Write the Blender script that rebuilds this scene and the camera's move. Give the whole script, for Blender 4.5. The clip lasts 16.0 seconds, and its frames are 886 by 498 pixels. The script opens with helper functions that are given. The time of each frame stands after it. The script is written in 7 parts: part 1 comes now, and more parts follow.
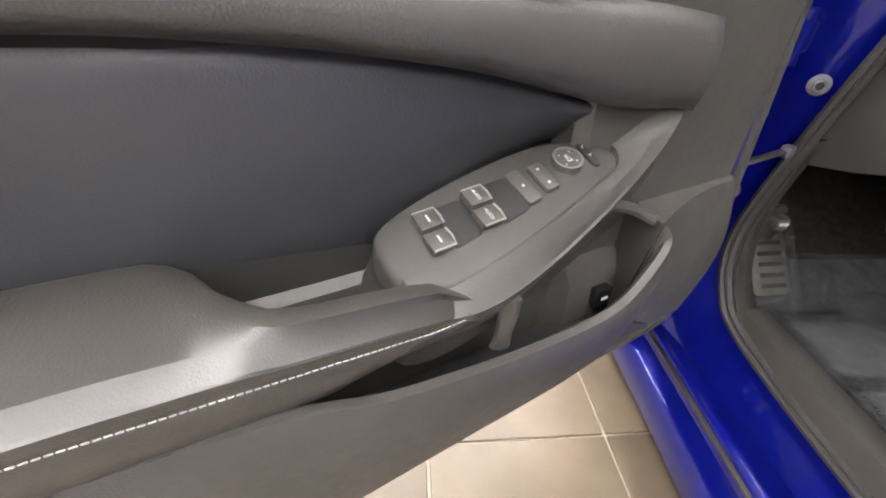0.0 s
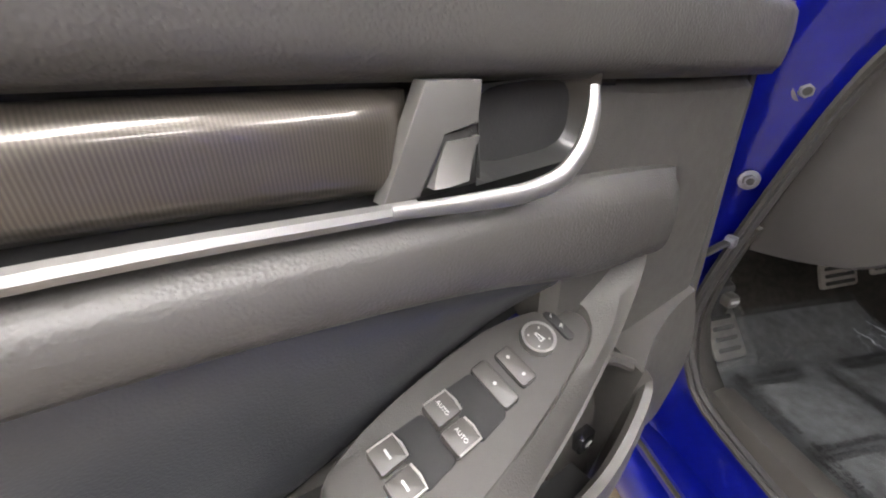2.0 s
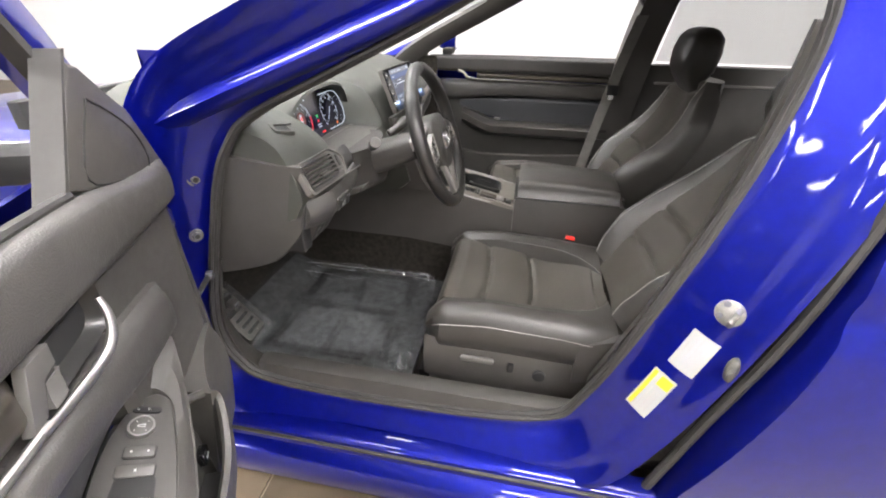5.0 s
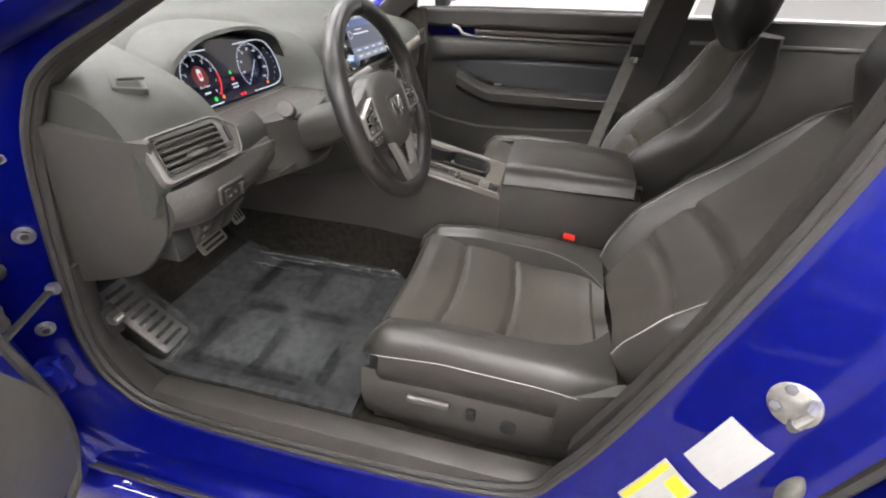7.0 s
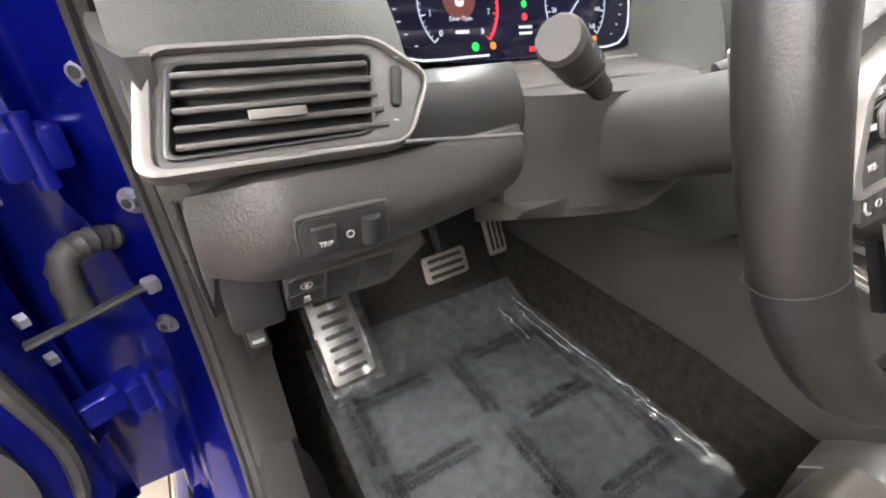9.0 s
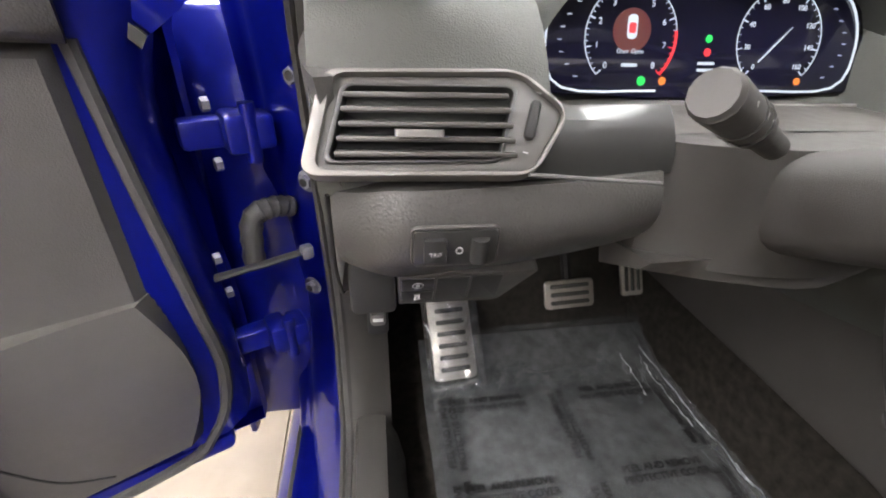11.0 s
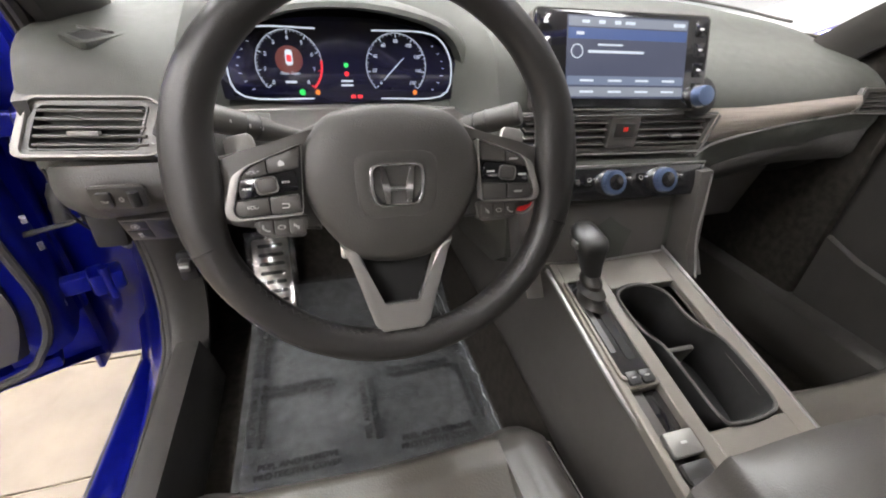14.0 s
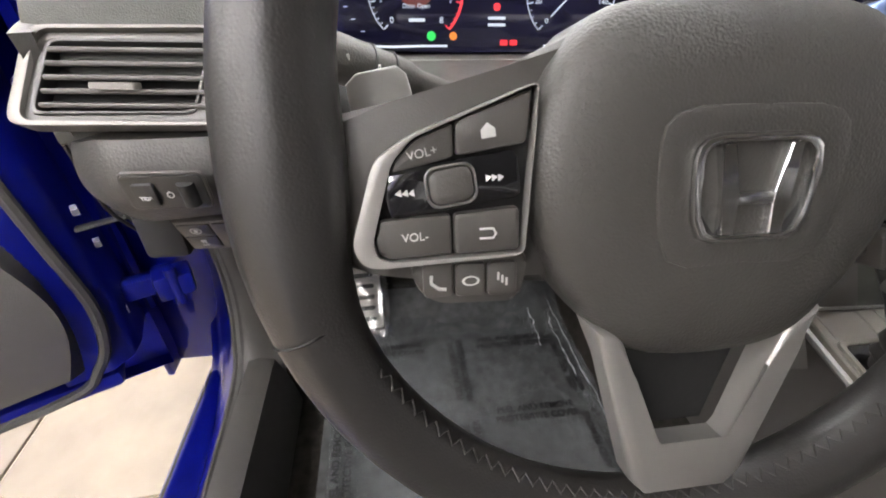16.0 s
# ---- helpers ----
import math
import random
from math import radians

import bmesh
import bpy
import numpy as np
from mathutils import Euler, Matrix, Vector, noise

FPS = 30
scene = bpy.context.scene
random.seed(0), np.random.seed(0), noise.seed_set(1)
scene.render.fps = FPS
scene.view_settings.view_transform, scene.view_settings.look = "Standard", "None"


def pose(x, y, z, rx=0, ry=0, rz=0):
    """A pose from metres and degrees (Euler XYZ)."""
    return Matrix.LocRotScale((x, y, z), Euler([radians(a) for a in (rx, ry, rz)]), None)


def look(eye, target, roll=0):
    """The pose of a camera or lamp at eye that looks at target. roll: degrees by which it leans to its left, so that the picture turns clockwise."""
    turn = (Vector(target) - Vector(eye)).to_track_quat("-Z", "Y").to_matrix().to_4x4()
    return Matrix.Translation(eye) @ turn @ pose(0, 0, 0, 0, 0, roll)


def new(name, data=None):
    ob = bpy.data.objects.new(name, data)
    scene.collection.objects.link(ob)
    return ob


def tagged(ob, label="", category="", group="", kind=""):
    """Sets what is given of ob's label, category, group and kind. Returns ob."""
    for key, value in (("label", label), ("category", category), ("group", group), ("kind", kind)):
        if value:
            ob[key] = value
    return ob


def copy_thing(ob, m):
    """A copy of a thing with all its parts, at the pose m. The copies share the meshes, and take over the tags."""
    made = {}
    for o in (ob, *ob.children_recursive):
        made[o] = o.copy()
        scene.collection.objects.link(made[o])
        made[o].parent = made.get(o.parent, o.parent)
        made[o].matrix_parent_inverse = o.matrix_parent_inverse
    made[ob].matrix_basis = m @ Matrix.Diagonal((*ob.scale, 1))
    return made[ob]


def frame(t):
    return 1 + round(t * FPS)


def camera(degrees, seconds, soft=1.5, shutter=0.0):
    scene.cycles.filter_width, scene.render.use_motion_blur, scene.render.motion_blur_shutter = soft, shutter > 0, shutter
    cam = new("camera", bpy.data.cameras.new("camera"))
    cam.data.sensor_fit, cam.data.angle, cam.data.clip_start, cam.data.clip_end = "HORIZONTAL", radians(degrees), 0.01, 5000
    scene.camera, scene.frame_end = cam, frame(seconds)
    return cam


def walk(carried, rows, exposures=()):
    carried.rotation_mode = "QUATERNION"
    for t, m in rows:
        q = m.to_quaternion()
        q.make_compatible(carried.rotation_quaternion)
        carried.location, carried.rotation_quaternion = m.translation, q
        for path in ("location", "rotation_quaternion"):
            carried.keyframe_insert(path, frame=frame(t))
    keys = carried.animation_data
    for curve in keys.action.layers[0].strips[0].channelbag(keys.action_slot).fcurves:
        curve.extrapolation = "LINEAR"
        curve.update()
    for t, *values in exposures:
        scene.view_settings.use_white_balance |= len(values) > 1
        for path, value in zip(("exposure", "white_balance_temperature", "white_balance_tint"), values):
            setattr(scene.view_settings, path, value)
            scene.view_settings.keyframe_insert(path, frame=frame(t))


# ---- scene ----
cam = camera(92.5, 16.0, soft=2.0)
PATH = [
    (0, (-1.308, -0.099, 0.814), (-1.224, 1.549, -0.315), 1.5),
    (0.5, (-1.302, -0.066, 0.802), (-1.167, 1.598, -0.3), 1.1),
    (1, (-1.304, -0.037, 0.83), (-1.105, 1.662, -0.206), 0.8),
    (1.5, (-1.299, -0.017, 0.863), (-1.047, 1.709, -0.114), 0.1),
    (2, (-1.303, 0.008, 0.885), (-0.97, 1.739, -0.06), -0.7),
    (2.5, (-1.305, 0.029, 0.877), (-0.819, 1.725, -0.066), -1.4),
    (3, (-1.335, 0.0, 0.908), (-0.623, 1.599, -0.058), -1.5),
    (3.5, (-1.386, -0.107, 0.973), (-0.31, 1.25, -0.026), -1.1),
    (4, (-1.441, -0.151, 1.03), (0.009, 0.785, 0.019), -0.6),
    (4.5, (-1.445, -0.155, 1.084), (0.234, 0.313, 0.104), 0.3),
    (4.7, (-1.447, -0.153, 1.101), (0.277, 0.185, 0.145), 0.6),
    (6.8, (-1.203, -0.257, 1.055), (0.461, 0.061, -0.008), 1.7),
    (7, (-1.146, -0.246, 1.025), (0.488, 0.137, -0.063), 1.4),
    (7.5, (-1.013, -0.183, 0.962), (0.536, 0.407, -0.157), 1.3),
    (8, (-0.892, -0.123, 0.912), (0.464, 0.799, -0.232), -0.8),
    (8.5, (-0.759, -0.06, 0.878), (0.372, 1.192, -0.196), -1.5),
    (9, (-0.698, -0.009, 0.851), (0.18, 1.48, -0.154), -0.7),
    (9.5, (-0.684, 0.025, 0.836), (-0.066, 1.679, -0.101), 0.0),
    (10, (-0.68, 0.058, 0.812), (-0.256, 1.789, -0.097), 0.8),
    (10.2, (-0.681, 0.069, 0.797), (-0.314, 1.816, -0.104), 1.3),
    (12.3, (-0.664, -0.358, 1.07), (-0.414, 1.284, -0.044), 1.9),
    (12.5, (-0.63, -0.405, 1.084), (-0.33, 1.242, -0.01), 2.6),
    (13, (-0.543, -0.439, 1.086), (-0.111, 1.206, 0.034), 3.9),
    (13.5, (-0.461, -0.382, 1.019), (0.058, 1.259, 0.0), 4.4),
    (14, (-0.413, -0.304, 0.96), (0.109, 1.311, -0.099), 3.9),
    (14.5, (-0.407, -0.237, 0.926), (0.065, 1.367, -0.172), 3.2),
    (15, (-0.425, -0.181, 0.904), (-0.034, 1.428, -0.217), 2.2),
    (15.5, (-0.451, -0.126, 0.885), (-0.155, 1.499, -0.242), 1.4),
    (16, (-0.478, -0.083, 0.873), (-0.238, 1.556, -0.248), 1.2),
]
walk(cam, [(t, look(eye, target, roll)) for t, eye, target, roll in PATH],
     [(0.0, 0.08), (4.7, 0.1), (6.8, 0.05), (7.2, 0.1), (7.8, 0.35), (8.5, 0.65), (9.2, 0.55), (10.2, 0.45), (12.3, 0.1), (14.0, 0.15), (15.3, 0.3), (16.0, 0.25)])

# ---- light ----
world = bpy.data.worlds.new("showroom_world")
world.use_nodes = True
scene.world = world
world.node_tree.nodes["Background"].inputs[0].default_value = (1.0, 0.98, 0.95, 1)
world.node_tree.nodes["Background"].inputs[1].default_value = 0.35


# ---- materials ----
def mat(name, col, rough=0.5, metal=0.0, bump=0.0, bscale=300.0, vary=0.12, vscale=9.0, coat=0.0, kind="noise", spec=0.5, stretch=None, rvary=0.08):
    m = bpy.data.materials.new(name)
    m.use_nodes = True
    nt = m.node_tree
    b = nt.nodes["Principled BSDF"]
    b.inputs["Metallic"].default_value = metal
    b.inputs["Coat Weight"].default_value = coat
    b.inputs["Coat Roughness"].default_value = 0.05
    b.inputs["Specular IOR Level"].default_value = spec
    tc = nt.nodes.new("ShaderNodeTexCoord")
    mp = nt.nodes.new("ShaderNodeMapping")
    nt.links.new(tc.outputs["Object"], mp.inputs[0])
    if stretch:
        mp.inputs["Scale"].default_value = stretch
    big = nt.nodes.new("ShaderNodeTexNoise")
    big.inputs["Scale"].default_value = vscale
    big.inputs["Detail"].default_value = 5
    nt.links.new(mp.outputs[0], big.inputs["Vector"])
    ramp = nt.nodes.new("ShaderNodeValToRGB")
    lo = [max(0, c * (1 - vary)) for c in col]
    hi = [min(1, c * (1 + vary)) for c in col]
    ramp.color_ramp.elements[0].position, ramp.color_ramp.elements[1].position = 0.3, 0.7
    ramp.color_ramp.elements[0].color, ramp.color_ramp.elements[1].color = (*lo, 1), (*hi, 1)
    nt.links.new(big.outputs[0], ramp.inputs[0])
    nt.links.new(ramp.outputs[0], b.inputs["Base Color"])
    mr = nt.nodes.new("ShaderNodeMapRange")
    mr.inputs["To Min"].default_value, mr.inputs["To Max"].default_value = max(0.01, rough - rvary), min(1, rough + rvary)
    fine = nt.nodes.new("ShaderNodeTexNoise")
    fine.inputs["Scale"].default_value = vscale * 6
    nt.links.new(mp.outputs[0], fine.inputs["Vector"])
    nt.links.new(fine.outputs[0], mr.inputs[0])
    nt.links.new(mr.outputs[0], b.inputs["Roughness"])
    if bump:
        if kind == "cells":
            t = nt.nodes.new("ShaderNodeTexVoronoi")
            t.feature = "SMOOTH_F1"
            out = t.outputs["Distance"]
        elif kind == "wave":
            t = nt.nodes.new("ShaderNodeTexWave")
            t.inputs["Distortion"].default_value = 0.4
            out = t.outputs["Fac"]
        else:
            t = nt.nodes.new("ShaderNodeTexNoise")
            t.inputs["Detail"].default_value = 4
            out = t.outputs[0]
        t.inputs["Scale"].default_value = bscale
        nt.links.new(mp.outputs[0], t.inputs["Vector"])
        bp = nt.nodes.new("ShaderNodeBump")
        bp.inputs["Strength"].default_value = bump
        bp.inputs["Distance"].default_value = 0.0008
        nt.links.new(out, bp.inputs["Height"])
        nt.links.new(bp.outputs[0], b.inputs["Normal"])
    return m


def glow(name, col, strength=1.0):
    m = bpy.data.materials.new(name)
    m.use_nodes = True
    b = m.node_tree.nodes["Principled BSDF"]
    b.inputs["Base Color"].default_value = (0.01, 0.01, 0.01, 1)
    b.inputs["Roughness"].default_value = 0.3
    b.inputs["Emission Color"].default_value = (*col, 1)
    b.inputs["Emission Strength"].default_value = strength
    return m


def thin_glass(name, tint=(0.95, 0.97, 0.96)):
    """A pane: clear, with a faint mirror gloss."""
    m = bpy.data.materials.new(name)
    m.use_nodes = True
    nt = m.node_tree
    nt.nodes.remove(nt.nodes["Principled BSDF"])
    tr = nt.nodes.new("ShaderNodeBsdfTransparent")
    tr.inputs[0].default_value = (*tint, 1)
    gl = nt.nodes.new("ShaderNodeBsdfGlossy")
    gl.inputs["Roughness"].default_value = 0.01
    mx = nt.nodes.new("ShaderNodeMixShader")
    mx.inputs[0].default_value = 0.045
    nt.links.new(tr.outputs[0], mx.inputs[1])
    nt.links.new(gl.outputs[0], mx.inputs[2])
    nt.links.new(mx.outputs[0], nt.nodes["Material Output"].inputs[0])
    return m


def film_mat():
    m = bpy.data.materials.new("clear_film")
    m.use_nodes = True
    nt = m.node_tree
    out = nt.nodes["Material Output"]
    nt.nodes.remove(nt.nodes["Principled BSDF"])
    tr = nt.nodes.new("ShaderNodeBsdfTransparent")
    tr.inputs[0].default_value = (0.93, 0.94, 0.95, 1)
    gl = nt.nodes.new("ShaderNodeBsdfGlossy")
    gl.inputs["Roughness"].default_value = 0.17
    tc = nt.nodes.new("ShaderNodeTexCoord")
    n1 = nt.nodes.new("ShaderNodeTexNoise")
    n1.inputs["Scale"].default_value = 7
    n1.inputs["Detail"].default_value = 6
    n1.inputs["Distortion"].default_value = 1.5
    nt.links.new(tc.outputs["Object"], n1.inputs["Vector"])
    bp = nt.nodes.new("ShaderNodeBump")
    bp.inputs["Strength"].default_value = 0.45
    bp.inputs["Distance"].default_value = 0.02
    nt.links.new(n1.outputs[0], bp.inputs["Height"])
    nt.links.new(bp.outputs[0], gl.inputs["Normal"])
    haze = nt.nodes.new("ShaderNodeBsdfDiffuse")
    haze.inputs[0].default_value = (0.60, 0.63, 0.64, 1)
    veil = nt.nodes.new("ShaderNodeMixShader")
    veil.inputs[0].default_value = 0.07
    nt.links.new(tr.outputs[0], veil.inputs[1])
    nt.links.new(haze.outputs[0], veil.inputs[2])
    mx = nt.nodes.new("ShaderNodeMixShader")
    # noise varies the gloss share, drawing cloudy reflections into the film
    n2 = nt.nodes.new("ShaderNodeTexNoise")
    n2.inputs["Scale"].default_value = 4.5
    n2.inputs["Detail"].default_value = 4
    n2.inputs["Distortion"].default_value = 0.8
    nt.links.new(tc.outputs["Object"], n2.inputs["Vector"])
    patchy_gloss = nt.nodes.new("ShaderNodeMapRange")
    patchy_gloss.inputs["From Min"].default_value, patchy_gloss.inputs["From Max"].default_value = 0.46, 0.60
    patchy_gloss.inputs["To Min"].default_value, patchy_gloss.inputs["To Max"].default_value = 0.05, 0.30
    nt.links.new(n2.outputs[0], patchy_gloss.inputs[0])
    nt.links.new(patchy_gloss.outputs[0], mx.inputs[0])
    nt.links.new(veil.outputs[0], mx.inputs[1])
    nt.links.new(gl.outputs[0], mx.inputs[2])
    nt.links.new(mx.outputs[0], out.inputs[0])
    return m


BLUE = mat("blue_metallic_paint", (0.0025, 0.0065, 0.20), 0.33, 0.65, 0.04, 900, 0.1, 40, coat=0.9, rvary=0.04, spec=0.2)
# body blue made darker, with the shade of the hinge side in its colour
BLUE_SHADE = mat("shaded_blue_paint", (0.002, 0.005, 0.13), 0.36, 0.2, 0.04, 900, 0.12, 30, coat=0.5, spec=0.2)
PLASTIC = mat("black_grained_plastic", (0.046, 0.044, 0.040), 0.50, 0, 0.3, 900, 0.1, 14, kind="cells")
SOFT = mat("black_soft_touch_vinyl", (0.046, 0.044, 0.041), 0.45, 0, 0.4, 560, 0.1, 12, kind="cells")
SMOOTHP = mat("smooth_dark_plastic", (0.052, 0.049, 0.045), 0.42, 0, 0.15, 1400, 0.08, 14)
LEATHER = mat("black_leather", (0.036, 0.034, 0.031), 0.35, 0, 0.22, 700, 0.12, 10, kind="cells", rvary=0.04)
INSERT = mat("charcoal_leatherette", (0.032, 0.034, 0.037), 0.40, 0, 0.2, 700, 0.1, 9, kind="cells")
PERF = mat("perforated_leather", (0.050, 0.046, 0.039), 0.35, 0, 0.22, 420, 0.1, 12, kind="cells")
DASHTOP = mat("dash_top_vinyl", (0.036, 0.038, 0.032), 0.62, 0, 0.35, 950, 0.08, 10, kind="cells")
GLOSS = mat("piano_black", (0.008, 0.008, 0.009), 0.10, 0, 0, 1, 0.2, 8, coat=0.6, rvary=0.03)
SATIN = mat("satin_silver", (0.27, 0.265, 0.257), 0.38, 0.85, 0.08, 2500, 0.06, 20)
CHROME = mat("chrome", (0.66, 0.66, 0.66), 0.20, 1.0, 0, 1, 0.04, 20, rvary=0.05)
STEEL = mat("brushed_steel", (0.55, 0.52, 0.47), 0.34, 0.95, 0.3, 900, 0.12, 30, stretch=(1, 8, 1), rvary=0.05)
BOLT = mat("zinc_bolt", (0.13, 0.13, 0.15), 0.5, 0.5, 0.3, 700, 0.25, 60)
RUBBER = mat("rubber_seal", (0.030, 0.029, 0.027), 0.62, 0, 0.4, 900, 0.15, 20)
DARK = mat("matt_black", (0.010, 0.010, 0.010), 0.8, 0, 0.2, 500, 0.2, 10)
CARPET = mat("black_carpet", (0.026, 0.0235, 0.020), 0.95, 0, 1.0, 1500, 0.35, 60, spec=0.1)
MATM = mat("dark_mat_carpet", (0.070, 0.073, 0.074), 0.9, 0, 1.0, 1300, 0.3, 40, spec=0.15)
INK = mat("black_print", (0.004, 0.004, 0.004), 0.6)
WHITEINK = mat("white_marking", (0.45, 0.45, 0.44), 0.5)
PAPER = mat("label_paper", (0.31, 0.32, 0.32), 0.55, 0, 0.1, 300, 0.03, 20)
YELLOW = mat("label_yellow", (0.60, 0.40, 0.02), 0.5)
GREYINK = mat("grey_print", (0.32, 0.32, 0.32), 0.6)
RED = mat("red_plastic", (0.75, 0.03, 0.02), 0.35)
GREYBELT = mat("seat_belt_webbing", (0.16, 0.155, 0.14), 0.8, 0, 0.8, 900, 0.1, 40, kind="wave")
WALL = mat("white_wall_paint", (0.50, 0.50, 0.505), 0.7, 0, 0.15, 120, 0.02, 2)
GROUT = mat("pale_grout", (0.36, 0.31, 0.24), 0.85, 0, 0.4, 300, 0.15, 15)
STITCH = mat("pale_thread", (0.34, 0.335, 0.32), 0.7)
DSTITCH = mat("grey_thread", (0.16, 0.155, 0.15), 0.7)
GLASS = thin_glass("window_glass", (0.86, 0.87, 0.87))
REARGLASS = thin_glass("tinted_rear_glass", (0.42, 0.43, 0.43))
SCREENGLASS = thin_glass("tinted_windscreen_glass", (0.68, 0.71, 0.71))
MIRROR = mat("mirror_glass", (0.88, 0.9, 0.9), 0.02, 1.0, 0, 1, 0.01, 3, rvary=0.01)
FILM = film_mat()
VENTSILVER = mat("matt_silver_paint", (0.15, 0.143, 0.132), 0.44, 0.45, 0.05, 2500, 0.05, 20)
CEIL = mat("ceiling_white", (0.8, 0.8, 0.8), 0.8, 0, 0.2, 60, 0.03, 2)
LAMP = glow("lamp_diffuser", (1.0, 0.955, 0.945), 55.0)
RIM = mat("smooth_black_rim_leather", (0.020, 0.019, 0.018), 0.36, 0, 0.12, 900, 0.12, 14, kind="cells")
SILVERP = mat("satin_silver_paint", (0.30, 0.29, 0.275), 0.36, 0.55, 0.05, 2500, 0.05, 20)
PODP = mat("matt_dark_plastic", (0.040, 0.038, 0.035), 0.56, 0, 0.3, 1100, 0.1, 14, spec=0.35)
DECK = mat("satin_warm_grey_trim", (0.17, 0.158, 0.138), 0.36, 0.35, 0.06, 1800, 0.06, 14)
# whitish colour for ribbons that stand in for highlights on the film
GLINT = mat("painted_film_glint", (0.42, 0.44, 0.46), 0.12, 0, 0.9, 60, 0.5, 40, coat=0.6)
KNOBBLUE = mat("bluish_metal_knob", (0.13, 0.18, 0.30), 0.34, 0.9, rvary=0.04)


def tile_mat():
    m = mat("beige_ceramic_tile", (0.118, 0.092, 0.062), 0.48, 0, 0.12, 30, 0.16, 7, rvary=0.15)
    nt = m.node_tree
    b = nt.nodes["Principled BSDF"]
    old = b.inputs["Base Color"].links[0].from_socket
    oi = nt.nodes.new("ShaderNodeObjectInfo")
    mp = nt.nodes.new("ShaderNodeMapRange")
    mp.inputs["To Min"].default_value, mp.inputs["To Max"].default_value = 0.86, 1.1
    nt.links.new(oi.outputs["Random"], mp.inputs[0])
    hs = nt.nodes.new("ShaderNodeHueSaturation")
    nt.links.new(mp.outputs[0], hs.inputs["Value"])
    nt.links.new(old, hs.inputs["Color"])
    nt.links.new(hs.outputs[0], b.inputs["Base Color"])
    return m


TILE = tile_mat()


def trim_mat():
    """Bronze-grey trim film with fine upright ribs of dots."""
    m = mat("patterned_bronze_trim", (0.070, 0.062, 0.051), 0.34, 0.5, 0, 1, 0.15, 6, coat=0.5, rvary=0.05)
    nt = m.node_tree
    b = nt.nodes["Principled BSDF"]
    tc = nt.nodes.new("ShaderNodeTexCoord")
    w = nt.nodes.new("ShaderNodeTexWave")
    w.inputs["Scale"].default_value = 210
    w.inputs["Distortion"].default_value = 0.6
    w.inputs["Detail"].default_value = 2
    nt.links.new(tc.outputs["Object"], w.inputs["Vector"])
    mx = nt.nodes.new("ShaderNodeMixRGB")
    mx.blend_type = "MULTIPLY"
    mx.inputs[0].default_value = 0.35
    old = b.inputs["Base Color"].links[0].from_socket
    nt.links.new(old, mx.inputs[1])
    nt.links.new(w.outputs[0], mx.inputs[2])
    nt.links.new(mx.outputs[0], b.inputs["Base Color"])
    bp = nt.nodes.new("ShaderNodeBump")
    bp.inputs["Strength"].default_value = 0.1
    bp.inputs["Distance"].default_value = 0.0003
    nt.links.new(w.outputs[0], bp.inputs["Height"])
    nt.links.new(bp.outputs[0], b.inputs["Normal"])
    return m


TRIM = trim_mat()


# ---- building helpers ----
def empty(name, m=None, **tags):
    ob = new(name)
    ob.empty_display_size = 0.05
    if m is not None:
        ob.matrix_world = m
    return tagged(ob, **tags)


def part(name, bm, material, parent=None, label="", smooth=True, m=None, **tags):
    """Links a bmesh as one mesh object under a thing or a part, in the parent's own axes."""
    bmesh.ops.recalc_face_normals(bm, faces=bm.faces)
    me = bpy.data.meshes.new(name)
    bm.to_mesh(me)
    bm.free()
    for p in me.polygons:
        p.use_smooth = smooth
    if smooth:
        me.set_sharp_from_angle(angle=radians(38))
    me.materials.append(material)
    ob = new(name, me)
    if parent is not None:
        ob.parent = parent
    if m is not None:
        ob.matrix_basis = m
    if label:
        ob["label"] = label
    return tagged(ob, **tags)


def bevel(bm, w, seg=2, angle=30):
    es = [e for e in bm.edges if len(e.link_faces) == 2 and e.calc_face_angle(0) > radians(angle)]
    if es and w > 0:
        bmesh.ops.bevel(bm, geom=es, offset=w, segments=seg, affect="EDGES", profile=0.5, clamp_overlap=True)
    return bm


def box(c, s, bev=0.003, seg=2, m=None, bm=None):
    b = bmesh.new()
    bmesh.ops.create_cube(b, size=1.0, matrix=Matrix.Translation(c) @ Matrix.Diagonal((*s, 1)))
    bevel(b, min(bev, min(s) * 0.45), seg)
    if m is not None:
        b.transform(m)
    return merge(bm, b) if bm is not None else b


def merge(a, b):
    me = bpy.data.meshes.new("tmp")
    b.to_mesh(me)
    b.free()
    a.from_mesh(me)
    bpy.data.meshes.remove(me)
    return a


def prism(pts, depth, bev=0.002, m=None, seg=2):
    """A plate with the outline pts (2D) in its local xy, from z = 0 to z = depth."""
    b = bmesh.new()
    lo = [b.verts.new((x, y, 0)) for x, y in pts]
    hi = [b.verts.new((x, y, depth)) for x, y in pts]
    b.faces.new(lo[::-1])
    b.faces.new(hi)
    n = len(pts)
    for i in range(n):
        b.faces.new((lo[i], lo[(i + 1) % n], hi[(i + 1) % n], hi[i]))
    if bev:
        es = [e for e in b.edges if all(v in hi for v in e.verts)]
        bmesh.ops.bevel(b, geom=es, offset=bev, segments=seg, affect="EDGES", profile=0.5, clamp_overlap=True)
    if m is not None:
        b.transform(m)
    return b


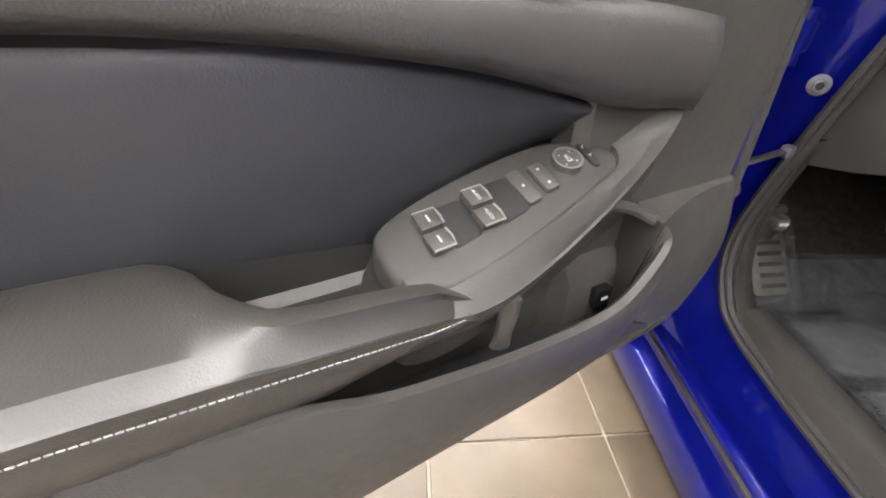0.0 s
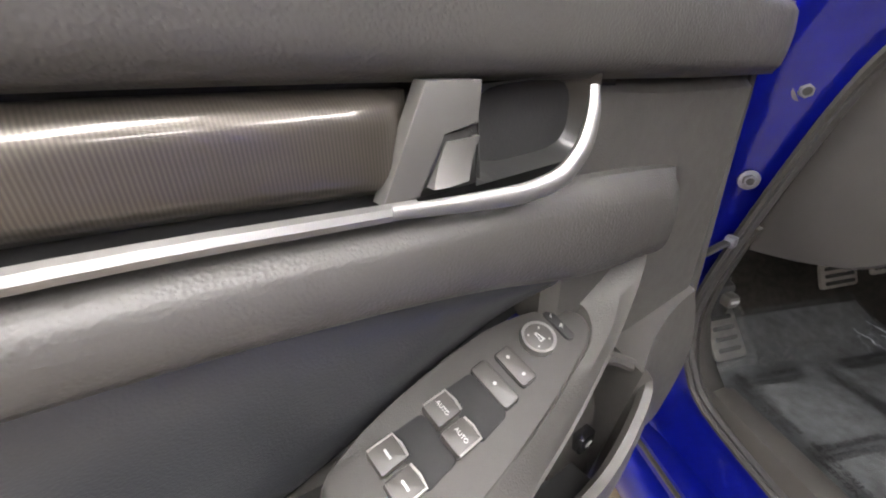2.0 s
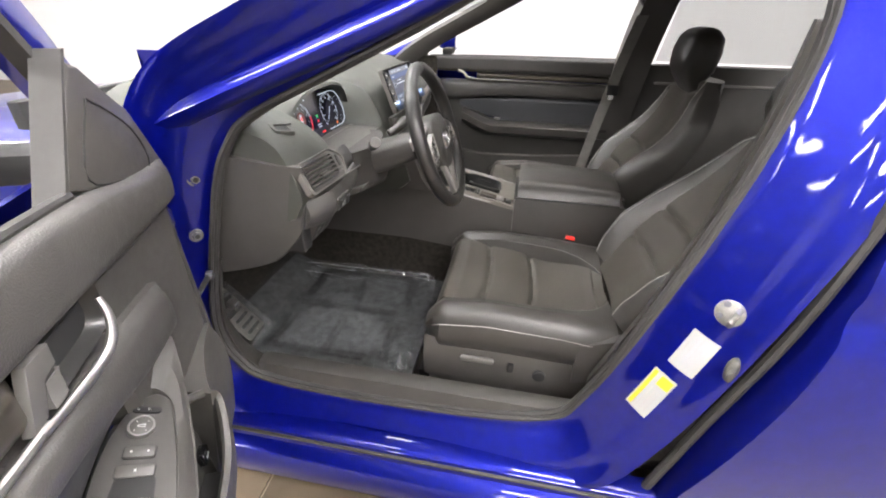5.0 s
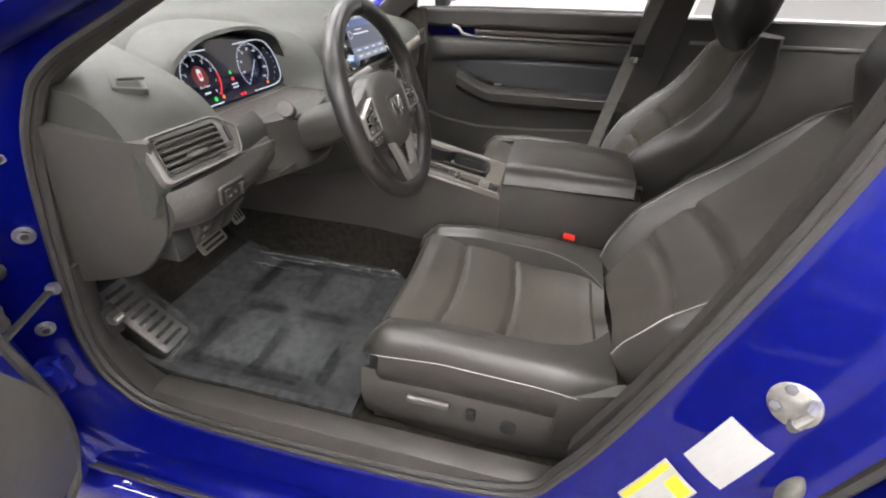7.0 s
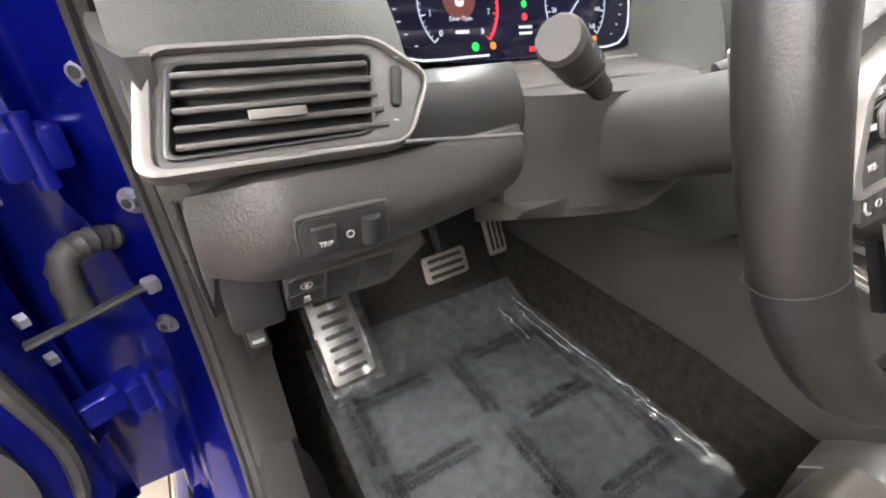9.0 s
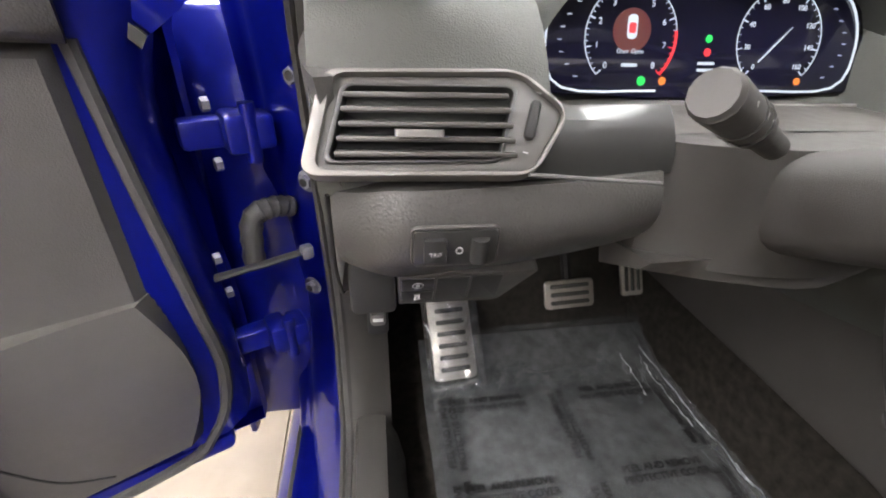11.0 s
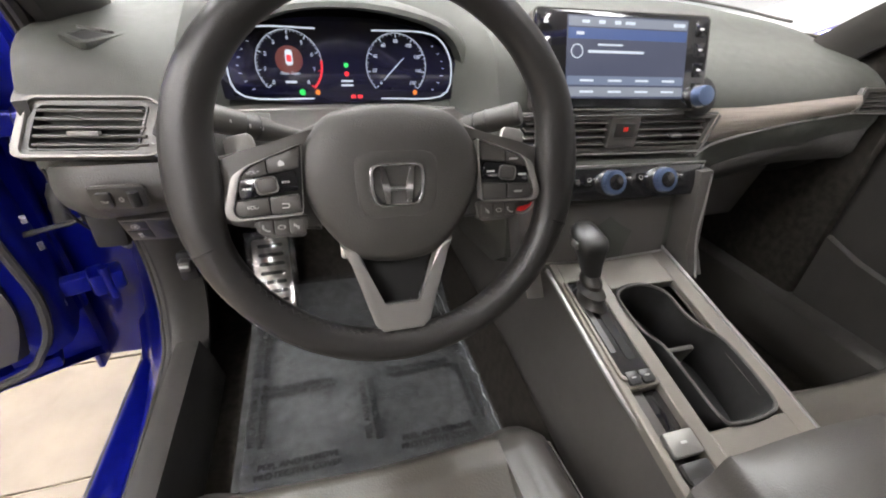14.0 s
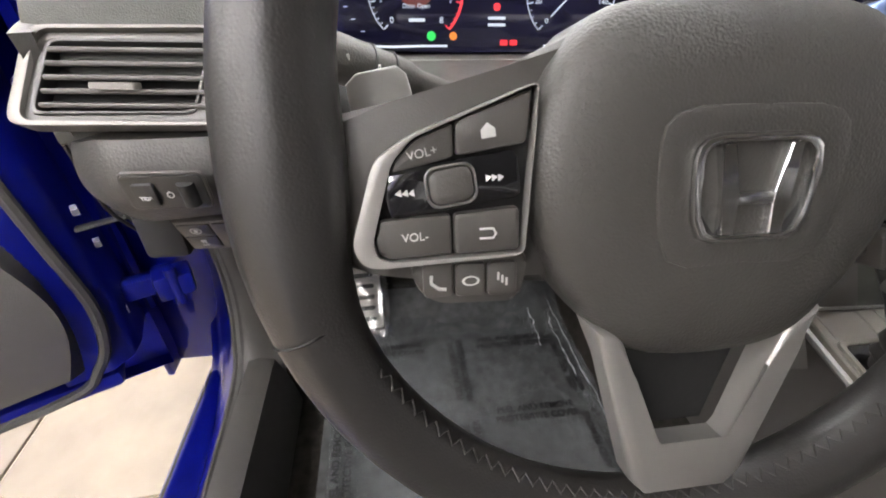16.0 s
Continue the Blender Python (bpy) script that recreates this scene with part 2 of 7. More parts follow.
def smoothpts(pts, n=6, closed=False):
    """Catmull-Rom through pts (any dimension)."""
    P = [np.array(p, float) for p in pts]
    out = []
    k = len(P)
    for i in range(k if closed else k - 1):
        p1, p2 = P[i], P[(i + 1) % k]
        p0 = P[i - 1] if (closed or i > 0) else 2 * p1 - p2
        p3 = P[(i + 2) % k] if (closed or i + 2 < k) else 2 * p2 - p1
        for j in range(n):
            t = j / n
            out.append(0.5 * (2 * p1 + (p2 - p0) * t + (2 * p0 - 5 * p1 + 4 * p2 - p3) * t * t + (3 * p1 - p0 - 3 * p2 + p3) * t ** 3))
    if not closed:
        out.append(P[-1])
    return out


def curve_fn(pts):
    """A smooth function through (x, y) pairs sorted by x; straight on past both ends."""
    xs = [p[0] for p in pts]
    ys = [p[1] for p in pts]
    k = len(xs)
    ms = []
    for i in range(k):
        a, b = max(0, i - 1), min(k - 1, i + 1)
        ms.append((ys[b] - ys[a]) / (xs[b] - xs[a]))

    def fn(x):
        if x <= xs[0]:
            return ys[0] + ms[0] * (x - xs[0])
        if x >= xs[-1]:
            return ys[-1] + ms[-1] * (x - xs[-1])
        i = max(j for j in range(k) if xs[j] <= x)
        h = xs[i + 1] - xs[i]
        t = (x - xs[i]) / h
        return (2 * t ** 3 - 3 * t ** 2 + 1) * ys[i] + (t ** 3 - 2 * t ** 2 + t) * h * ms[i] + (-2 * t ** 3 + 3 * t ** 2) * ys[i + 1] + (t ** 3 - t ** 2) * h * ms[i + 1]

    return fn


def loft(rings, closed=True, caps=True):
    b = bmesh.new()
    vs = [[b.verts.new(p) for p in r] for r in rings]
    n = len(rings[0])
    for i in range(len(vs) - 1):
        for j in range(n if closed else n - 1):
            k = (j + 1) % n
            b.faces.new((vs[i][j], vs[i][k], vs[i + 1][k], vs[i + 1][j]))
    if closed and caps:
        b.faces.new(vs[0][::-1])
        b.faces.new(vs[-1])
    return b


def tube(path, r, seg=10, closed=False, flat=1.0, up=(0, 0, 1)):
    """A round bar along path; r is a number or a list; flat squashes it across up."""
    P = [Vector(p) for p in path]
    k = len(P)
    rings = []
    for i, p in enumerate(P):
        a = P[i - 1] if (closed or i) else p
        c = P[(i + 1) % k] if (closed or i < k - 1) else p
        t = (c - a).normalized()
        s = t.cross(Vector(up))
        if s.length < 1e-4:
            s = t.cross(Vector((1, 0, 0)))
        s.normalize()
        w = s.cross(t)
        q = float(r[i] if isinstance(r, (list, tuple)) else r)
        rings.append([p + q * (math.cos(2 * math.pi * j / seg) * s + flat * math.sin(2 * math.pi * j / seg) * w) for j in range(seg)])
    if closed:
        rings.append(rings[0])
        b = loft(rings, True, False)
        bmesh.ops.remove_doubles(b, verts=b.verts, dist=1e-6)
        return b
    return loft(rings)


def sheet(fn, nu, nv, thick=0.0, back=None):
    """A surface fn(a, b) -> point with a, b in 0..1; back(a, b) -> point closes it behind along the rim."""
    b = bmesh.new()
    g = [[b.verts.new(fn(i / nu, j / nv)) for j in range(nv + 1)] for i in range(nu + 1)]
    for i in range(nu):
        for j in range(nv):
            b.faces.new((g[i][j], g[i + 1][j], g[i + 1][j + 1], g[i][j + 1]))
    if back is not None:
        rim = [(i, 0) for i in range(nu + 1)] + [(nu, j) for j in range(1, nv + 1)] + [(i, nv) for i in range(nu - 1, -1, -1)] + [(0, j) for j in range(nv - 1, 0, -1)]
        low = [b.verts.new(back(i / nu, j / nv)) for i, j in rim]
        m = len(rim)
        for k in range(m):
            i, j = rim[k]
            i2, j2 = rim[(k + 1) % m]
            b.faces.new((g[i][j], g[i2][j2], low[(k + 1) % m], low[k]))
    return b


def disc(r, depth, seg=24, bev=0.001, m=None):
    return prism([(r * math.cos(2 * math.pi * i / seg), r * math.sin(2 * math.pi * i / seg)) for i in range(seg)], depth, bev, m)


def ring_flat(r0, r1, depth, seg=40, m=None, a0=0.0, a1=360.0):
    b = bmesh.new()
    k = seg + (0 if a1 - a0 >= 360 else 1)
    rows = []
    for i in range(k):
        a = radians(a0 + (a1 - a0) * i / seg)
        c, s = math.cos(a), math.sin(a)
        rows.append([b.verts.new((r * c, r * s, z)) for r, z in ((r0, 0), (r1, 0), (r1, depth), (r0, depth))])
    for i in range(seg if k > seg else k):
        p, q = rows[i], rows[(i + 1) % k]
        for j in range(4):
            b.faces.new((p[j], p[(j + 1) % 4], q[(j + 1) % 4], q[j]))
    if m is not None:
        b.transform(m)
    return b


def rrect(w, h, r, seg=4):
    pts = []
    for cx, cy, a in ((w / 2 - r, h / 2 - r, 0), (-w / 2 + r, h / 2 - r, 90), (-w / 2 + r, -h / 2 + r, 180), (w / 2 - r, -h / 2 + r, 270)):
        for i in range(seg + 1):
            t = radians(a + 90 * i / seg)
            pts.append((cx + r * math.cos(t), cy + r * math.sin(t)))
    return pts


def round_poly(pts, r, seg=4):
    """A polygon with its corners rounded off by r."""
    out = []
    k = len(pts)
    for i in range(k):
        a, b, c = Vector(pts[i - 1]), Vector(pts[i]), Vector(pts[(i + 1) % k])
        q = min(r, 0.45 * (a - b).length, 0.45 * (c - b).length)
        p0, p1 = b + (a - b).normalized() * q, b + (c - b).normalized() * q
        for j in range(seg + 1):
            t = j / seg
            out.append(tuple(p0 * (1 - t) ** 2 + b * 2 * t * (1 - t) + p1 * t * t))
    return out


def inset(pts, d):
    """Outline moved inwards by d (counter-clockwise points)."""
    k = len(pts)
    out = []
    for i in range(k):
        a, b, c = Vector(pts[i - 1]), Vector(pts[i]), Vector(pts[(i + 1) % k])
        n1, n2 = Vector((-(b - a).y, (b - a).x)), Vector((-(c - b).y, (c - b).x))
        n = (n1.normalized() + n2.normalized())
        n = n.normalized() if n.length > 1e-6 else n1.normalized()
        out.append(tuple(b + n * d))
    return out


def frame_plate(outer, inner, depth, m=None, bev=0.0015):
    """A flat frame between two outlines with the same number of points."""
    b = bmesh.new()
    k = len(outer)
    rows = [[b.verts.new((p[0], p[1], z)) for p in o] for o, z in ((outer, 0), (outer, depth), (inner, depth), (inner, 0))]
    for i in range(k):
        j = (i + 1) % k
        for a in range(4):
            c = (a + 1) % 4
            b.faces.new((rows[a][i], rows[a][j], rows[c][j], rows[c][i]))
    if bev:
        es = [e for e in b.edges if (e.verts[0] in rows[1] and e.verts[1] in rows[1]) or (e.verts[0] in rows[2] and e.verts[1] in rows[2])]
        bmesh.ops.bevel(b, geom=es, offset=bev, segments=2, affect="EDGES", profile=0.5, clamp_overlap=True)
    if m is not None:
        b.transform(m)
    return b


def stitches(path, step=0.006, length=0.0038, r=0.0006):
    """Short capsules of thread along a path."""
    P = [Vector(p) for p in path]
    b = bmesh.new()
    left = 0.0
    for p, q in zip(P, P[1:]):
        d = (q - p).length
        if d < 1e-6:
            continue
        t = (q - p) / d
        s = left
        while s < d:
            c = p + t * s
            m = Matrix.Translation(c) @ t.to_track_quat("X", "Z").to_matrix().to_4x4() @ Matrix.Diagonal((length, r * 2, r * 2, 1))
            bmesh.ops.create_cube(b, size=1.0, matrix=m)
            s += step
        left = s - d
    return b


def words(text, size, material, parent, m, name="lettering", depth=0.0002, align="CENTER", label=""):
    cu = bpy.data.curves.new(name, "FONT")
    cu.body, cu.size, cu.extrude, cu.align_x, cu.align_y = text, size, depth, align, "CENTER"
    if name == "printed_text":
        cu.offset = 0.0004
    tmp = bpy.data.objects.new(name, cu)
    me = bpy.data.meshes.new_from_object(tmp)
    bpy.data.objects.remove(tmp)
    me.materials.append(material)
    ob = new(name, me)
    ob.parent = parent
    ob.matrix_basis = m
    if label:
        ob["label"] = label
    return ob


def plane_m(o, ux, uy):
    """Axes with local x along ux, local y near uy, at o; local z is their cross product."""
    x = Vector(ux).normalized()
    z = x.cross(Vector(uy)).normalized()
    y = z.cross(x)
    m = Matrix((x, y, z)).transposed().to_4x4()
    m.translation = Vector(o)
    return m


# ---- showroom ----
FLOOR = -0.03


def build_room():
    x0, x1, y0, y1, h = -11.0, 4.6, -8.0, 10.5, 3.6
    part("floor", box(((x0 + x1) / 2, (y0 + y1) / 2, FLOOR - 0.055), (x1 - x0, y1 - y0, 0.1), 0), GROUT, None, "pale grouted showroom floor slab under beige tiles", category="floor", kind="structure")
    for nm, c, s in (("wall_north", ((x0 + x1) / 2, y1 + 0.1, h / 2), (x1 - x0 + 0.4, 0.2, h + 0.2)), ("wall_south", ((x0 + x1) / 2, y0 - 0.1, h / 2), (x1 - x0 + 0.4, 0.2, h + 0.2)),
                     ("wall_east", (x1 + 0.1, (y0 + y1) / 2, h / 2), (0.2, y1 - y0, h + 0.2)), ("wall_west", (x0 - 0.1, (y0 + y1) / 2, h / 2), (0.2, y1 - y0, h + 0.2))):
        part(nm, box(c, s, 0), WALL, None, "plain white painted showroom wall", smooth=False, category="wall", kind="structure")
    part("ceiling", box(((x0 + x1) / 2, (y0 + y1) / 2, h + 0.15), (x1 - x0 + 0.4, y1 - y0 + 0.4, 0.1), 0), CEIL, None, "plain white showroom ceiling", smooth=False, category="ceiling", kind="structure")
    part("baseboard", box(((x0 + x1) / 2, y1 - 0.012, FLOOR + 0.06), (x1 - x0 - 0.1, 0.02, 0.11), 0.004), mat("grey_baseboard", (0.35, 0.33, 0.30), 0.6), None, "grey baseboard along the white wall", category="baseboard", kind="structure")
    lamp = empty("ceiling_light", label="long white ceiling light panel with metal frame", category="ceiling light", group="ceiling lights")
    part("diffuser", box((0, 0, 0), (0.55, 2.4, 0.02), 0.003), LAMP, lamp, "glowing white diffuser")
    part("frame", frame_plate([(-0.32, -1.25), (0.32, -1.25), (0.32, 1.25), (-0.32, 1.25)], [(-0.27, -1.2), (0.27, -1.2), (0.27, 1.2), (-0.27, 1.2)], 0.04, pose(0, 0, -0.015)), WALL, lamp)
    spots = [(x, y) for x in (-8.0, -5.0, -2.6, -0.6, 1.6) for y in (-5.0, -1.6, 1.9, 5.8)]
    for i, (x, y) in enumerate(spots):
        m = pose(x, y, h + 0.06)
        if i == 0:
            lamp.matrix_basis = m
        else:
            copy_thing(lamp, m)


build_room()


# ---- car body ----
# Outline of the driver's door opening as (x, y, z), from the roof down the B-pillar, along the sill and up the A-pillar.
OPENING = [(-0.60, -0.30, 1.225), (-0.62, -0.52, 1.21), (-0.66, -0.572, 1.13), (-0.71, -0.535, 0.93), (-0.735, -0.45, 0.645), (-0.742, -0.355, 0.385), (-0.745, -0.265, 0.288),
           (-0.745, 0.06, 0.255), (-0.748, 0.40, 0.268), (-0.752, 0.49, 0.325), (-0.752, 0.520, 0.42), (-0.748, 0.496, 0.565), (-0.742, 0.43, 0.79), (-0.735, 0.385, 0.88), (-0.725, 0.335, 0.93),
           (-0.70, 0.20, 0.997), (-0.67, 0.03, 1.08), (-0.63, -0.14, 1.17)]


def opening_rings(profile, centre=(0.0, 0.70)):
    """Rings round the opening: profile rows are (away from the opening, sideways outwards)."""
    path = smoothpts(OPENING, 5, True)
    k = len(path)
    rings = []
    for i in range(k):
        p = path[i]
        t = path[(i + 1) % k] - path[i - 1]
        n = np.array([0, -t[2], t[1]])
        n = n / (np.linalg.norm(n) + 1e-9)
        if np.dot(n[1:], p[1:] - np.array(centre)) < 0:
            n = -n
        rings.append([tuple(p + n * d + np.array([-o, 0, 0])) for d, o in profile])
    rings.append(rings[0])
    return rings


STRIKER = mat("greased_steel", (0.24, 0.235, 0.22), 0.42, 0.6, 0.6, 120, 0.3, 70)


def mirror_x(bm):
    bm.transform(Matrix.Diagonal((-1, 1, 1, 1)))
    return bm


def build_body():
    car = empty("car_body", label="metallic blue sedan body shell standing on a tiled floor", category="car")
    # painted ring of pillars, sill and roof rail round the opening
    prof = [(-0.004, -0.012), (0.0, -0.004), (0.004, 0.004), (0.016, 0.008), (0.024, 0.0135), (0.030, 0.020), (0.050, 0.038), (0.070, 0.056), (0.079, 0.063), (0.086, 0.066), (0.094, 0.069), (0.106, 0.080), (0.116, 0.094), (0.130, 0.100)]
    ring = loft(opening_rings(prof), False, False)
    bmesh.ops.remove_doubles(ring, verts=ring.verts, dist=1e-5)
    part("door_opening_frame", ring, BLUE, car, "glossy blue painted door aperture")
    # double-lip rubber seal
    path = [Vector(p) + Vector((0.004, 0, 0)) for p in smoothpts(OPENING, 6, True)]
    seal = tube(path, 0.0095, 8, True, up=(1, 0, 0))
    merge(seal, tube([p + Vector((-0.012, 0, 0)) for p in path], 0.0055, 6, True, up=(1, 0, 0)))
    part("door_seal", seal, RUBBER, car, "black rubber weather strip")
    # sill: lower rocker with a step
    rock = [(-0.83, 0.205), (-0.842, 0.198), (-0.848, 0.17), (-0.872, 0.155), (-0.884, 0.13), (-0.882, 0.08), (-0.862, 0.05), (-0.80, 0.045), (-0.79, 0.20)]
    part("rocker_panel", loft([[(x, y, z) for x, z in rock] for y in np.linspace(-1.6, 0.78, 12)]), BLUE, car, "blue rocker panel with moulded step")
    part("rocker_clip_strip", box((-0.845, -0.3, 0.188), (0.012, 2.0, 0.006), 0.002), RUBBER, car)
    # inner floor pan, firewall, tunnel side and rear cavity keep the cabin closed
    cab = empty("cabin_shell", label="black carpeted cabin floor, firewall and dark trim", category="car interior")
    part("floor_pan", box((0, -0.55, 0.165), (1.46, 2.7, 0.04), 0.005), CARPET, cab, "black carpet")
    toe = [(0.62, 0.185), (0.70, 0.215), (0.86, 0.40), (0.90, 0.75), (0.94, 0.75), (0.94, 0.16)]
    part("firewall", loft([[(x, y, z) for y, z in toe] for x in (-0.74, -0.3, 0.3, 0.74)]), CARPET, cab, "dark carpeted toe board")
    part("kick_panel", box((0.752, 0.60, 0.55), (0.03, 0.62, 0.72), 0.01), CARPET, cab, "dark panel beside the passenger footwell")
    part("far_sill_plate", box((0.728, -0.55, 0.25), (0.10, 2.30, 0.15), 0.015), PLASTIC, cab, "black plastic sill trim")
    part("upper_firewall", box((0, 0.84, 0.72), (1.5, 0.03, 0.42), 0.005), DARK, cab)
    part("rear_bulkhead", box((0, -1.85, 0.62), (1.46, 0.05, 0.9), 0.01), DARK, cab)
    part("sill_plate", loft([[(x, y, z) for x, z in ((-0.742, 0.27), (-0.733, 0.300), (-0.715, 0.306), (-0.690, 0.300), (-0.672, 0.25), (-0.66, 0.18), (-0.742, 0.18))] for y in np.linspace(-0.46, 0.45, 10)]), PLASTIC, cab, "black plastic scuff plate")
    kf = curve_fn([(0.25, 0.40), (0.29, 0.455), (0.325, 0.49), (0.42, 0.518), (0.565, 0.494), (0.62, 0.475)])
    part("kick_panel", sheet(lambda a, b: (-0.742 + 0.062 * b, kf(0.25 + 0.36 * a) - 0.010 + 0.045 * b ** 1.5, 0.25 + 0.36 * a), 16, 8, back=lambda a, b: (-0.742 + 0.062 * b, kf(0.25 + 0.36 * a) + 0.010 + 0.045 * b ** 1.5, 0.25 + 0.36 * a)), PLASTIC, cab, "black plastic kick panel")
    part("side_carpet", box((-0.712, 0.72, 0.45), (0.02, 0.32, 0.60), 0.005), CARPET, cab, "dark carpet beside the footwell")
    lever = part("hood_release", box((-0.693, 0.516, 0.448), (0.024, 0.026, 0.024), 0.006), SMOOTHP, cab, "black hood release lever")
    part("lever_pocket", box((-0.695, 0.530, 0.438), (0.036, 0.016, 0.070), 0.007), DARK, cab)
    part("lever_icon", box((-0.693, 0.5025, 0.450), (0.016, 0.001, 0.006), 0.0004), WHITEINK, lever)
    # B-pillar inner trim
    bp = [(-0.70, -0.36, 0.36), (-0.70, -0.45, 0.62), (-0.672, -0.535, 0.92), (-0.64, -0.57, 1.10)]
    part("pillar_trim", loft([[(x + 0.005, y + 0.0, z), (x + 0.035, y - 0.01, z), (x + 0.045, y - 0.15, z), (x - 0.02, y - 0.15, z)] for x, y, z in [tuple(p) for p in smoothpts(bp, 4)]]), SMOOTHP, cab, "grey plastic pillar trim")
    # A-pillar inner trim, both sides
    ap = [(-0.700, 0.46, 0.84), (-0.695, 0.40, 0.905), (-0.665, 0.26, 0.99), (-0.625, 0.06, 1.09), (-0.585, -0.12, 1.185)]
    for sgn in (1, -1):
        b = loft([[(sgn * (x - 0.035), y - 0.02, z - 0.01), (sgn * (x - 0.01), y - 0.022, z - 0.014), (sgn * (x + 0.03), y + 0.02, z + 0.004), (sgn * (x + 0.034), y + 0.05, z + 0.016), (sgn * (x - 0.03), y + 0.06, z + 0.03)] for x, y, z in [tuple(p) for p in smoothpts(ap, 4)]])
        part("pillar_cover", b, SMOOTHP, cab, "dark grey windscreen pillar cover")
    # roof and headliner
    part("roof", sheet(lambda a, b: (-0.60 + 1.2 * a, -0.05 - 1.5 * b, 1.235 + 0.19 * math.sin(math.pi * (0.16 + 0.55 * b)) * (1 - 0.25 * (2 * a - 1) ** 4) - 0.10), 16, 14, back=lambda a, b: (-0.60 + 1.2 * a, -0.05 - 1.5 * b, 1.19)), BLUE, car, "blue roof")
    part("headliner", sheet(lambda a, b: (-0.58 + 1.16 * a, -0.10 - 1.4 * b, 1.19 + 0.03 * math.sin(math.pi * b)), 8, 8), mat("headliner_fabric", (0.30, 0.29, 0.27), 0.9), cab, "grey fabric headliner")
    # bonnet and wings
    def hood(a, b):
        x = -0.80 + 1.6 * a
        y = 0.86 + 1.25 * b
        z = 0.850 - 0.05 * (2 * a - 1) ** 2 - 0.10 * b ** 1.6 - 0.10 * abs(2 * a - 1) ** 6
        return (x, y, z)
    part("bonnet", sheet(hood, 24, 14, back=lambda a, b: (-0.80 + 1.6 * a, 0.86 + 1.25 * b, 0.70)), BLUE, car, "blue bonnet")
    for sgn in (-1, 1):
        w = sheet(lambda a, b: (sgn * (0.80 + 0.11 * math.sin(min(1, a * 1.6) * 1.57)), 0.63 + 1.37 * b, 0.885 - 0.13 * a ** 2 - 0.10 * b ** 1.6 - 0.45 * a ** 3), 12, 14, back=lambda a, b: (sgn * 0.78, 0.63 + 1.37 * b, 0.885 - 0.58 * a))
        part("front_wing", w, BLUE, car, "blue front wing")
    cowl = sheet(lambda a, b: (-0.74 + 1.48 * a, 0.74 + 0.14 * b, 0.885 + 0.03 * math.sin(math.pi * a) + 0.008 * math.sin(9 * b)), 20, 4)
    part("cowl_cover", cowl, PLASTIC, car, "black plastic cowl below the windscreen")
    for x0, x1 in ((-0.62, -0.02), (0.0, 0.55)):
        wp = empty("wiper", label="black windscreen wiper resting on the cowl", category="wiper", group="wipers")
        pts = [(x0, 0.85, 0.905), ((x0 + x1) / 2, 0.82, 0.932), (x1, 0.79, 0.935)]
        part("wiper_arm", tube(smoothpts(pts, 6), 0.008, 8, flat=0.6), DARK, wp)
        part("wiper_blade", tube([(p[0] + 0.02, p[1] - 0.012, p[2] + 0.006) for p in smoothpts(pts, 6)[3:]], 0.005, 6), RUBBER, wp)
    # windscreen and fixed side glass
    ws = part("windscreen", sheet(lambda a, b: (-0.72 * (1 - 0.14 * b) + 1.44 * (1 - 0.14 * b) * a, 0.78 - 0.86 * b - 0.06 * (2 * a - 1) ** 2, 0.955 + 0.245 * b - 0.015 * (2 * a - 1) ** 2), 12, 8), SCREENGLASS, car, "clear windscreen glass")
    ws.visible_shadow = False
    # windscreen pillars, painted outside
    for sgn in (-1, 1):
        pp = [(sgn * 0.785, 0.60, 0.865), (sgn * 0.765, 0.42, 0.945), (sgn * 0.73, 0.24, 1.02), (sgn * 0.685, 0.03, 1.11), (sgn * 0.63, -0.16, 1.20), (sgn * 0.60, -0.3, 1.235)]
        part("windscreen_pillar", tube(smoothpts(pp, 4), 0.034, 10, flat=0.75), BLUE, car, "blue windscreen pillar")
    # pillar and wing edge close the hinge gap in the shade-darkened blue
    part("hinge_pillar", box((-0.872, 0.605, 0.52), (0.15, 0.03, 0.70), 0.01), BLUE_SHADE, car, "hinge pillar behind the open door, blue darkened as shade")
    part("wing_edge", box((-0.935, 0.585, 0.52), (0.012, 0.07, 0.70), 0.004), BLUE_SHADE, car, "blue wing edge")
    # bolts on the painted pillar
    for x, y, z in ((-0.748, 0.467, 0.806), (-0.754, 0.495, 0.682), (-0.775, 0.540, 0.50)):
        mb = plane_m((x - 0.012, y - 0.004, z), (0, 0, 1), (-0.8, 0.5, 0))
        bo = part("hinge_bolt", disc(0.0088, 0.009, 6, 0.0012, mb), BOLT, car, "zinc bolt")
        part("washer", disc(0.0140, 0.0025, 24, 0.0008, mb), BOLT, bo)
        part("bolt_socket", disc(0.0052, 0.0004, 12, 0, mb @ pose(0, 0, 0.009)), DARK, bo)
    # striker, bumpers and stickers on the B-pillar
    mst = plane_m((-0.790, -0.534, 0.665), (0.15, -0.33, 0.93), (0.65, 0.68, 0.12))
    st = part("door_striker", tube([tuple(mst @ Vector(p)) for p in ((0.014, -0.010, 0.0), (0.014, -0.012, 0.016), (0.010, -0.013, 0.026), (-0.006, -0.013, 0.027), (-0.014, -0.012, 0.018), (-0.014, -0.010, 0.0))], 0.0052, 8), STRIKER, car, "bright steel door striker loop")
    part("striker_plate", disc(0.023, 0.005, 28, 0.002, mst), STRIKER, st)
    for k in (-0.012, 0.012):
        part("striker_screw", disc(0.006, 0.003, 6, 0.001, mst @ pose(k, 0.010, 0.005)), BOLT, st)
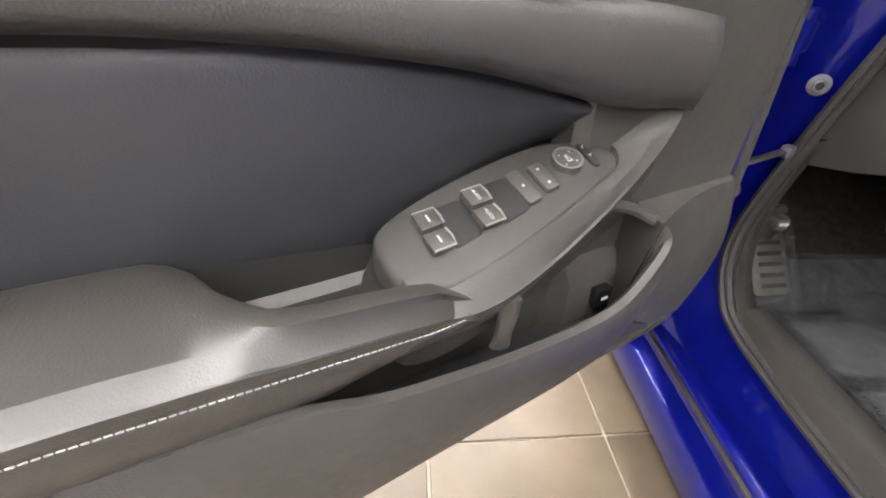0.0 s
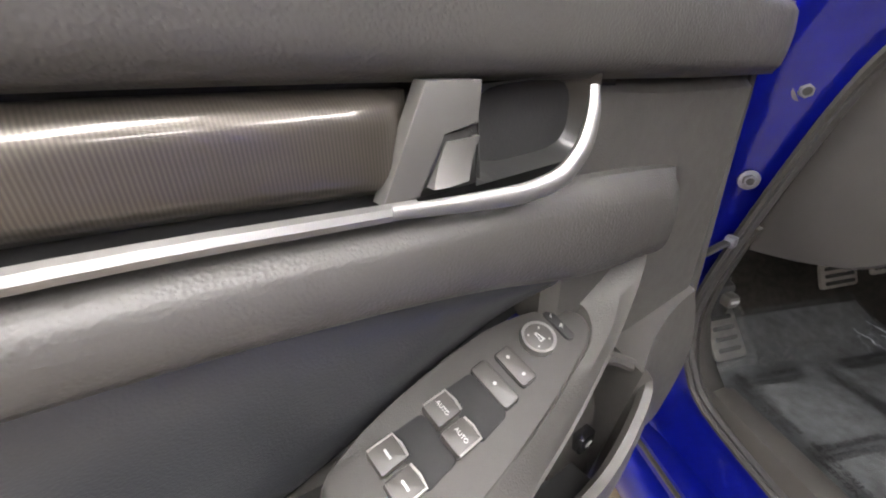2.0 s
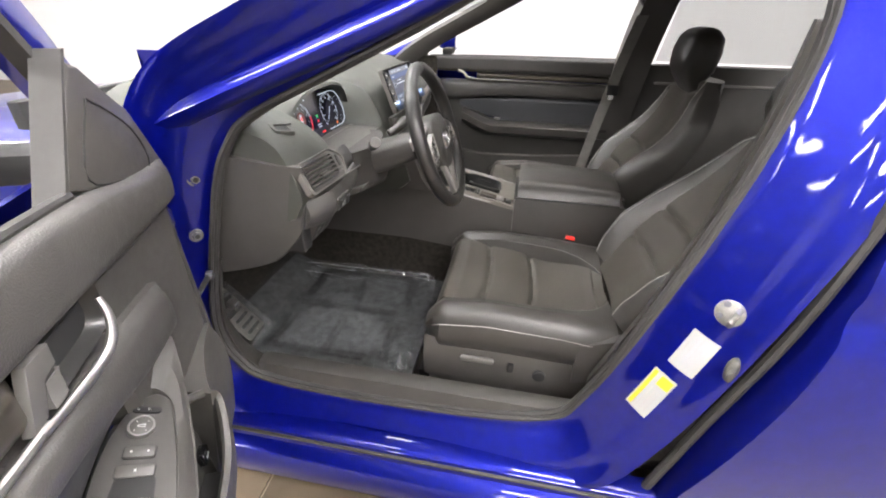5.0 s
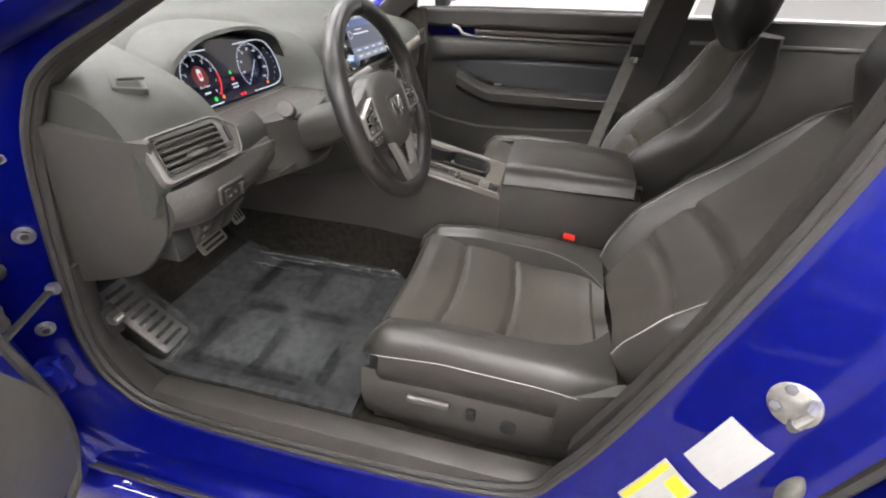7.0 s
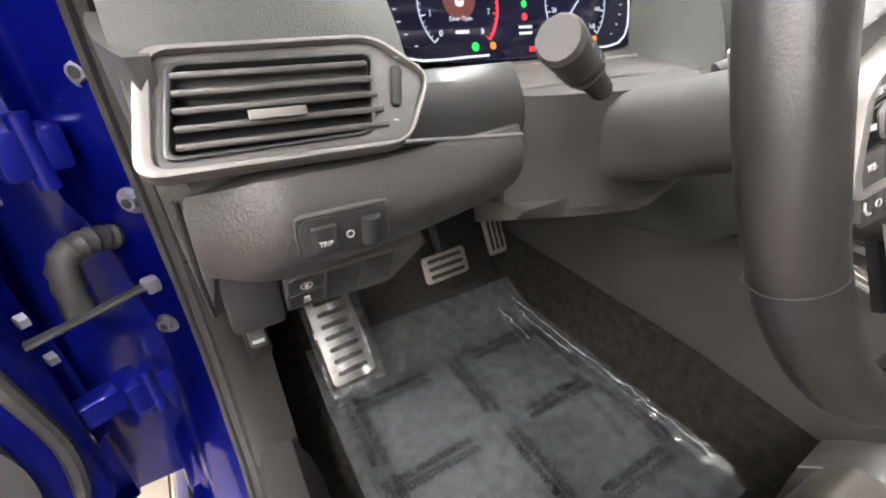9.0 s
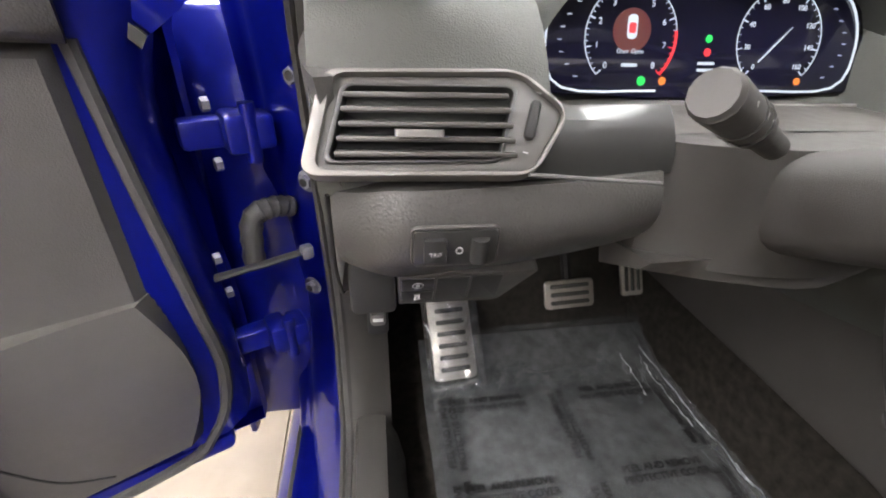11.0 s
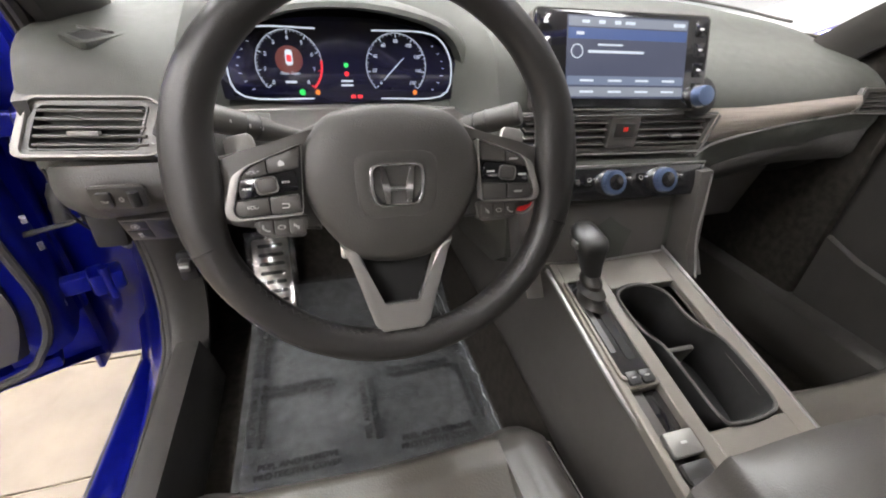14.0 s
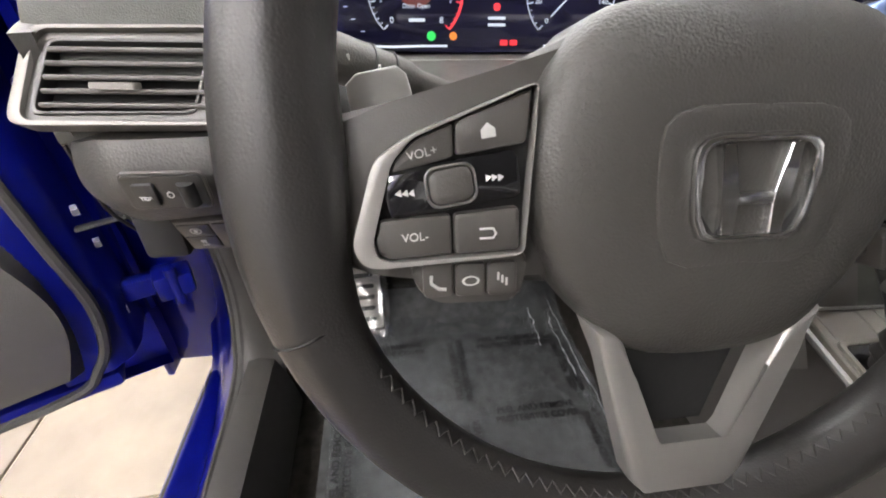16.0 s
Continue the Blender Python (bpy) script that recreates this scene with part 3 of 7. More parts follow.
    part("rubber_stop", loft([[(-0.826 - q, -0.552 + q * 0.5 + r * math.cos(t) * 0.5, 0.578 + r * math.sin(t)) for t in np.linspace(0, 2 * math.pi, 20, endpoint=False)] for q, r in ((0.0, 0.024), (0.008, 0.024), (0.014, 0.020), (0.018, 0.012), (0.026, 0.011), (0.028, 0.004))]), mat("dusty_rubber", (0.05, 0.048, 0.042), 0.8, 0, 0.5, 400, 0.35, 60), car, "dirty rubber door stop")

    path = smoothpts(OPENING, 5, True)

    def ring_at(z, d, lift=0.0):
        """A point on the aperture face beside the seal line's height z, d away from the opening."""
        k = min(26.9, max(18.0, 20 + 5 * (0.645 - z) / 0.26))
        i, q = int(k), k - int(k)
        p = path[i] * (1 - q) + path[i + 1] * q
        ta, tb = path[i + 1] - path[i - 1], path[i + 2] - path[i]
        t = ta * (1 - q) + tb * q
        n = np.array([0, t[2], -t[1]]) / math.hypot(t[1], t[2])
        if n[1] > 0:
            n = -n
        o = float(np.interp(d, [r[0] for r in prof], [r[1] for r in prof]))
        return tuple(p + n * (d - 0.67 * lift) + np.array([-o - 0.74 * lift, 0, 0]))

    def sticker(z0, z1, d0, d1, bars, yellow=False):
        s = part("sticker", sheet(lambda a, b: ring_at(z0 + (z1 - z0) * a, d0 + (d1 - d0) * b, 0.0030), 8, 4, back=lambda a, b: ring_at(z0 + (z1 - z0) * a, d0 + (d1 - d0) * b, 0.0022)), PAPER, car, "white paper service label")
        for i, (a0, a1, b0, b1) in enumerate(bars):
            part("print_bar", sheet(lambda a, b: ring_at(z0 + (z1 - z0) * (a0 + (a1 - a0) * a), d0 + (d1 - d0) * (b0 + (b1 - b0) * b), 0.0038), 6, 1), YELLOW if yellow and i < 2 else GREYINK, s)
    sticker(0.448, 0.540, 0.048, 0.084, [(0.05, 0.97, 0.06, 0.22), (0.74, 0.96, 0.40, 0.92), (0.06, 0.66, 0.36, 0.42), (0.06, 0.60, 0.54, 0.60), (0.06, 0.64, 0.72, 0.78)], True)
    sticker(0.562, 0.634, 0.054, 0.094, [(0.06, 0.92, 0.10, 0.15), (0.06, 0.84, 0.26, 0.31), (0.06, 0.94, 0.42, 0.47), (0.06, 0.74, 0.58, 0.63), (0.06, 0.90, 0.76, 0.81)])
    return car


def build_rear_door():
    d = empty("rear_door", label="closed metallic blue rear door with black window seal", category="car door")
    edge = [(-0.625, 1.22), (-0.66, 1.13), (-0.655, 0.90), (-0.62, 0.66), (-0.555, 0.42), (-0.50, 0.20)]
    ef = curve_fn(sorted((z, y) for y, z in edge))

    def skin(a, b):
        z = 0.18 + 0.72 * b
        y = ef(z) - 0.02 - 0.9 * a
        x = -0.855 - 0.035 * math.sin(math.pi * min(1, b * 1.05)) + 0.045 * b ** 4 + 0.012 * math.exp(-((z - 0.72) / 0.02) ** 2)
        return (x, y, z)
    part("door_skin", sheet(skin, 14, 30, back=lambda a, b: (-0.80, skin(a, b)[1], skin(a, b)[2])), BLUE, d, "blue painted door skin")
    part("edge_seal", tube([(-0.812, ef(z) - 0.004, z) for z in np.linspace(0.2, 1.18, 24)], 0.010, 8, up=(1, 0, 0)), RUBBER, d)
    part("window_frame", loft([[(-0.80 + 0.18 * k, ef(z) - 0.01, z), (-0.82 + 0.18 * k, ef(z) - 0.05, z), (-0.79 + 0.18 * k, ef(z) - 0.10, z), (-0.77 + 0.18 * k, ef(z) - 0.02, z)] for k, z in [(q, 0.88 + 0.34 * q) for q in np.linspace(0, 1, 8)]]), GLOSS, d, "gloss black window frame")
    part("window_pane", sheet(lambda a, b: (-0.80 + 0.18 * b, -0.75 - 0.75 * a, 0.90 + 0.30 * b), 4, 4), REARGLASS, d, "rear side glass")
    part("inner_panel", box((-0.745, -1.15, 0.56), (0.04, 0.95, 0.66), 0.02), PLASTIC, d, "black inner door panel")


build_body()
build_rear_door()


# ---- driver's door, standing open: local x runs from the hinge to the rear edge, y faces the cabin, z is up ----
def bulge(a, b, d, roll=0.10, ra=0.05):
    """Rounded-over panel edge: d deep in the middle, falling off at all rims."""
    e = min(b, 1 - b) / roll
    f = min(a, 1 - a) / ra
    k = (1 - (1 - min(1, e)) ** 2.2) * (1 - (1 - min(1, f)) ** 2.2)
    return d * k


def panel(u0, u1, lo, hi, n, nu=40, nv=14, nb=0.0, roll=0.1, ra=0.03, extra=None):
    """Door skin piece between the curves lo(u) and hi(u), n proud of the hinge line."""
    def at(a, b):
        u = u0 + (u1 - u0) * a
        z = lo(u) + (hi(u) - lo(u)) * b
        y = n - 0.010 + bulge(a, b, 0.010, roll, ra) + nb * math.sin(math.pi * b)
        if extra:
            y += extra(u, z, a, b)
        return (u, y, z)

    def behind(a, b):
        u = u0 + (u1 - u0) * a
        return (u, n - 0.035, lo(u) + (hi(u) - lo(u)) * b)
    return sheet(at, nu, nv, back=behind)


def build_driver_door():
    d = empty("driver_door", pose(-0.885, 0.45, 0, 0, 0, 206.0), label="open metallic blue driver door with black padded inner panel", category="car door")
    END = 1.06
    sill = curve_fn([(0.03, 0.897), (0.10, 0.900), (0.18, 0.910), (0.288, 0.929), (0.498, 0.943), (0.60, 0.949), (1.06, 0.965)])
    trim_top = curve_fn([(0.20, 0.845), (0.421, 0.860), (0.515, 0.866), (0.592, 0.870), (1.06, 0.885)])
    trim_bot = curve_fn([(0.20, 0.792), (0.30, 0.797), (0.474, 0.812), (0.590, 0.824), (0.70, 0.830), (1.06, 0.842)])
    seam = curve_fn([(0.20, 0.695), (0.24, 0.704), (0.322, 0.715), (0.448, 0.750), (0.543, 0.769), (0.622, 0.780), (0.679, 0.785), (0.85, 0.79), (1.06, 0.785)])

    # upper pad with its forward point
    def up_lo(u):
        return trim_top(u) if u > 0.20 else trim_top(0.20) - (0.20 - u) * 0.05
    part("upper_pad", panel(0.055, END, up_lo, sill, 0.066, 60, 14, 0.004, 0.16, 0.03), SOFT, d, "grained soft upper door pad")
    part("back_plate", sheet(lambda a, b: (0.30 + 0.76 * a, 0.046, 0.775 + 0.15 * b), 4, 4), DARK, d)
    # sill edge strip at the glass
    part("belt_strip", tube([(u, 0.045, sill(u) + 0.003) for u in np.linspace(0.29, END, 24)], 0.006, 8), RUBBER, d)
    # patterned trim blade
    part("trim_blade", panel(0.468, END, lambda u: trim_bot(u) + 0.004, lambda u: trim_top(u) - 0.003, 0.063, 40, 8, 0.0, 0.25, 0.01), TRIM, d, "bronze-grey patterned trim blade")
    part("trim_rail", tube([(u, 0.067, trim_bot(u)) for u in np.linspace(0.474, END, 30)], 0.0042, 8), SATIN, d, "satin silver trim rail")
    # lock switch plate
    mp = Matrix(((1, 0, 0, 0), (0, 0, 1, 0.058), (0, 1, 0, 0), (0, 0, 0, 1)))
    part("switch_plate", prism([(0.490, 0.8165), (0.4665, 0.8645), (0.436, 0.8625), (0.438, 0.8440), (0.458, 0.8430), (0.471, 0.8165)], 0.009, 0.001, mp), PLATE, d, "grey metal-look switch plate")
    part("plate_base", prism([(0.478, 0.8130), (0.462, 0.8440), (0.432, 0.8455), (0.430, 0.8130)], 0.003, 0.001, mp), GLOSS_D, d)
    lk = part("lock_rocker", prism(round_poly([(0.4695, 0.8185), (0.4570, 0.8415), (0.4400, 0.8425), (0.4440, 0.8185)], 0.002), 0.0075, 0.002, mp), GLOSS_D, d, "black lock rocker")
    part("rocker_face", sheet(lambda a, b: (0.4665 - 0.0200 * a - 0.0105 * b, 0.0662 + 0.0050 * (1 - b) ** 2 + 0.0010 * math.sin(math.pi * a), 0.8198 + 0.0185 * b), 8, 8, back=lambda a, b: (0.4665 - 0.0200 * a - 0.0105 * b, 0.063, 0.8198 + 0.0185 * b)), PLATE, lk, "lighter grey rocker face")
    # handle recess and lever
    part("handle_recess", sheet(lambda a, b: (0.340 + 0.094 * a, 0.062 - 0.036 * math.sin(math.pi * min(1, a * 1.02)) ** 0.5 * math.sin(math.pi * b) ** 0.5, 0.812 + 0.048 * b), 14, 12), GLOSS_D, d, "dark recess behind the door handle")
    hp = [(0.488, 0.069, 0.8140), (0.445, 0.071, 0.8085), (0.412, 0.073, 0.8060), (0.388, 0.077, 0.8105), (0.374, 0.079, 0.824), (0.366, 0.077, 0.840), (0.361, 0.072, 0.854)]
    hs = smoothpts(hp, 5)
    part("door_handle", tube(hs, [0.0034 + 0.0026 * math.sin(math.pi * i / (len(hs) - 1)) for i in range(len(hs))], 10, flat=0.8, up=(0, 1, 0)), SATIN, d, "satin chrome inner door handle")
    # panel between handle and the front edge
    front_hi = curve_fn([(0.06, 0.838), (0.20, 0.846), (0.34, 0.856)])
    part("front_panel", panel(0.066, 0.345, lambda u: 0.585 + 0.085 * max(0, (u - 0.25) / 0.1), front_hi, 0.050, 26, 22, 0.0, 0.04, 0.04), PLASTIC, d, "black plastic front door panel")
    # middle pad with its blunt front end
    mid_hi = curve_fn([(0.212, 0.778), (0.30, 0.790), (0.474, 0.806), (0.590, 0.818), (0.70, 0.824), (1.06, 0.836)])
    part("middle_pad", panel(0.214, END, seam, mid_hi, 0.070, 60, 12, 0.006, 0.22, 0.012), SOFT, d, "padded middle roll of the door")
    # leatherette insert
    ins_lo = curve_fn([(0.30, 0.66), (0.335, 0.67), (0.40, 0.65), (0.536, 0.590), (0.62, 0.58), (0.73, 0.60), (1.06, 0.61)])
    part("door_insert", panel(0.325, END, ins_lo, lambda u: seam(u) - 0.0015, 0.054, 60, 24, 0.003, 0.20, 0.02, extra=lambda u, z, a, b: -0.048 * (1 - b) ** 1.1), INSERT, d, "charcoal leatherette door insert")
    # lower panel below the armrest, with the front speaker corner
    low_lo = curve_fn([(0.036, 0.47), (0.06, 0.395), (0.12, 0.374), (0.25, 0.355), (0.40, 0.332), (0.60, 0.305), (1.06, 0.270)])
    low_hi = curve_fn([(0.036, 0.52), (0.07, 0.62), (0.12, 0.63), (0.20, 0.625), (0.26, 0.62), (0.35, 0.64), (0.50, 0.60), (1.06, 0.62)])
    part("back_panel", panel(0.05, END, low_lo, low_hi, 0.036, 70, 30, 0.0, 0.03, 0.02), PLASTIC, d, "black plastic lower door panel")
    def grille(a, b):
        return (0.048 + 0.205 * a + 0.03 * (1 - a) * (1 - math.sin(math.pi * b)), 0.058 + 0.036 * a ** 2 * b + 0.010 * math.sin(math.pi * b) * math.sin(math.pi * min(1, a + 0.2)), 0.372 + 0.012 * (1 - a) + (0.228 - 0.012 * (1 - a)) * b)
    part("speaker_area", sheet(grille, 24, 20, back=lambda a, b: (0.05 + 0.18 * a, 0.02, 0.372 + 0.23 * b)), PLASTIC, d, "speaker panel at the foot of the door")
    part("speaker_seam", tube([tuple(Vector(grille(a, b)) + Vector((0, 0.001, 0))) for a, b in smoothpts([(0.86, 0.90), (0.90, 0.70), (0.86, 0.45), (0.70, 0.20), (0.45, 0.06)], 5)], 0.0012, 6), DARK, d)
    # map pocket: outer wall with a rolled lip that sweeps up at the front
    part("pocket_rim", tube(smoothpts([(0.352, 0.052, 0.622), (0.305, 0.058, 0.617), (0.268, 0.066, 0.608), (0.246, 0.080, 0.596)], 5), 0.0065, 8), PLASTIC, d, "rolled rim above the pocket")
    lip = smoothpts([(0.246, 0.072, 0.598), (0.236, 0.086, 0.590), (0.234, 0.097, 0.573), (0.262, 0.106, 0.548), (0.305, 0.112, 0.524), (0.36, 0.114, 0.518), (0.45, 0.114, 0.520), (0.55, 0.113, 0.532), (0.60, 0.110, 0.545), (0.65, 0.106, 0.553), (0.80, 0.10, 0.562), (END, 0.10, 0.572)], 5)
    rings = []
    for p in lip:
        u, n, z = p
        zb = low_lo(max(0.2, u)) + 0.004
        rings.append([(u, n - 0.012, z - 0.004), (u, n - 0.006, z + 0.004), (u, n + 0.002, z + 0.002), (u, n + 0.004, z - 0.012)] + [(u + (max(u, 0.24) - u) * q, n + 0.004 - (n - 0.058) * q ** 1.7, z - 0.012 - (z - 0.012 - zb) * q) for q in (0.2, 0.4, 0.6, 0.8, 0.93, 1.0)])
    part("map_pocket", loft(rings, False), PLASTIC, d, "moulded map pocket with rolled lip")
    part("pocket_floor", box((0.56, 0.068, 0.455), (0.56, 0.05, 0.010), 0.003), DARK, d)
    part("pocket_divider", tube(smoothpts([(0.452, 0.112, 0.598), (0.448, 0.108, 0.565), (0.444, 0.098, 0.525)], 4), [0.010, 0.0095, 0.009, 0.0085, 0.008, 0.008, 0.008, 0.009, 0.010], 8, flat=0.5), SMOOTHP, d, "pocket divider strut")
    # boot-release niche
    niche = sheet(lambda a, b: (0.232 + 0.118 * a, 0.022 + 0.012 * math.cos(2.6 * a), 0.462 + 0.165 * b), 10, 10)
    part("switch_niche", niche, PODP, d, "smooth niche with boot release switch")
    part("niche_block", loft([[(u, 0.020, z), (u, 0.040 + k, z), (u + 0.02, 0.046 + k, z), (u + 0.085, 0.044 + k, z), (u + 0.115, 0.020, z)] for u, z, k in ((0.236, 0.40, 0.020), (0.234, 0.456, 0.014), (0.230, 0.511, 0.008), (0.234, 0.532, 0.000), (0.243, 0.546, -0.018))]), PODP, d)
    bt = part("boot_switch", box((0.270, 0.060, 0.490), (0.024, 0.014, 0.024), 0.003, 2, None), GLOSS, d, "black boot release switch")
    part("switch_icon", box((0.270, 0.0674, 0.490), (0.010, 0.0006, 0.004), 0.0002), WHITEINK, bt)
    # armrest with pull cup
    ar = []
    for u in np.linspace(0.478, END, 46):
        k = min(1, (u - 0.478) / 0.05) ** 0.5
        zt = np.interp(u, [0.478, 0.516, 0.56, 0.62, 0.648, 0.70, 0.80, END], [0.606, 0.630, 0.636, 0.641, 0.647, 0.651, 0.655, 0.662])
        zs = np.interp(u, [0.478, 0.548, 0.657, 0.732, END], [0.600, 0.606, 0.613, 0.618, 0.626])
        zb = np.interp(u, [0.478, 0.597, 0.754, END], [0.576, 0.550, 0.556, 0.57])
        inn = np.interp(u, [0.478, 0.53, 0.60, 0.625, 0.645, 0.662, 0.68, END], [0.105, 0.096, 0.094, 0.088, 0.068, 0.034, 0.020, 0.014])
        fr = 0.118 + 0.010 * k
        ar.append([(u, inn, zb), (u, inn, zt - 0.012), (u, inn + 0.004, zt - 0.003), (u, inn + 0.012, zt), (u, (inn + fr) / 2 + 0.004, zt - 0.001), (u, fr - 0.012, zt - 0.008), (u, fr - 0.003, zt - 0.020), (u, fr, (zt + zs) / 2 - 0.004), (u, fr - 0.001, zs + 0.003), (u, fr - 0.003, zs), (u, fr - 0.002, zs - 0.004), (u, fr - 0.010, (zs + zb) / 2), (u, fr - 0.028, zb)])
    arm = part("armrest", loft(ar), LEATHER, d, "black leather armrest with pale stitching")
    part("stitching", stitches([(r[9][0], r[9][1] + 0.0012, r[9][2]) for r in ar], 0.0046, 0.0034, 0.0004), STITCH, arm, "pale thread")
    # cup floor and wall get a near-black colour for the armrest's shadow
    part("pull_cup", sheet(lambda a, b: (0.53 + 0.135 * a, 0.030 + 0.066 * b, 0.572 + 0.05 * (2 * abs(a - 0.5)) ** 4 + 0.012 * a), 14, 8), GLOSS_D, d, "door pull cup, near-black in place of the armrest's shade")
    part("cup_wall", sheet(lambda a, b: (0.53 + 0.155 * a, 0.026 + 0.004 * b, 0.560 + (0.062 + 0.020 * a) * b), 12, 4), GLOSS_D, d)
    # switch pod: a curved plate on a solid flank
    # plan of the pod in (u, n)
    plan = smoothpts([(0.538, 0.050), (0.524, 0.034), (0.470, 0.026), (0.400, 0.026), (0.352, 0.034), (0.322, 0.046), (0.310, 0.060), (0.326, 0.078), (0.394, 0.097), (0.478, 0.107), (0.528, 0.094)], 4, True)

    def pod_z(u, n):
        s = 0.491 - u
        return 0.644 + 0.25 * s - 0.36 * (n - 0.05) - 1.5 * max(0, s - 0.09) ** 2
    cen = np.mean(np.array(plan), axis=0)
    rings = [[(p[0], 0.030 + (p[1] - 0.030) * kk, pod_z(*p) - dz) for p in plan] for dz, kk in ((0.10, 0.70), (0.03, 0.96), (0.006, 1.0))]
    for q, dz in ((0.985, 0.002), (0.95, 0.0)):
        rings.append([(cen[0] + (p[0] - cen[0]) * q, cen[1] + (p[1] - cen[1]) * q, pod_z(cen[0] + (p[0] - cen[0]) * q, cen[1] + (p[1] - cen[1]) * q) - dz) for p in plan])
    for q in (0.75, 0.45, 0.1):
        rings.append([(cen[0] + (p[0] - cen[0]) * q, cen[1] + (p[1] - cen[1]) * q, pod_z(cen[0] + (p[0] - cen[0]) * q, cen[1] + (p[1] - cen[1]) * q)) for p in plan])
    pod = part("switch_pod", loft(rings), PODP, d, "grey plastic window switch pod")
    near = smoothpts([(u, n, pod_z(u, n) - 0.001) for u, n in ((0.304, 0.046), (0.305, 0.060), (0.324, 0.078), (0.358, 0.088), (0.394, 0.097), (0.45, 0.104), (0.504, 0.106), (0.533, 0.092))], 4)
    ridge = smoothpts([(0.218, 0.052, 0.712), (0.233, 0.063, 0.696), (0.268, 0.076, 0.673), (0.315, 0.091, 0.654), (0.365, 0.104, 0.635), (0.42, 0.115, 0.616), (0.47, 0.122, 0.605), (0.515, 0.123, 0.605)], 4)
    part("pod_flank", loft([[(p[0], p[1] - 0.030, p[2] - 0.012), (p[0], p[1] - 0.006, p[2] - 0.004), tuple(p), tuple(0.5 * (p + q) + np.array((0, 0.0015, 0.003))), tuple(q + np.array((0, -0.002, 0.0015))), tuple(q), (q[0], q[1] - 0.0015, q[2] - 0.006), (q[0] + 0.003, q[1] - 0.014, q[2] - 0.030), (q[0] + 0.008, 0.045 + (q[1] - 0.045) * 0.45, q[2] - 0.062), (q[0] + 0.010, 0.040, q[2] - 0.115)] for p, q in zip(near, ridge)], False), PLASTIC, d, "sculpted flank round the switch pod")

    def pod_m(u, n, lift=0.0):
        o = Vector((u, n, pod_z(u, n) + lift))
        ex = Vector((u - 0.01, n, pod_z(u - 0.01, n))) - Vector((u, n, pod_z(u, n)))
        ey = Vector((u, n - 0.01, pod_z(u, n - 0.01))) - Vector((u, n, pod_z(u, n)))
        return plane_m(o, ex, ey)
    # two pairs of window switches: well, two keys, silver edge
    for u in (0.474, 0.431):
        well = part("switch_well", prism(round_poly([(-0.013, -0.021), (0.013, -0.019), (0.016, 0.0), (0.013, 0.019), (-0.013, 0.021)], 0.004), 0.0012, 0.0006, pod_m(u, 0.063, 0.0)), DARK, pod, "dark hollow before the window keys")
        for k, n in ((0, 0.0530), (1, 0.0728)):
            m = pod_m(u + 0.021, n, 0.0012) @ pose(0, 0, 0, 0, 12, 0)
            sg = 1 if k == 0 else -1
            key = part("window_key", prism(rrect(0.020, 0.0178, 0.0015), 0.0062, 0.0012, m), SMOOTHP, pod, "grey window key with silver edge")
            part("silver_edge", tube([(-0.009, sg * 0.0088, 0.0052), (0.0098, sg * 0.0088, 0.0056), (0.0108, 0, 0.0062), (0.0098, -sg * 0.0080, 0.0060)], 0.0010, 6), SILVERP, key).matrix_basis = m
            if u < 0.45:
                words("AUTO", 0.0042, WHITEINK, key, m @ pose(0, 0, 0.0064, 0, 0, -90))
            else:
                part("key_mark", box((0, 0, 0.0064), (0.0016, 0.007, 0.0003), 0), WHITEINK, key).matrix_basis = m
    for u, n, w, h, nm in ((0.411, 0.061, 0.0135, 0.036, "lock_key"), (0.391, 0.061, 0.0135, 0.030, "door_lock_key")):
        m = pod_m(u, n, -0.001)
        key = part(nm, prism(rrect(w, h, 0.003), 0.004, 0.0012, m), SMOOTHP, pod, "dark push key")
        part("key_frame", frame_plate(rrect(w + 0.002, h + 0.002, 0.004), rrect(w, h, 0.003), 0.0015, m @ pose(0, 0, 0.0005)), DARK, key)
        for k in ((0,) if nm == "lock_key" else (-0.008, 0.008)):
            part("key_mark", disc(0.0014, 0.0003, 8, 0, m @ pose(0, k, 0.004)), WHITEINK, key)
    m = pod_m(0.363, 0.056, -0.001)
    dial = part("mirror_dial", disc(0.0130, 0.006, 32, 0.0015, m), SMOOTHP, pod, "round mirror adjuster with silver ring")
    part("dial_ring", ring_flat(0.0112, 0.0135, 0.0068, 40, m), SATIN, dial)
    for a in range(4):
        part("dial_mark", disc(0.0008, 0.0003, 6, 0, m @ pose(0.008 * math.cos(radians(45 + 90 * a)), 0.008 * math.sin(radians(45 + 90 * a)), 0.006)), WHITEINK, dial)
    part("dial_icon", frame_plate([(-0.002, -0.004), (0.003, -0.004), (0.001, 0.004), (-0.001, 0.004)], [(-0.001, -0.003), (0.0015, -0.003), (0.0005, 0.003), (-0.0003, 0.003)], 0.0003, m @ pose(0, 0, 0.006), 0), WHITEINK, dial)
    m = pod_m(0.339, 0.056, -0.0012)
    sel = part("mirror_selector", prism(rrect(0.0085, 0.030, 0.004), 0.0035, 0.0012, m), DARK, pod, "left and right mirror selector")
    for t, k in (("L", 0.009), ("R", -0.002)):
        words(t, 0.005, WHITEINK, sel, m @ pose(0, k, 0.0037, 0, 0, -60))
    # mirror triangle, sash and frame
    mt = Matrix(((1, 0, 0, 0), (0, 0, 1, 0.028), (0, 1, 0, 0), (0, 0, 0, 1)))
    quad = [(0.023, 0.880), (0.158, 0.893), (0.292, 0.936), (0.206, 1.050), (0.188, 1.040), (0.095, 0.980)]
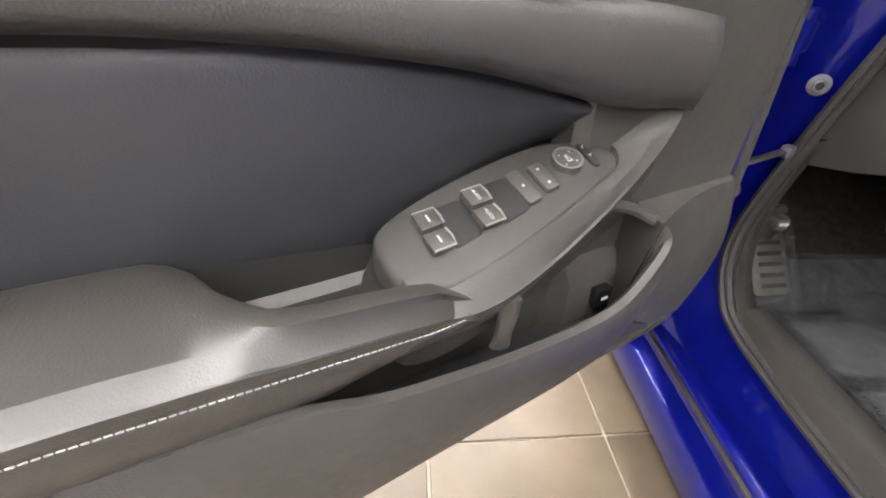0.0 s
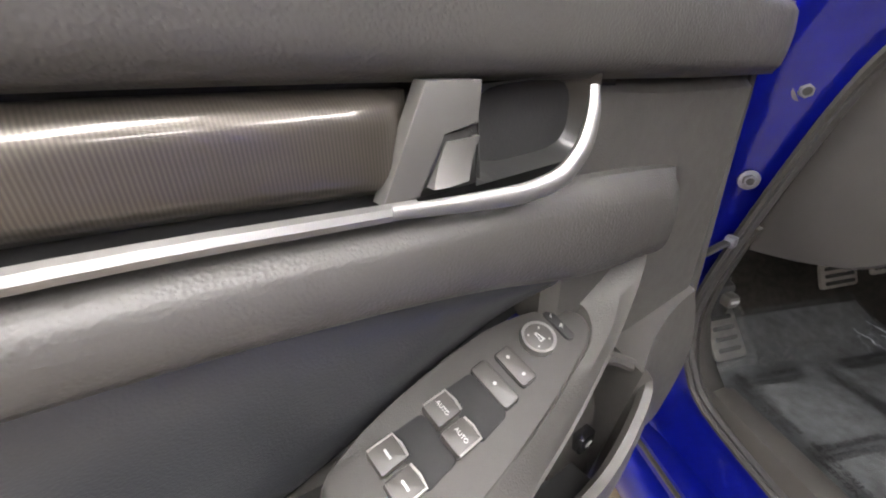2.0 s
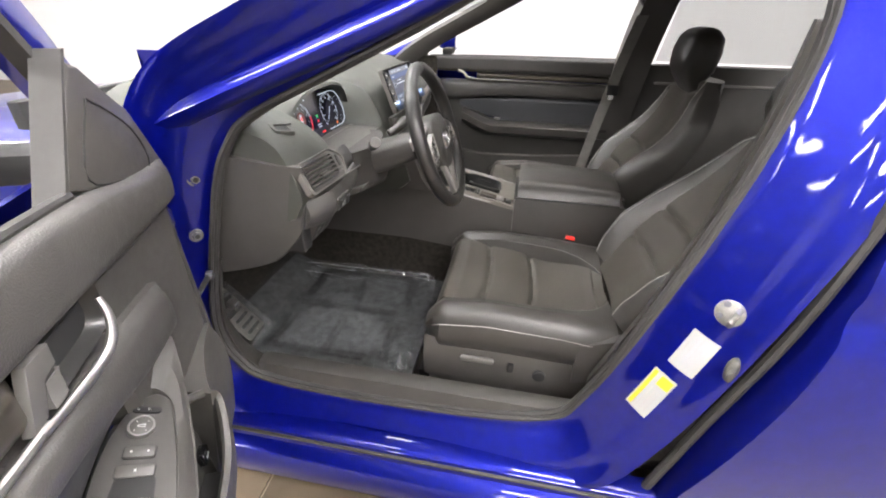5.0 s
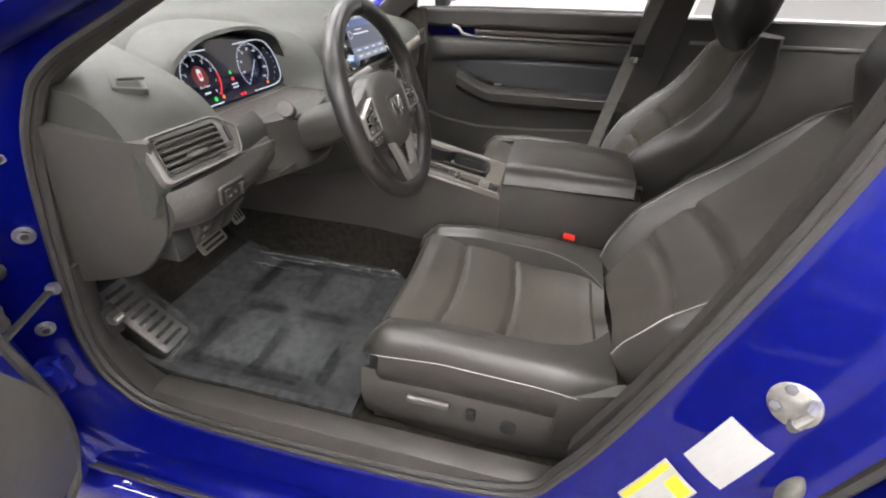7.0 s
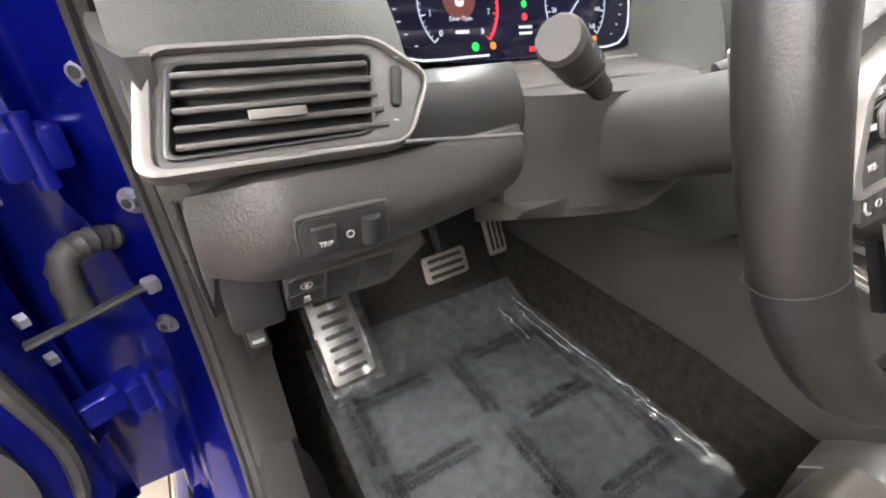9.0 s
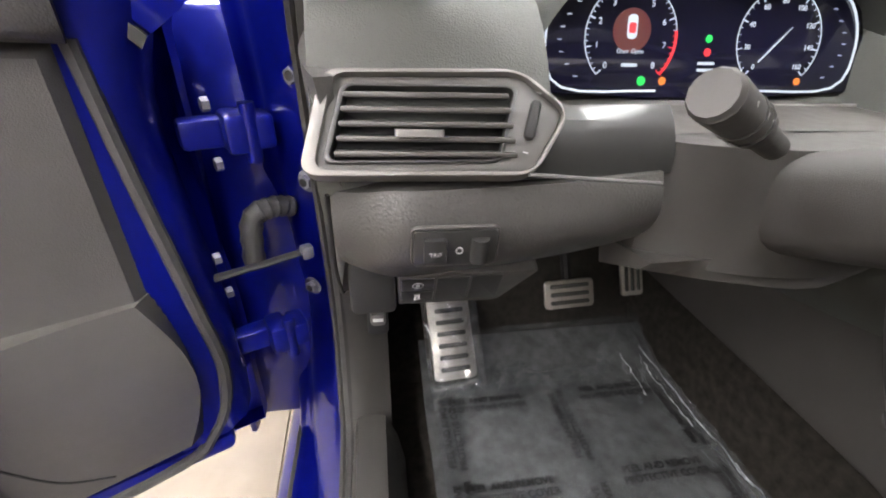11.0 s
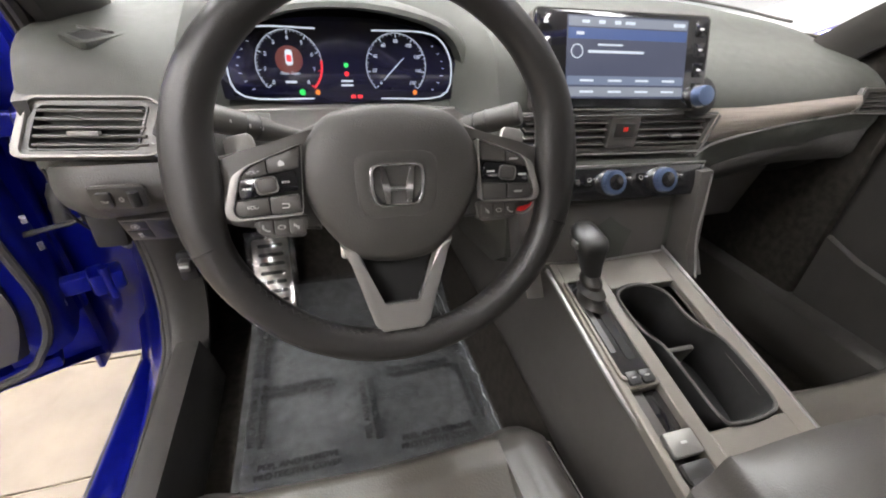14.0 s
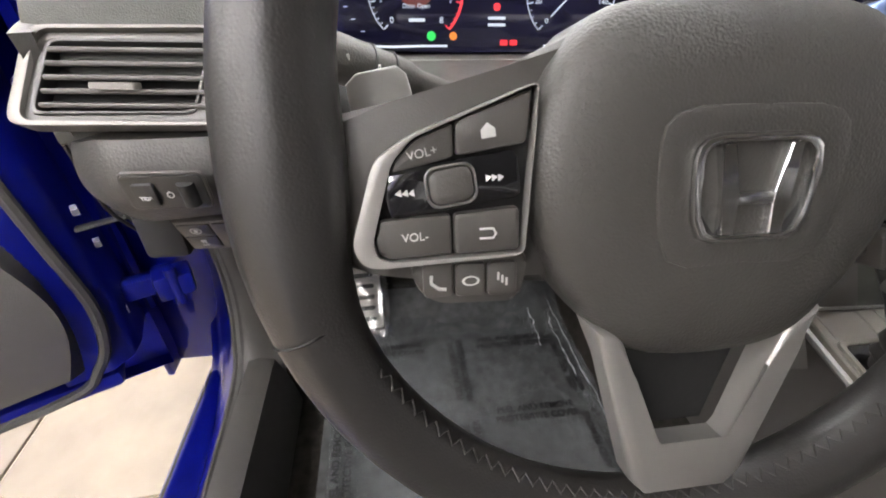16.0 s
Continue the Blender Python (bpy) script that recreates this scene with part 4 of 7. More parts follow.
    tr = part("mirror_triangle", prism(quad, 0.022, 0.006, mt), SMOOTHP, d, "black corner trim behind the mirror")
    part("tweeter_seam", tube(smoothpts([(0.085, 0.0505, 0.900), (0.17, 0.0505, 0.908), (0.252, 0.0505, 0.936), (0.205, 0.0505, 1.000), (0.185, 0.0505, 1.005), (0.105, 0.0505, 0.955)], 4, True), 0.0012, 6, True), DARK, tr)
    fr = smoothpts([(-0.02, 0.855), (0.06, 0.935), (0.132, 1.008), (0.190, 1.085), (0.27, 1.165), (0.40, 1.235), (0.62, 1.275), (0.85, 1.26), (1.0, 1.20)], 5)
    part("window_frame", loft([[(u + 0.016, 0.004, z - 0.010), (u + 0.020, 0.024, z - 0.014), (u + 0.026, 0.024, z - 0.024), (u + 0.028, 0.004, z - 0.026)] for u, z in [tuple(p) for p in fr]]), RUBBER, d, "black window sash")
    part("outer_frame", loft([[(u - 0.026, -0.012, z + 0.020), (u - 0.022, 0.014, z + 0.017), (u - 0.010, 0.024, z + 0.007), (u + 0.016, 0.022, z - 0.012), (u + 0.021, 0.010, z - 0.016), (u + 0.014, -0.024, z - 0.012), (u - 0.012, -0.03, z + 0.012)] for u, z in [tuple(p) for p in fr]]), BLUE, d, "blue outer window frame")
    part("frame_post", loft([[(0.290 - 0.76 * (z - 0.935), 0.048, z), (0.297 - 0.76 * (z - 0.935), 0.048, z), (0.298 - 0.76 * (z - 0.935), 0.020, z), (0.290 - 0.76 * (z - 0.935), 0.020, z)] for z in (0.925, 0.98, 1.06)]), RUBBER, d)
    g = part("window_pane", sheet(lambda a, b: (0.30 - 0.10 * b + (0.70 + 0.1 * b) * a, 0.004, 0.90 + (0.15 + 0.21 * min(1, 2.6 * a)) * b), 8, 6), GLASS, d, "clear side glass")
    g.visible_shadow = False
    # painted shell: front edge, hinge face and outer skin
    shell = [(0.00, 0.40), (0.0, 0.50), (0.01, 0.62), (0.015, 0.78), (-0.01, 0.875)]
    sf = curve_fn([(z, u) for u, z in shell])
    part("door_shell", loft([[(sf(z) + 0.09, 0.040, z), (sf(z) + 0.035, 0.038, z), (sf(z) + 0.008, 0.020, z), (sf(z) - 0.004, -0.01, z), (sf(z) - 0.012, -0.075, z), (sf(z) - 0.03, -0.09, z), (sf(z) - 0.028, -0.10, z), (sf(z) + 0.10, -0.10, z)] for z in np.linspace(0.36, 0.885, 16)]), BLUE_SHADE, d, "blue painted door shell edge")
    def skin(a, b):
        z = 0.24 + 0.66 * b
        return (-0.03 + 1.10 * a, -0.10 - 0.03 * math.sin(math.pi * b) + 0.04 * b ** 5, z)
    part("door_skin", sheet(skin, 20, 14, back=lambda a, b: (-0.02 + 1.09 * a, -0.07, 0.24 + 0.66 * b)), BLUE, d, "blue outer door skin")
    part("door_bottom", box((0.54, -0.03, 0.335), (1.02, 0.13, 0.03), 0.01), BLUE_SHADE, d, "blue door underside")
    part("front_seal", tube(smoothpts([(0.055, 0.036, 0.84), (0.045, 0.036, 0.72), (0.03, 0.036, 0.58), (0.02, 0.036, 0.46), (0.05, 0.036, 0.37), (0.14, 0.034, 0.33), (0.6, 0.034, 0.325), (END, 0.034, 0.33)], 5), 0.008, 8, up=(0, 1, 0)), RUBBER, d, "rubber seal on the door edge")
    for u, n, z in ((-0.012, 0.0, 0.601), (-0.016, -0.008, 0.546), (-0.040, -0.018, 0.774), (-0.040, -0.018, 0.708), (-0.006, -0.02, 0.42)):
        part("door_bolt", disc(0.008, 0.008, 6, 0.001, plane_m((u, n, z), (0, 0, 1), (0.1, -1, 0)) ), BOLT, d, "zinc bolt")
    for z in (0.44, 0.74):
        hg = part("hinge", box((-0.062, -0.03, z), (0.028, 0.05, 0.046), 0.007), BLUE_SHADE, d, "blue painted door hinge")
        part("hinge_leaf", box((-0.090, -0.028, z), (0.026, 0.045, 0.040), 0.006), BLUE_SHADE, hg)
        part("hinge_pin", tube([(-0.076, -0.012, z - 0.034), (-0.076, -0.012, z + 0.034)], 0.009, 10), BLUE_SHADE, hg)
        part("hinge_arm", box((-0.03, -0.04, z), (0.05, 0.03, 0.034), 0.006), BLUE_SHADE, hg)
    # check strap across to the pillar
    part("check_strap", tube([(0.0, 0.0, 0.575), (-0.05, 0.010, 0.582), (-0.105, 0.022, 0.592)], [0.008, 0.007, 0.007], 8, flat=0.5), DARK, d, "black door check strap")
    part("strap_bracket", box((-0.108, 0.024, 0.592), (0.016, 0.016, 0.018), 0.004), BOLT, d)
    part("cable_gaiter", tube(smoothpts([(-0.115, -0.04, 0.630), (-0.086, -0.032, 0.638), (-0.060, -0.03, 0.626), (-0.052, -0.03, 0.565)], 6), [0.013 + 0.002 * (i % 2) for i in range(19)], 10), RUBBER, d, "ribbed rubber cable gaiter")
    # door mirror
    mir = part("door_mirror", loft(mirror_rings()), BLUE, d, "blue door mirror housing")
    part("mirror_glass", prism([(p[0] * 0.9, p[1] * 0.9) for p in mirror_outline()], 0.003, 0.001, mirror_m() @ pose(0, 0, -0.002)), MIRROR, mir, "mirror glass")
    part("mirror_bezel", frame_plate(mirror_outline(), [(p[0] * 0.86, p[1] * 0.82) for p in mirror_outline()], 0.010, mirror_m() @ pose(0, 0, -0.004)), DARK, mir)
    part("mirror_stalk", box((0.10, -0.10, 0.915), (0.07, 0.17, 0.045), 0.014), DARK, d, "black mirror stalk")


def mirror_outline():
    return [tuple(p) for p in smoothpts([(0.118, -0.045), (0.122, 0.0), (0.105, 0.062), (0.04, 0.075), (-0.08, 0.070), (-0.118, 0.045), (-0.122, -0.02), (-0.09, -0.062), (0.0, -0.072), (0.08, -0.066)], 3, True)]


def mirror_rings():
    return [[tuple(mirror_m() @ Vector((p[0] * k, p[1] * k, -n))) for p in mirror_outline()] for k, n in ((1.0, 0.004), (1.05, 0.02), (1.03, 0.055), (0.88, 0.095), (0.55, 0.125), (0.1, 0.135))]


def mirror_m():
    """Glass faces back along the door and a little towards the driver."""
    return plane_m((0.218, -0.215, 0.985), (-0.60, 0.80, 0), (-0.12, -0.09, 1))


PLATE = mat("grey_metal_look_plastic", (0.105, 0.102, 0.096), 0.42, 0.4, 0.05, 2000, 0.06, 14)
SATIN_D = mat("dull_grey_metal", (0.22, 0.215, 0.205), 0.38, 0.7)
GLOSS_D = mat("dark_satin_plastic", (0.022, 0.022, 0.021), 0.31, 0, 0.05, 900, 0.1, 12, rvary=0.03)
build_driver_door()


# ---- dashboard ----
GAUGE_AT = Vector((0.016, 0.041, -0.022))
STACK_AT = Vector((0.024, 0.065, -0.026))


def shift_parts(parent, before, by):
    """Moves the parts that were added to parent since before."""
    for ob in parent.children:
        if ob not in before:
            ob.matrix_basis = Matrix.Translation(by) @ ob.matrix_basis


def build_dashboard():
    d = empty("dashboard", label="black soft-touch dashboard with digital gauges and air vents", category="dashboard")
    # profile points (y, z) from the windscreen forward edge to the underside, for several x
    st = {
        -0.722: [(0.70, 0.865), (0.60, 0.885), (0.48, 0.893), (0.37, 0.893), (0.315, 0.878), (0.285, 0.84), (0.262, 0.768), (0.250, 0.740), (0.275, 0.715), (0.40, 0.70), (0.70, 0.70)],
        -0.69: [(0.74, 0.90), (0.62, 0.912), (0.48, 0.910), (0.37, 0.898), (0.306, 0.878), (0.276, 0.838), (0.252, 0.766), (0.232, 0.742), (0.238, 0.714), (0.36, 0.70), (0.70, 0.70)],
        -0.61: [(0.76, 0.93), (0.62, 0.930), (0.48, 0.922), (0.37, 0.900), (0.300, 0.875), (0.268, 0.838), (0.244, 0.768), (0.220, 0.742), (0.226, 0.714), (0.34, 0.70), (0.70, 0.70)],
        -0.565: [(0.77, 0.94), (0.62, 0.940), (0.48, 0.935), (0.38, 0.905), (0.305, 0.870), (0.262, 0.822), (0.244, 0.770), (0.218, 0.742), (0.224, 0.714), (0.34, 0.70), (0.70, 0.70)],
        -0.545: [(0.77, 0.945), (0.63, 0.948), (0.50, 0.945), (0.43, 0.925), (0.375, 0.86), (0.34, 0.812), (0.246, 0.800), (0.222, 0.750), (0.228, 0.714), (0.34, 0.70), (0.70, 0.70)],
        -0.38: [(0.78, 0.955), (0.64, 0.962), (0.52, 0.965), (0.44, 0.955), (0.38, 0.86), (0.345, 0.808), (0.250, 0.795), (0.226, 0.755), (0.232, 0.714), (0.34, 0.70), (0.70, 0.70)],
        -0.215: [(0.78, 0.958), (0.64, 0.965), (0.50, 0.960), (0.42, 0.945), (0.36, 0.86), (0.33, 0.812), (0.240, 0.795), (0.210, 0.745), (0.21, 0.714), (0.30, 0.70), (0.70, 0.70)],
        -0.175: [(0.78, 0.960), (0.64, 0.966), (0.48, 0.958), (0.36, 0.945), (0.27, 0.915), (0.225, 0.85), (0.200, 0.775), (0.165, 0.755), (0.15, 0.70), (0.17, 0.60), (0.70, 0.50)],
        0.0: [(0.79, 0.962), (0.64, 0.968), (0.48, 0.960), (0.36, 0.945), (0.27, 0.915), (0.215, 0.85), (0.196, 0.772), (0.155, 0.760), (0.135, 0.700), (0.150, 0.575), (0.70, 0.50)],
        0.17: [(0.79, 0.962), (0.64, 0.968), (0.48, 0.960), (0.36, 0.942), (0.27, 0.910), (0.205, 0.848), (0.200, 0.770), (0.165, 0.758), (0.150, 0.700), (0.17, 0.58), (0.70, 0.50)],
        0.22: [(0.79, 0.962), (0.64, 0.966), (0.48, 0.955), (0.36, 0.935), (0.26, 0.900), (0.205, 0.855), (0.198, 0.800), (0.200, 0.760), (0.22, 0.700), (0.33, 0.64), (0.70, 0.58)],
        0.45: [(0.77, 0.955), (0.64, 0.958), (0.48, 0.950), (0.36, 0.930), (0.26, 0.900), (0.212, 0.862), (0.200, 0.820), (0.206, 0.770), (0.25, 0.715), (0.42, 0.69), (0.70, 0.66)],
        0.66: [(0.74, 0.930), (0.62, 0.935), (0.48, 0.925), (0.38, 0.915), (0.29, 0.895), (0.245, 0.865), (0.232, 0.815), (0.245, 0.770), (0.28, 0.715), (0.42, 0.69), (0.70, 0.66)],
        0.735: [(0.70, 0.885), (0.60, 0.895), (0.48, 0.895), (0.38, 0.890), (0.32, 0.88), (0.275, 0.85), (0.262, 0.80), (0.27, 0.76), (0.30, 0.70), (0.42, 0.58), (0.70, 0.50)],
    }
    # the driver's end keeps its place; gauges and centre stack lie deeper and lower
    deep = {}
    for x, prof in st.items():
        sx, sy, sz = (0, 0, 0) if x < -0.55 else GAUGE_AT if x < -0.2 else STACK_AT
        deep[x + sx] = [(y + sy * w + (0.022 if x < -0.2 and i in (7, 8, 9) else 0), z + sz * w) for i, ((y, z), w) in enumerate(zip(prof, (0, 0.2, 0.5, 1, 1, 1, 1, 1, 1, 1, 0)))]
    st = deep
    rings = []
    xs = sorted(st)
    for i, x in enumerate(xs):
        rings.append([(x, y, z) for y, z in smoothpts(st[x], 3)])
        if i + 1 < len(xs):
            for q in (0.33, 0.67):
                rings.append([(x + (xs[i + 1] - x) * q, y, z) for y, z in smoothpts([((1 - q) * a[0] + q * b[0], (1 - q) * a[1] + q * b[1]) for a, b in zip(st[x], st[xs[i + 1]])], 3)])
    part("dash_shell", loft(rings), DASHTOP, d, "dark green-grey grained dash shell")
    # seam that runs along the dash top
    part("top_seam", tube(smoothpts([(-0.62, 0.52, 0.9275), (-0.38, 0.60, 0.968), (0.0, 0.60, 0.9695), (0.4, 0.58, 0.9615), (0.64, 0.52, 0.933)], 6), 0.0035, 6), SMOOTHP, d)
    slot = part("demister_slot", prism(rrect(1.0, 0.03, 0.012), 0.006, 0.002, plane_m((-0.02, 0.70, 0.962), (1, 0, 0), (0, 1, 0))), DARK, d, "demister slot below the windscreen")
    # small side vent
    mv = plane_m((-0.638, 0.340, 0.8905), (0.62, 0.76, 0.13), (-0.75, 0.62, 0.16))
    sv = part("side_vent", frame_plate(rrect(0.086, 0.042, 0.006), rrect(0.070, 0.028, 0.004), 0.008, mv @ pose(0, 0, -0.0065), 0.002), DASHTOP, d, "small demister vent")
    part("vent_hole", prism(rrect(0.072, 0.030, 0.004), 0.003, 0, mv @ pose(0, 0, -0.0032)), DARK, sv)
    for k in range(6):
        part("slat", box((-0.026 + 0.0105 * k, 0, 0.0002), (0.0016, 0.026, 0.003), 0.0005, 1), SMOOTHP, sv).matrix_basis = mv @ pose(0, 0, 0, 0, 20, 18)
    # driver's air vent
    o = Vector((-0.642, 0.248, 0.803))
    mvent = plane_m(o, (1, -0.10, 0.0), (0.06, 0.58, 0.82)) @ Matrix.Diagonal((1.13, 1.0, 1.0, 1.0))
    outer = [(-0.073, -0.032), (0.052, -0.031), (0.072, 0.008), (0.046, 0.033), (-0.062, 0.031)]
    inner = [(-0.060, -0.025), (0.034, -0.0235), (0.040, 0.006), (0.044, 0.0245), (-0.051, 0.0245)]
    part("vent_surround", frame_plate(round_poly(outer, 0.008), round_poly(inner, 0.006), 0.010, mvent @ pose(0, 0, -0.008), 0.002), SMOOTHP, d, "grey vent surround")
    part("vent_inner_frame", frame_plate(round_poly([(x * 1.04, y * 1.05) for x, y in inner], 0.006), round_poly([(x * 0.985, y * 0.965) for x, y in inner], 0.006), 0.013, mvent @ pose(0, 0, -0.009), 0.0015), GLOSS_D, d)
    blade_o = [(-0.0745, -0.0345), (0.053, -0.0335), (0.0745, 0.008), (0.047, 0.0355), (-0.0635, 0.034)]
    blade_i = [(-0.0665, -0.0308), (0.0515, -0.0312), (0.0723, 0.008), (0.0457, 0.0332), (-0.0575, 0.0312)]
    part("vent_blade", frame_plate(round_poly(blade_o, 0.012, 6), round_poly(blade_i, 0.009, 6), 0.014, mvent @ pose(0, 0, -0.008), 0.0022), VENTSILVER, d, "satin silver vent blade")
    part("vent_rail", tube([tuple(mvent @ Vector(p)) for p in ((0.050, -0.0325, 0.004), (0.090, -0.0325, -0.006), (0.134, -0.033, -0.014))], 0.0014, 6), SATIN, d)
    part("vent_cavity", box((-0.008, 0, -0.014), (0.112, 0.05, 0.012), 0.002), DARK, d).matrix_basis = mvent
    for k in range(5):
        y = -0.0180 + 0.0095 * k
        sl = part("louvre", box((-0.006, 0, 0), (0.100 - 0.002 * k, 0.0035, 0.013), 0.0012), SMOOTHP, d, "grey louvre")
        sl.matrix_basis = mvent @ pose(0, y, -0.001, 22)
    part("vent_tab", prism(round_poly([(-0.0135, -0.006), (0.0135, -0.006), (0.012, 0.006), (-0.012, 0.006)], 0.002), 0.0045, 0.0015), VENTSILVER, d, "louvre tab").matrix_basis = mvent @ pose(-0.010, -0.0095, 0.005, -68)
    wh = part("vent_wheel", box((0, 0, 0), (0.006, 0.026, 0.006), 0.0025), DARK, d, "vent shut-off wheel")
    wh.matrix_basis = mvent @ pose(0.053, 0.003, 0.003, 0, 0, -14)
    for s in (0.018, -0.022):
        part("wheel_icon", box((0, s, 0.001), (0.0030, 0.0008, 0.0004), 0), GREYINK, wh)
    # gloss black filler between vent and column
    part("gloss_filler", sheet(lambda a, b: (-0.588 + 0.122 * a, 0.232 + 0.022 * a - 0.004 * math.sin(math.pi * b) + 0.012 * b, 0.771 + 0.036 * b - 0.006 * a), 8, 6, back=lambda a, b: (-0.588 + 0.122 * a, 0.275, 0.774 + 0.036 * b)), GLOSS_D, d, "gloss black trim beside the vent")
    # knee bolster
    def bol(a, b):
        x = -0.714 + 0.238 * a
        y = 0.262 - 0.036 * math.sin(min(1.57, a * 7)) + 0.022 * a ** 3 - 0.010 * math.sin(math.pi * b) + 0.016 * (1 - b) ** 3
        return (x, y, 0.692 + 0.014 * a + (0.076 - 0.014 * a) * b - 0.012 * (1 - min(1, a * 6)) * b)
    part("knee_bolster", sheet(bol, 26, 12, back=lambda a, b: (bol(a, b)[0], 0.30, bol(a, b)[2])), SOFT, d, "grained knee bolster")
    # trip switch bezel
    mt = plane_m((-0.634, 0.2150, 0.7345), (1, -0.03, 0), (0, -0.16, 1)) @ Matrix.Diagonal((0.82, 0.92, 1.0, 1.0))
    tb = part("trip_panel", prism(rrect(0.066, 0.030, 0.004), 0.004, 0.0012, mt @ pose(0, 0, -0.001)), GLOSS_D, d, "small switch panel")
    part("panel_edge", frame_plate(rrect(0.070, 0.034, 0.006), rrect(0.066, 0.030, 0.004), 0.003, mt @ pose(0, 0, -0.001)), SMOOTHP, tb)
    k = part("trip_button", prism(rrect(0.018, 0.020, 0.002), 0.004, 0.001, mt @ pose(-0.016, -0.001, 0.002)), GLOSS_D, tb, "trip button")
    words("TRIP", 0.0050, WHITEINK, tb, mt @ pose(-0.016, -0.003, 0.0064))
    part("dimmer_wheel", tube([tuple(mt @ Vector((0.019, -0.011, 0.003))), tuple(mt @ Vector((0.019, 0.009, 0.003)))], 0.006, 14, up=(1, 0, 0)), DARK, tb, "ribbed dimmer wheel")
    part("dimmer_icon", ring_flat(0.0022, 0.0030, 0.0003, 16, mt @ pose(0.003, -0.002, 0.0032)), WHITEINK, tb)
    # lower switch bank and column side
    ml = plane_m((-0.6245, 0.279, 0.6585), (1, 0.0, 0), (0, -0.46, 0.89))
    lb = part("switch_bank", prism([(-0.0445, -0.025), (0.040, -0.029), (0.048, -0.026), (0.074, 0.020), (0.070, 0.024), (-0.0445, 0.024)], 0.030, 0.003, ml @ pose(0, 0, -0.028)), SMOOTHP, d, "lower switch bank")
    for i, (x, y, w, h) in enumerate(((-0.0285, 0.0110, 0.0275, 0.0190), (-0.0285, -0.0095, 0.0275, 0.0190), (0.0010, 0.001, 0.0275, 0.0400), (0.0300, 0.001, 0.0265, 0.0400))):
        b = part("bank_button", prism(rrect(w, h, 0.0015), 0.002, 0.0006, ml @ pose(x, y, 0.0012)), GLOSS_D, lb, "blank dark button")
        if i == 0:
            part("button_icon", ring_flat(0.0040, 0.0048, 0.0003, 20, ml @ pose(x, y, 0.0032)), WHITEINK, b)
            part("button_icon", prism(rrect(0.0030, 0.0046, 0.0006), 0.0003, 0, ml @ pose(x, y, 0.0032)), WHITEINK, b)
        if i == 1:
            part("button_icon", prism(rrect(0.0050, 0.0028, 0.001), 0.0003, 0, ml @ pose(x, y + 0.0032, 0.0032)), WHITEINK, b)
            for k in (-0.0014, 0.0014):
                part("button_icon", tube([tuple(ml @ Vector((x + k + 0.0008 * (-1) ** q, y + 0.001 - 0.0012 * q, 0.0033))) for q in range(3)], 0.0004, 4), WHITEINK, b)
            words("OFF", 0.0036, WHITEINK, b, ml @ pose(x, y - 0.0042, 0.0033))
    for x in (-0.0137, 0.0157):
        part("bank_joint", box((x, 0.001, 0.0014), (0.0009, 0.044, 0.0012), 0.0003, 1, ml), SMOOTHP, lb)
    # solid black block added as the shade beside the switch bank
    part("bank_shade_block", box((-0.690, 0.305, 0.662), (0.040, 0.05, 0.060), 0.006), DARK, d, "black block standing in for the shade below the bolster")
    # side end panel of the dash
    ez = curve_fn([(0.256, 0.757), (0.262, 0.720), (0.275, 0.690), (0.31, 0.645), (0.35, 0.612), (0.42, 0.585), (0.49, 0.566)])
    ep = lambda a, b: (-0.738 + 0.004 * math.sin(3.1 * a) + 0.022 * (1 - b) ** 4 + 0.012 * (1 - a) ** 3, 0.256 + 0.23 * b, ez(0.256 + 0.23 * b) + (0.83 + 0.03 * b - ez(0.256 + 0.23 * b)) * a)
    part("end_panel", sheet(ep, 14, 20, back=lambda a, b: (-0.705, ep(a, b)[1] + 0.006, ep(a, b)[2])), PLASTIC, d, "rounded dash end panel")
    part("end_seam", tube(smoothpts([(-0.722, 0.425, 0.583), (-0.722, 0.35, 0.612), (-0.720, 0.31, 0.645), (-0.718, 0.272, 0.695), (-0.716, 0.258, 0.755)], 5), 0.0018, 6), DARK, d)
    part("under_cover", box((-0.38, 0.50, 0.695), (0.60, 0.34, 0.02), 0.006), DARK, d, "cover below the dash")
    # instrument hood
    before = set(d.children)
    ho = [(-0.562, 0.802), (-0.558, 0.850), (-0.525, 0.905), (-0.46, 0.938), (-0.375, 0.948), (-0.29, 0.940), (-0.225, 0.918), (-0.195, 0.868), (-0.188, 0.805)]
    hs = [tuple(p) for p in smoothpts(ho, 5)]
    cx, cz = -0.376, 0.84
    rr = []
    for x, z in hs:
        dx, dz = x - cx, z - cz
        rr.append([(x, 0.315 + 0.02 * abs(dx) / 0.18, z), (cx + dx * 1.05, 0.318 + 0.02 * abs(dx) / 0.18, cz + dz * 1.06), (cx + dx * 1.09, 0.345, cz + dz * 1.11), (cx + dx * 1.10, 0.43, cz + dz * 1.13), (cx + dx * 1.08, 0.55, cz + dz * 1.10), (cx + dx * 0.98, 0.42, cz + dz * 0.97), (cx + dx * 0.96, 0.37, cz + dz * 0.95)])
    part("gauge_hood", loft(rr), DASHTOP, d, "hood over the gauges")
    part("gauge_tray", sheet(lambda a, b: (-0.580 + 0.385 * a, 0.237 + 0.13 * b, 0.8065 + 0.008 * b + 0.004 * math.sin(math.pi * a)), 12, 6), SMOOTHP, d, "ledge before the gauges")
    part("tray_trim", tube([(-0.55, 0.322, 0.813), (-0.375, 0.320, 0.814), (-0.205, 0.322, 0.813)], 0.0022, 6), SATIN_D, d)
    build_cluster(d)
    shift_parts(d, before, GAUGE_AT)
    before = set(d.children)
    build_centre(d)
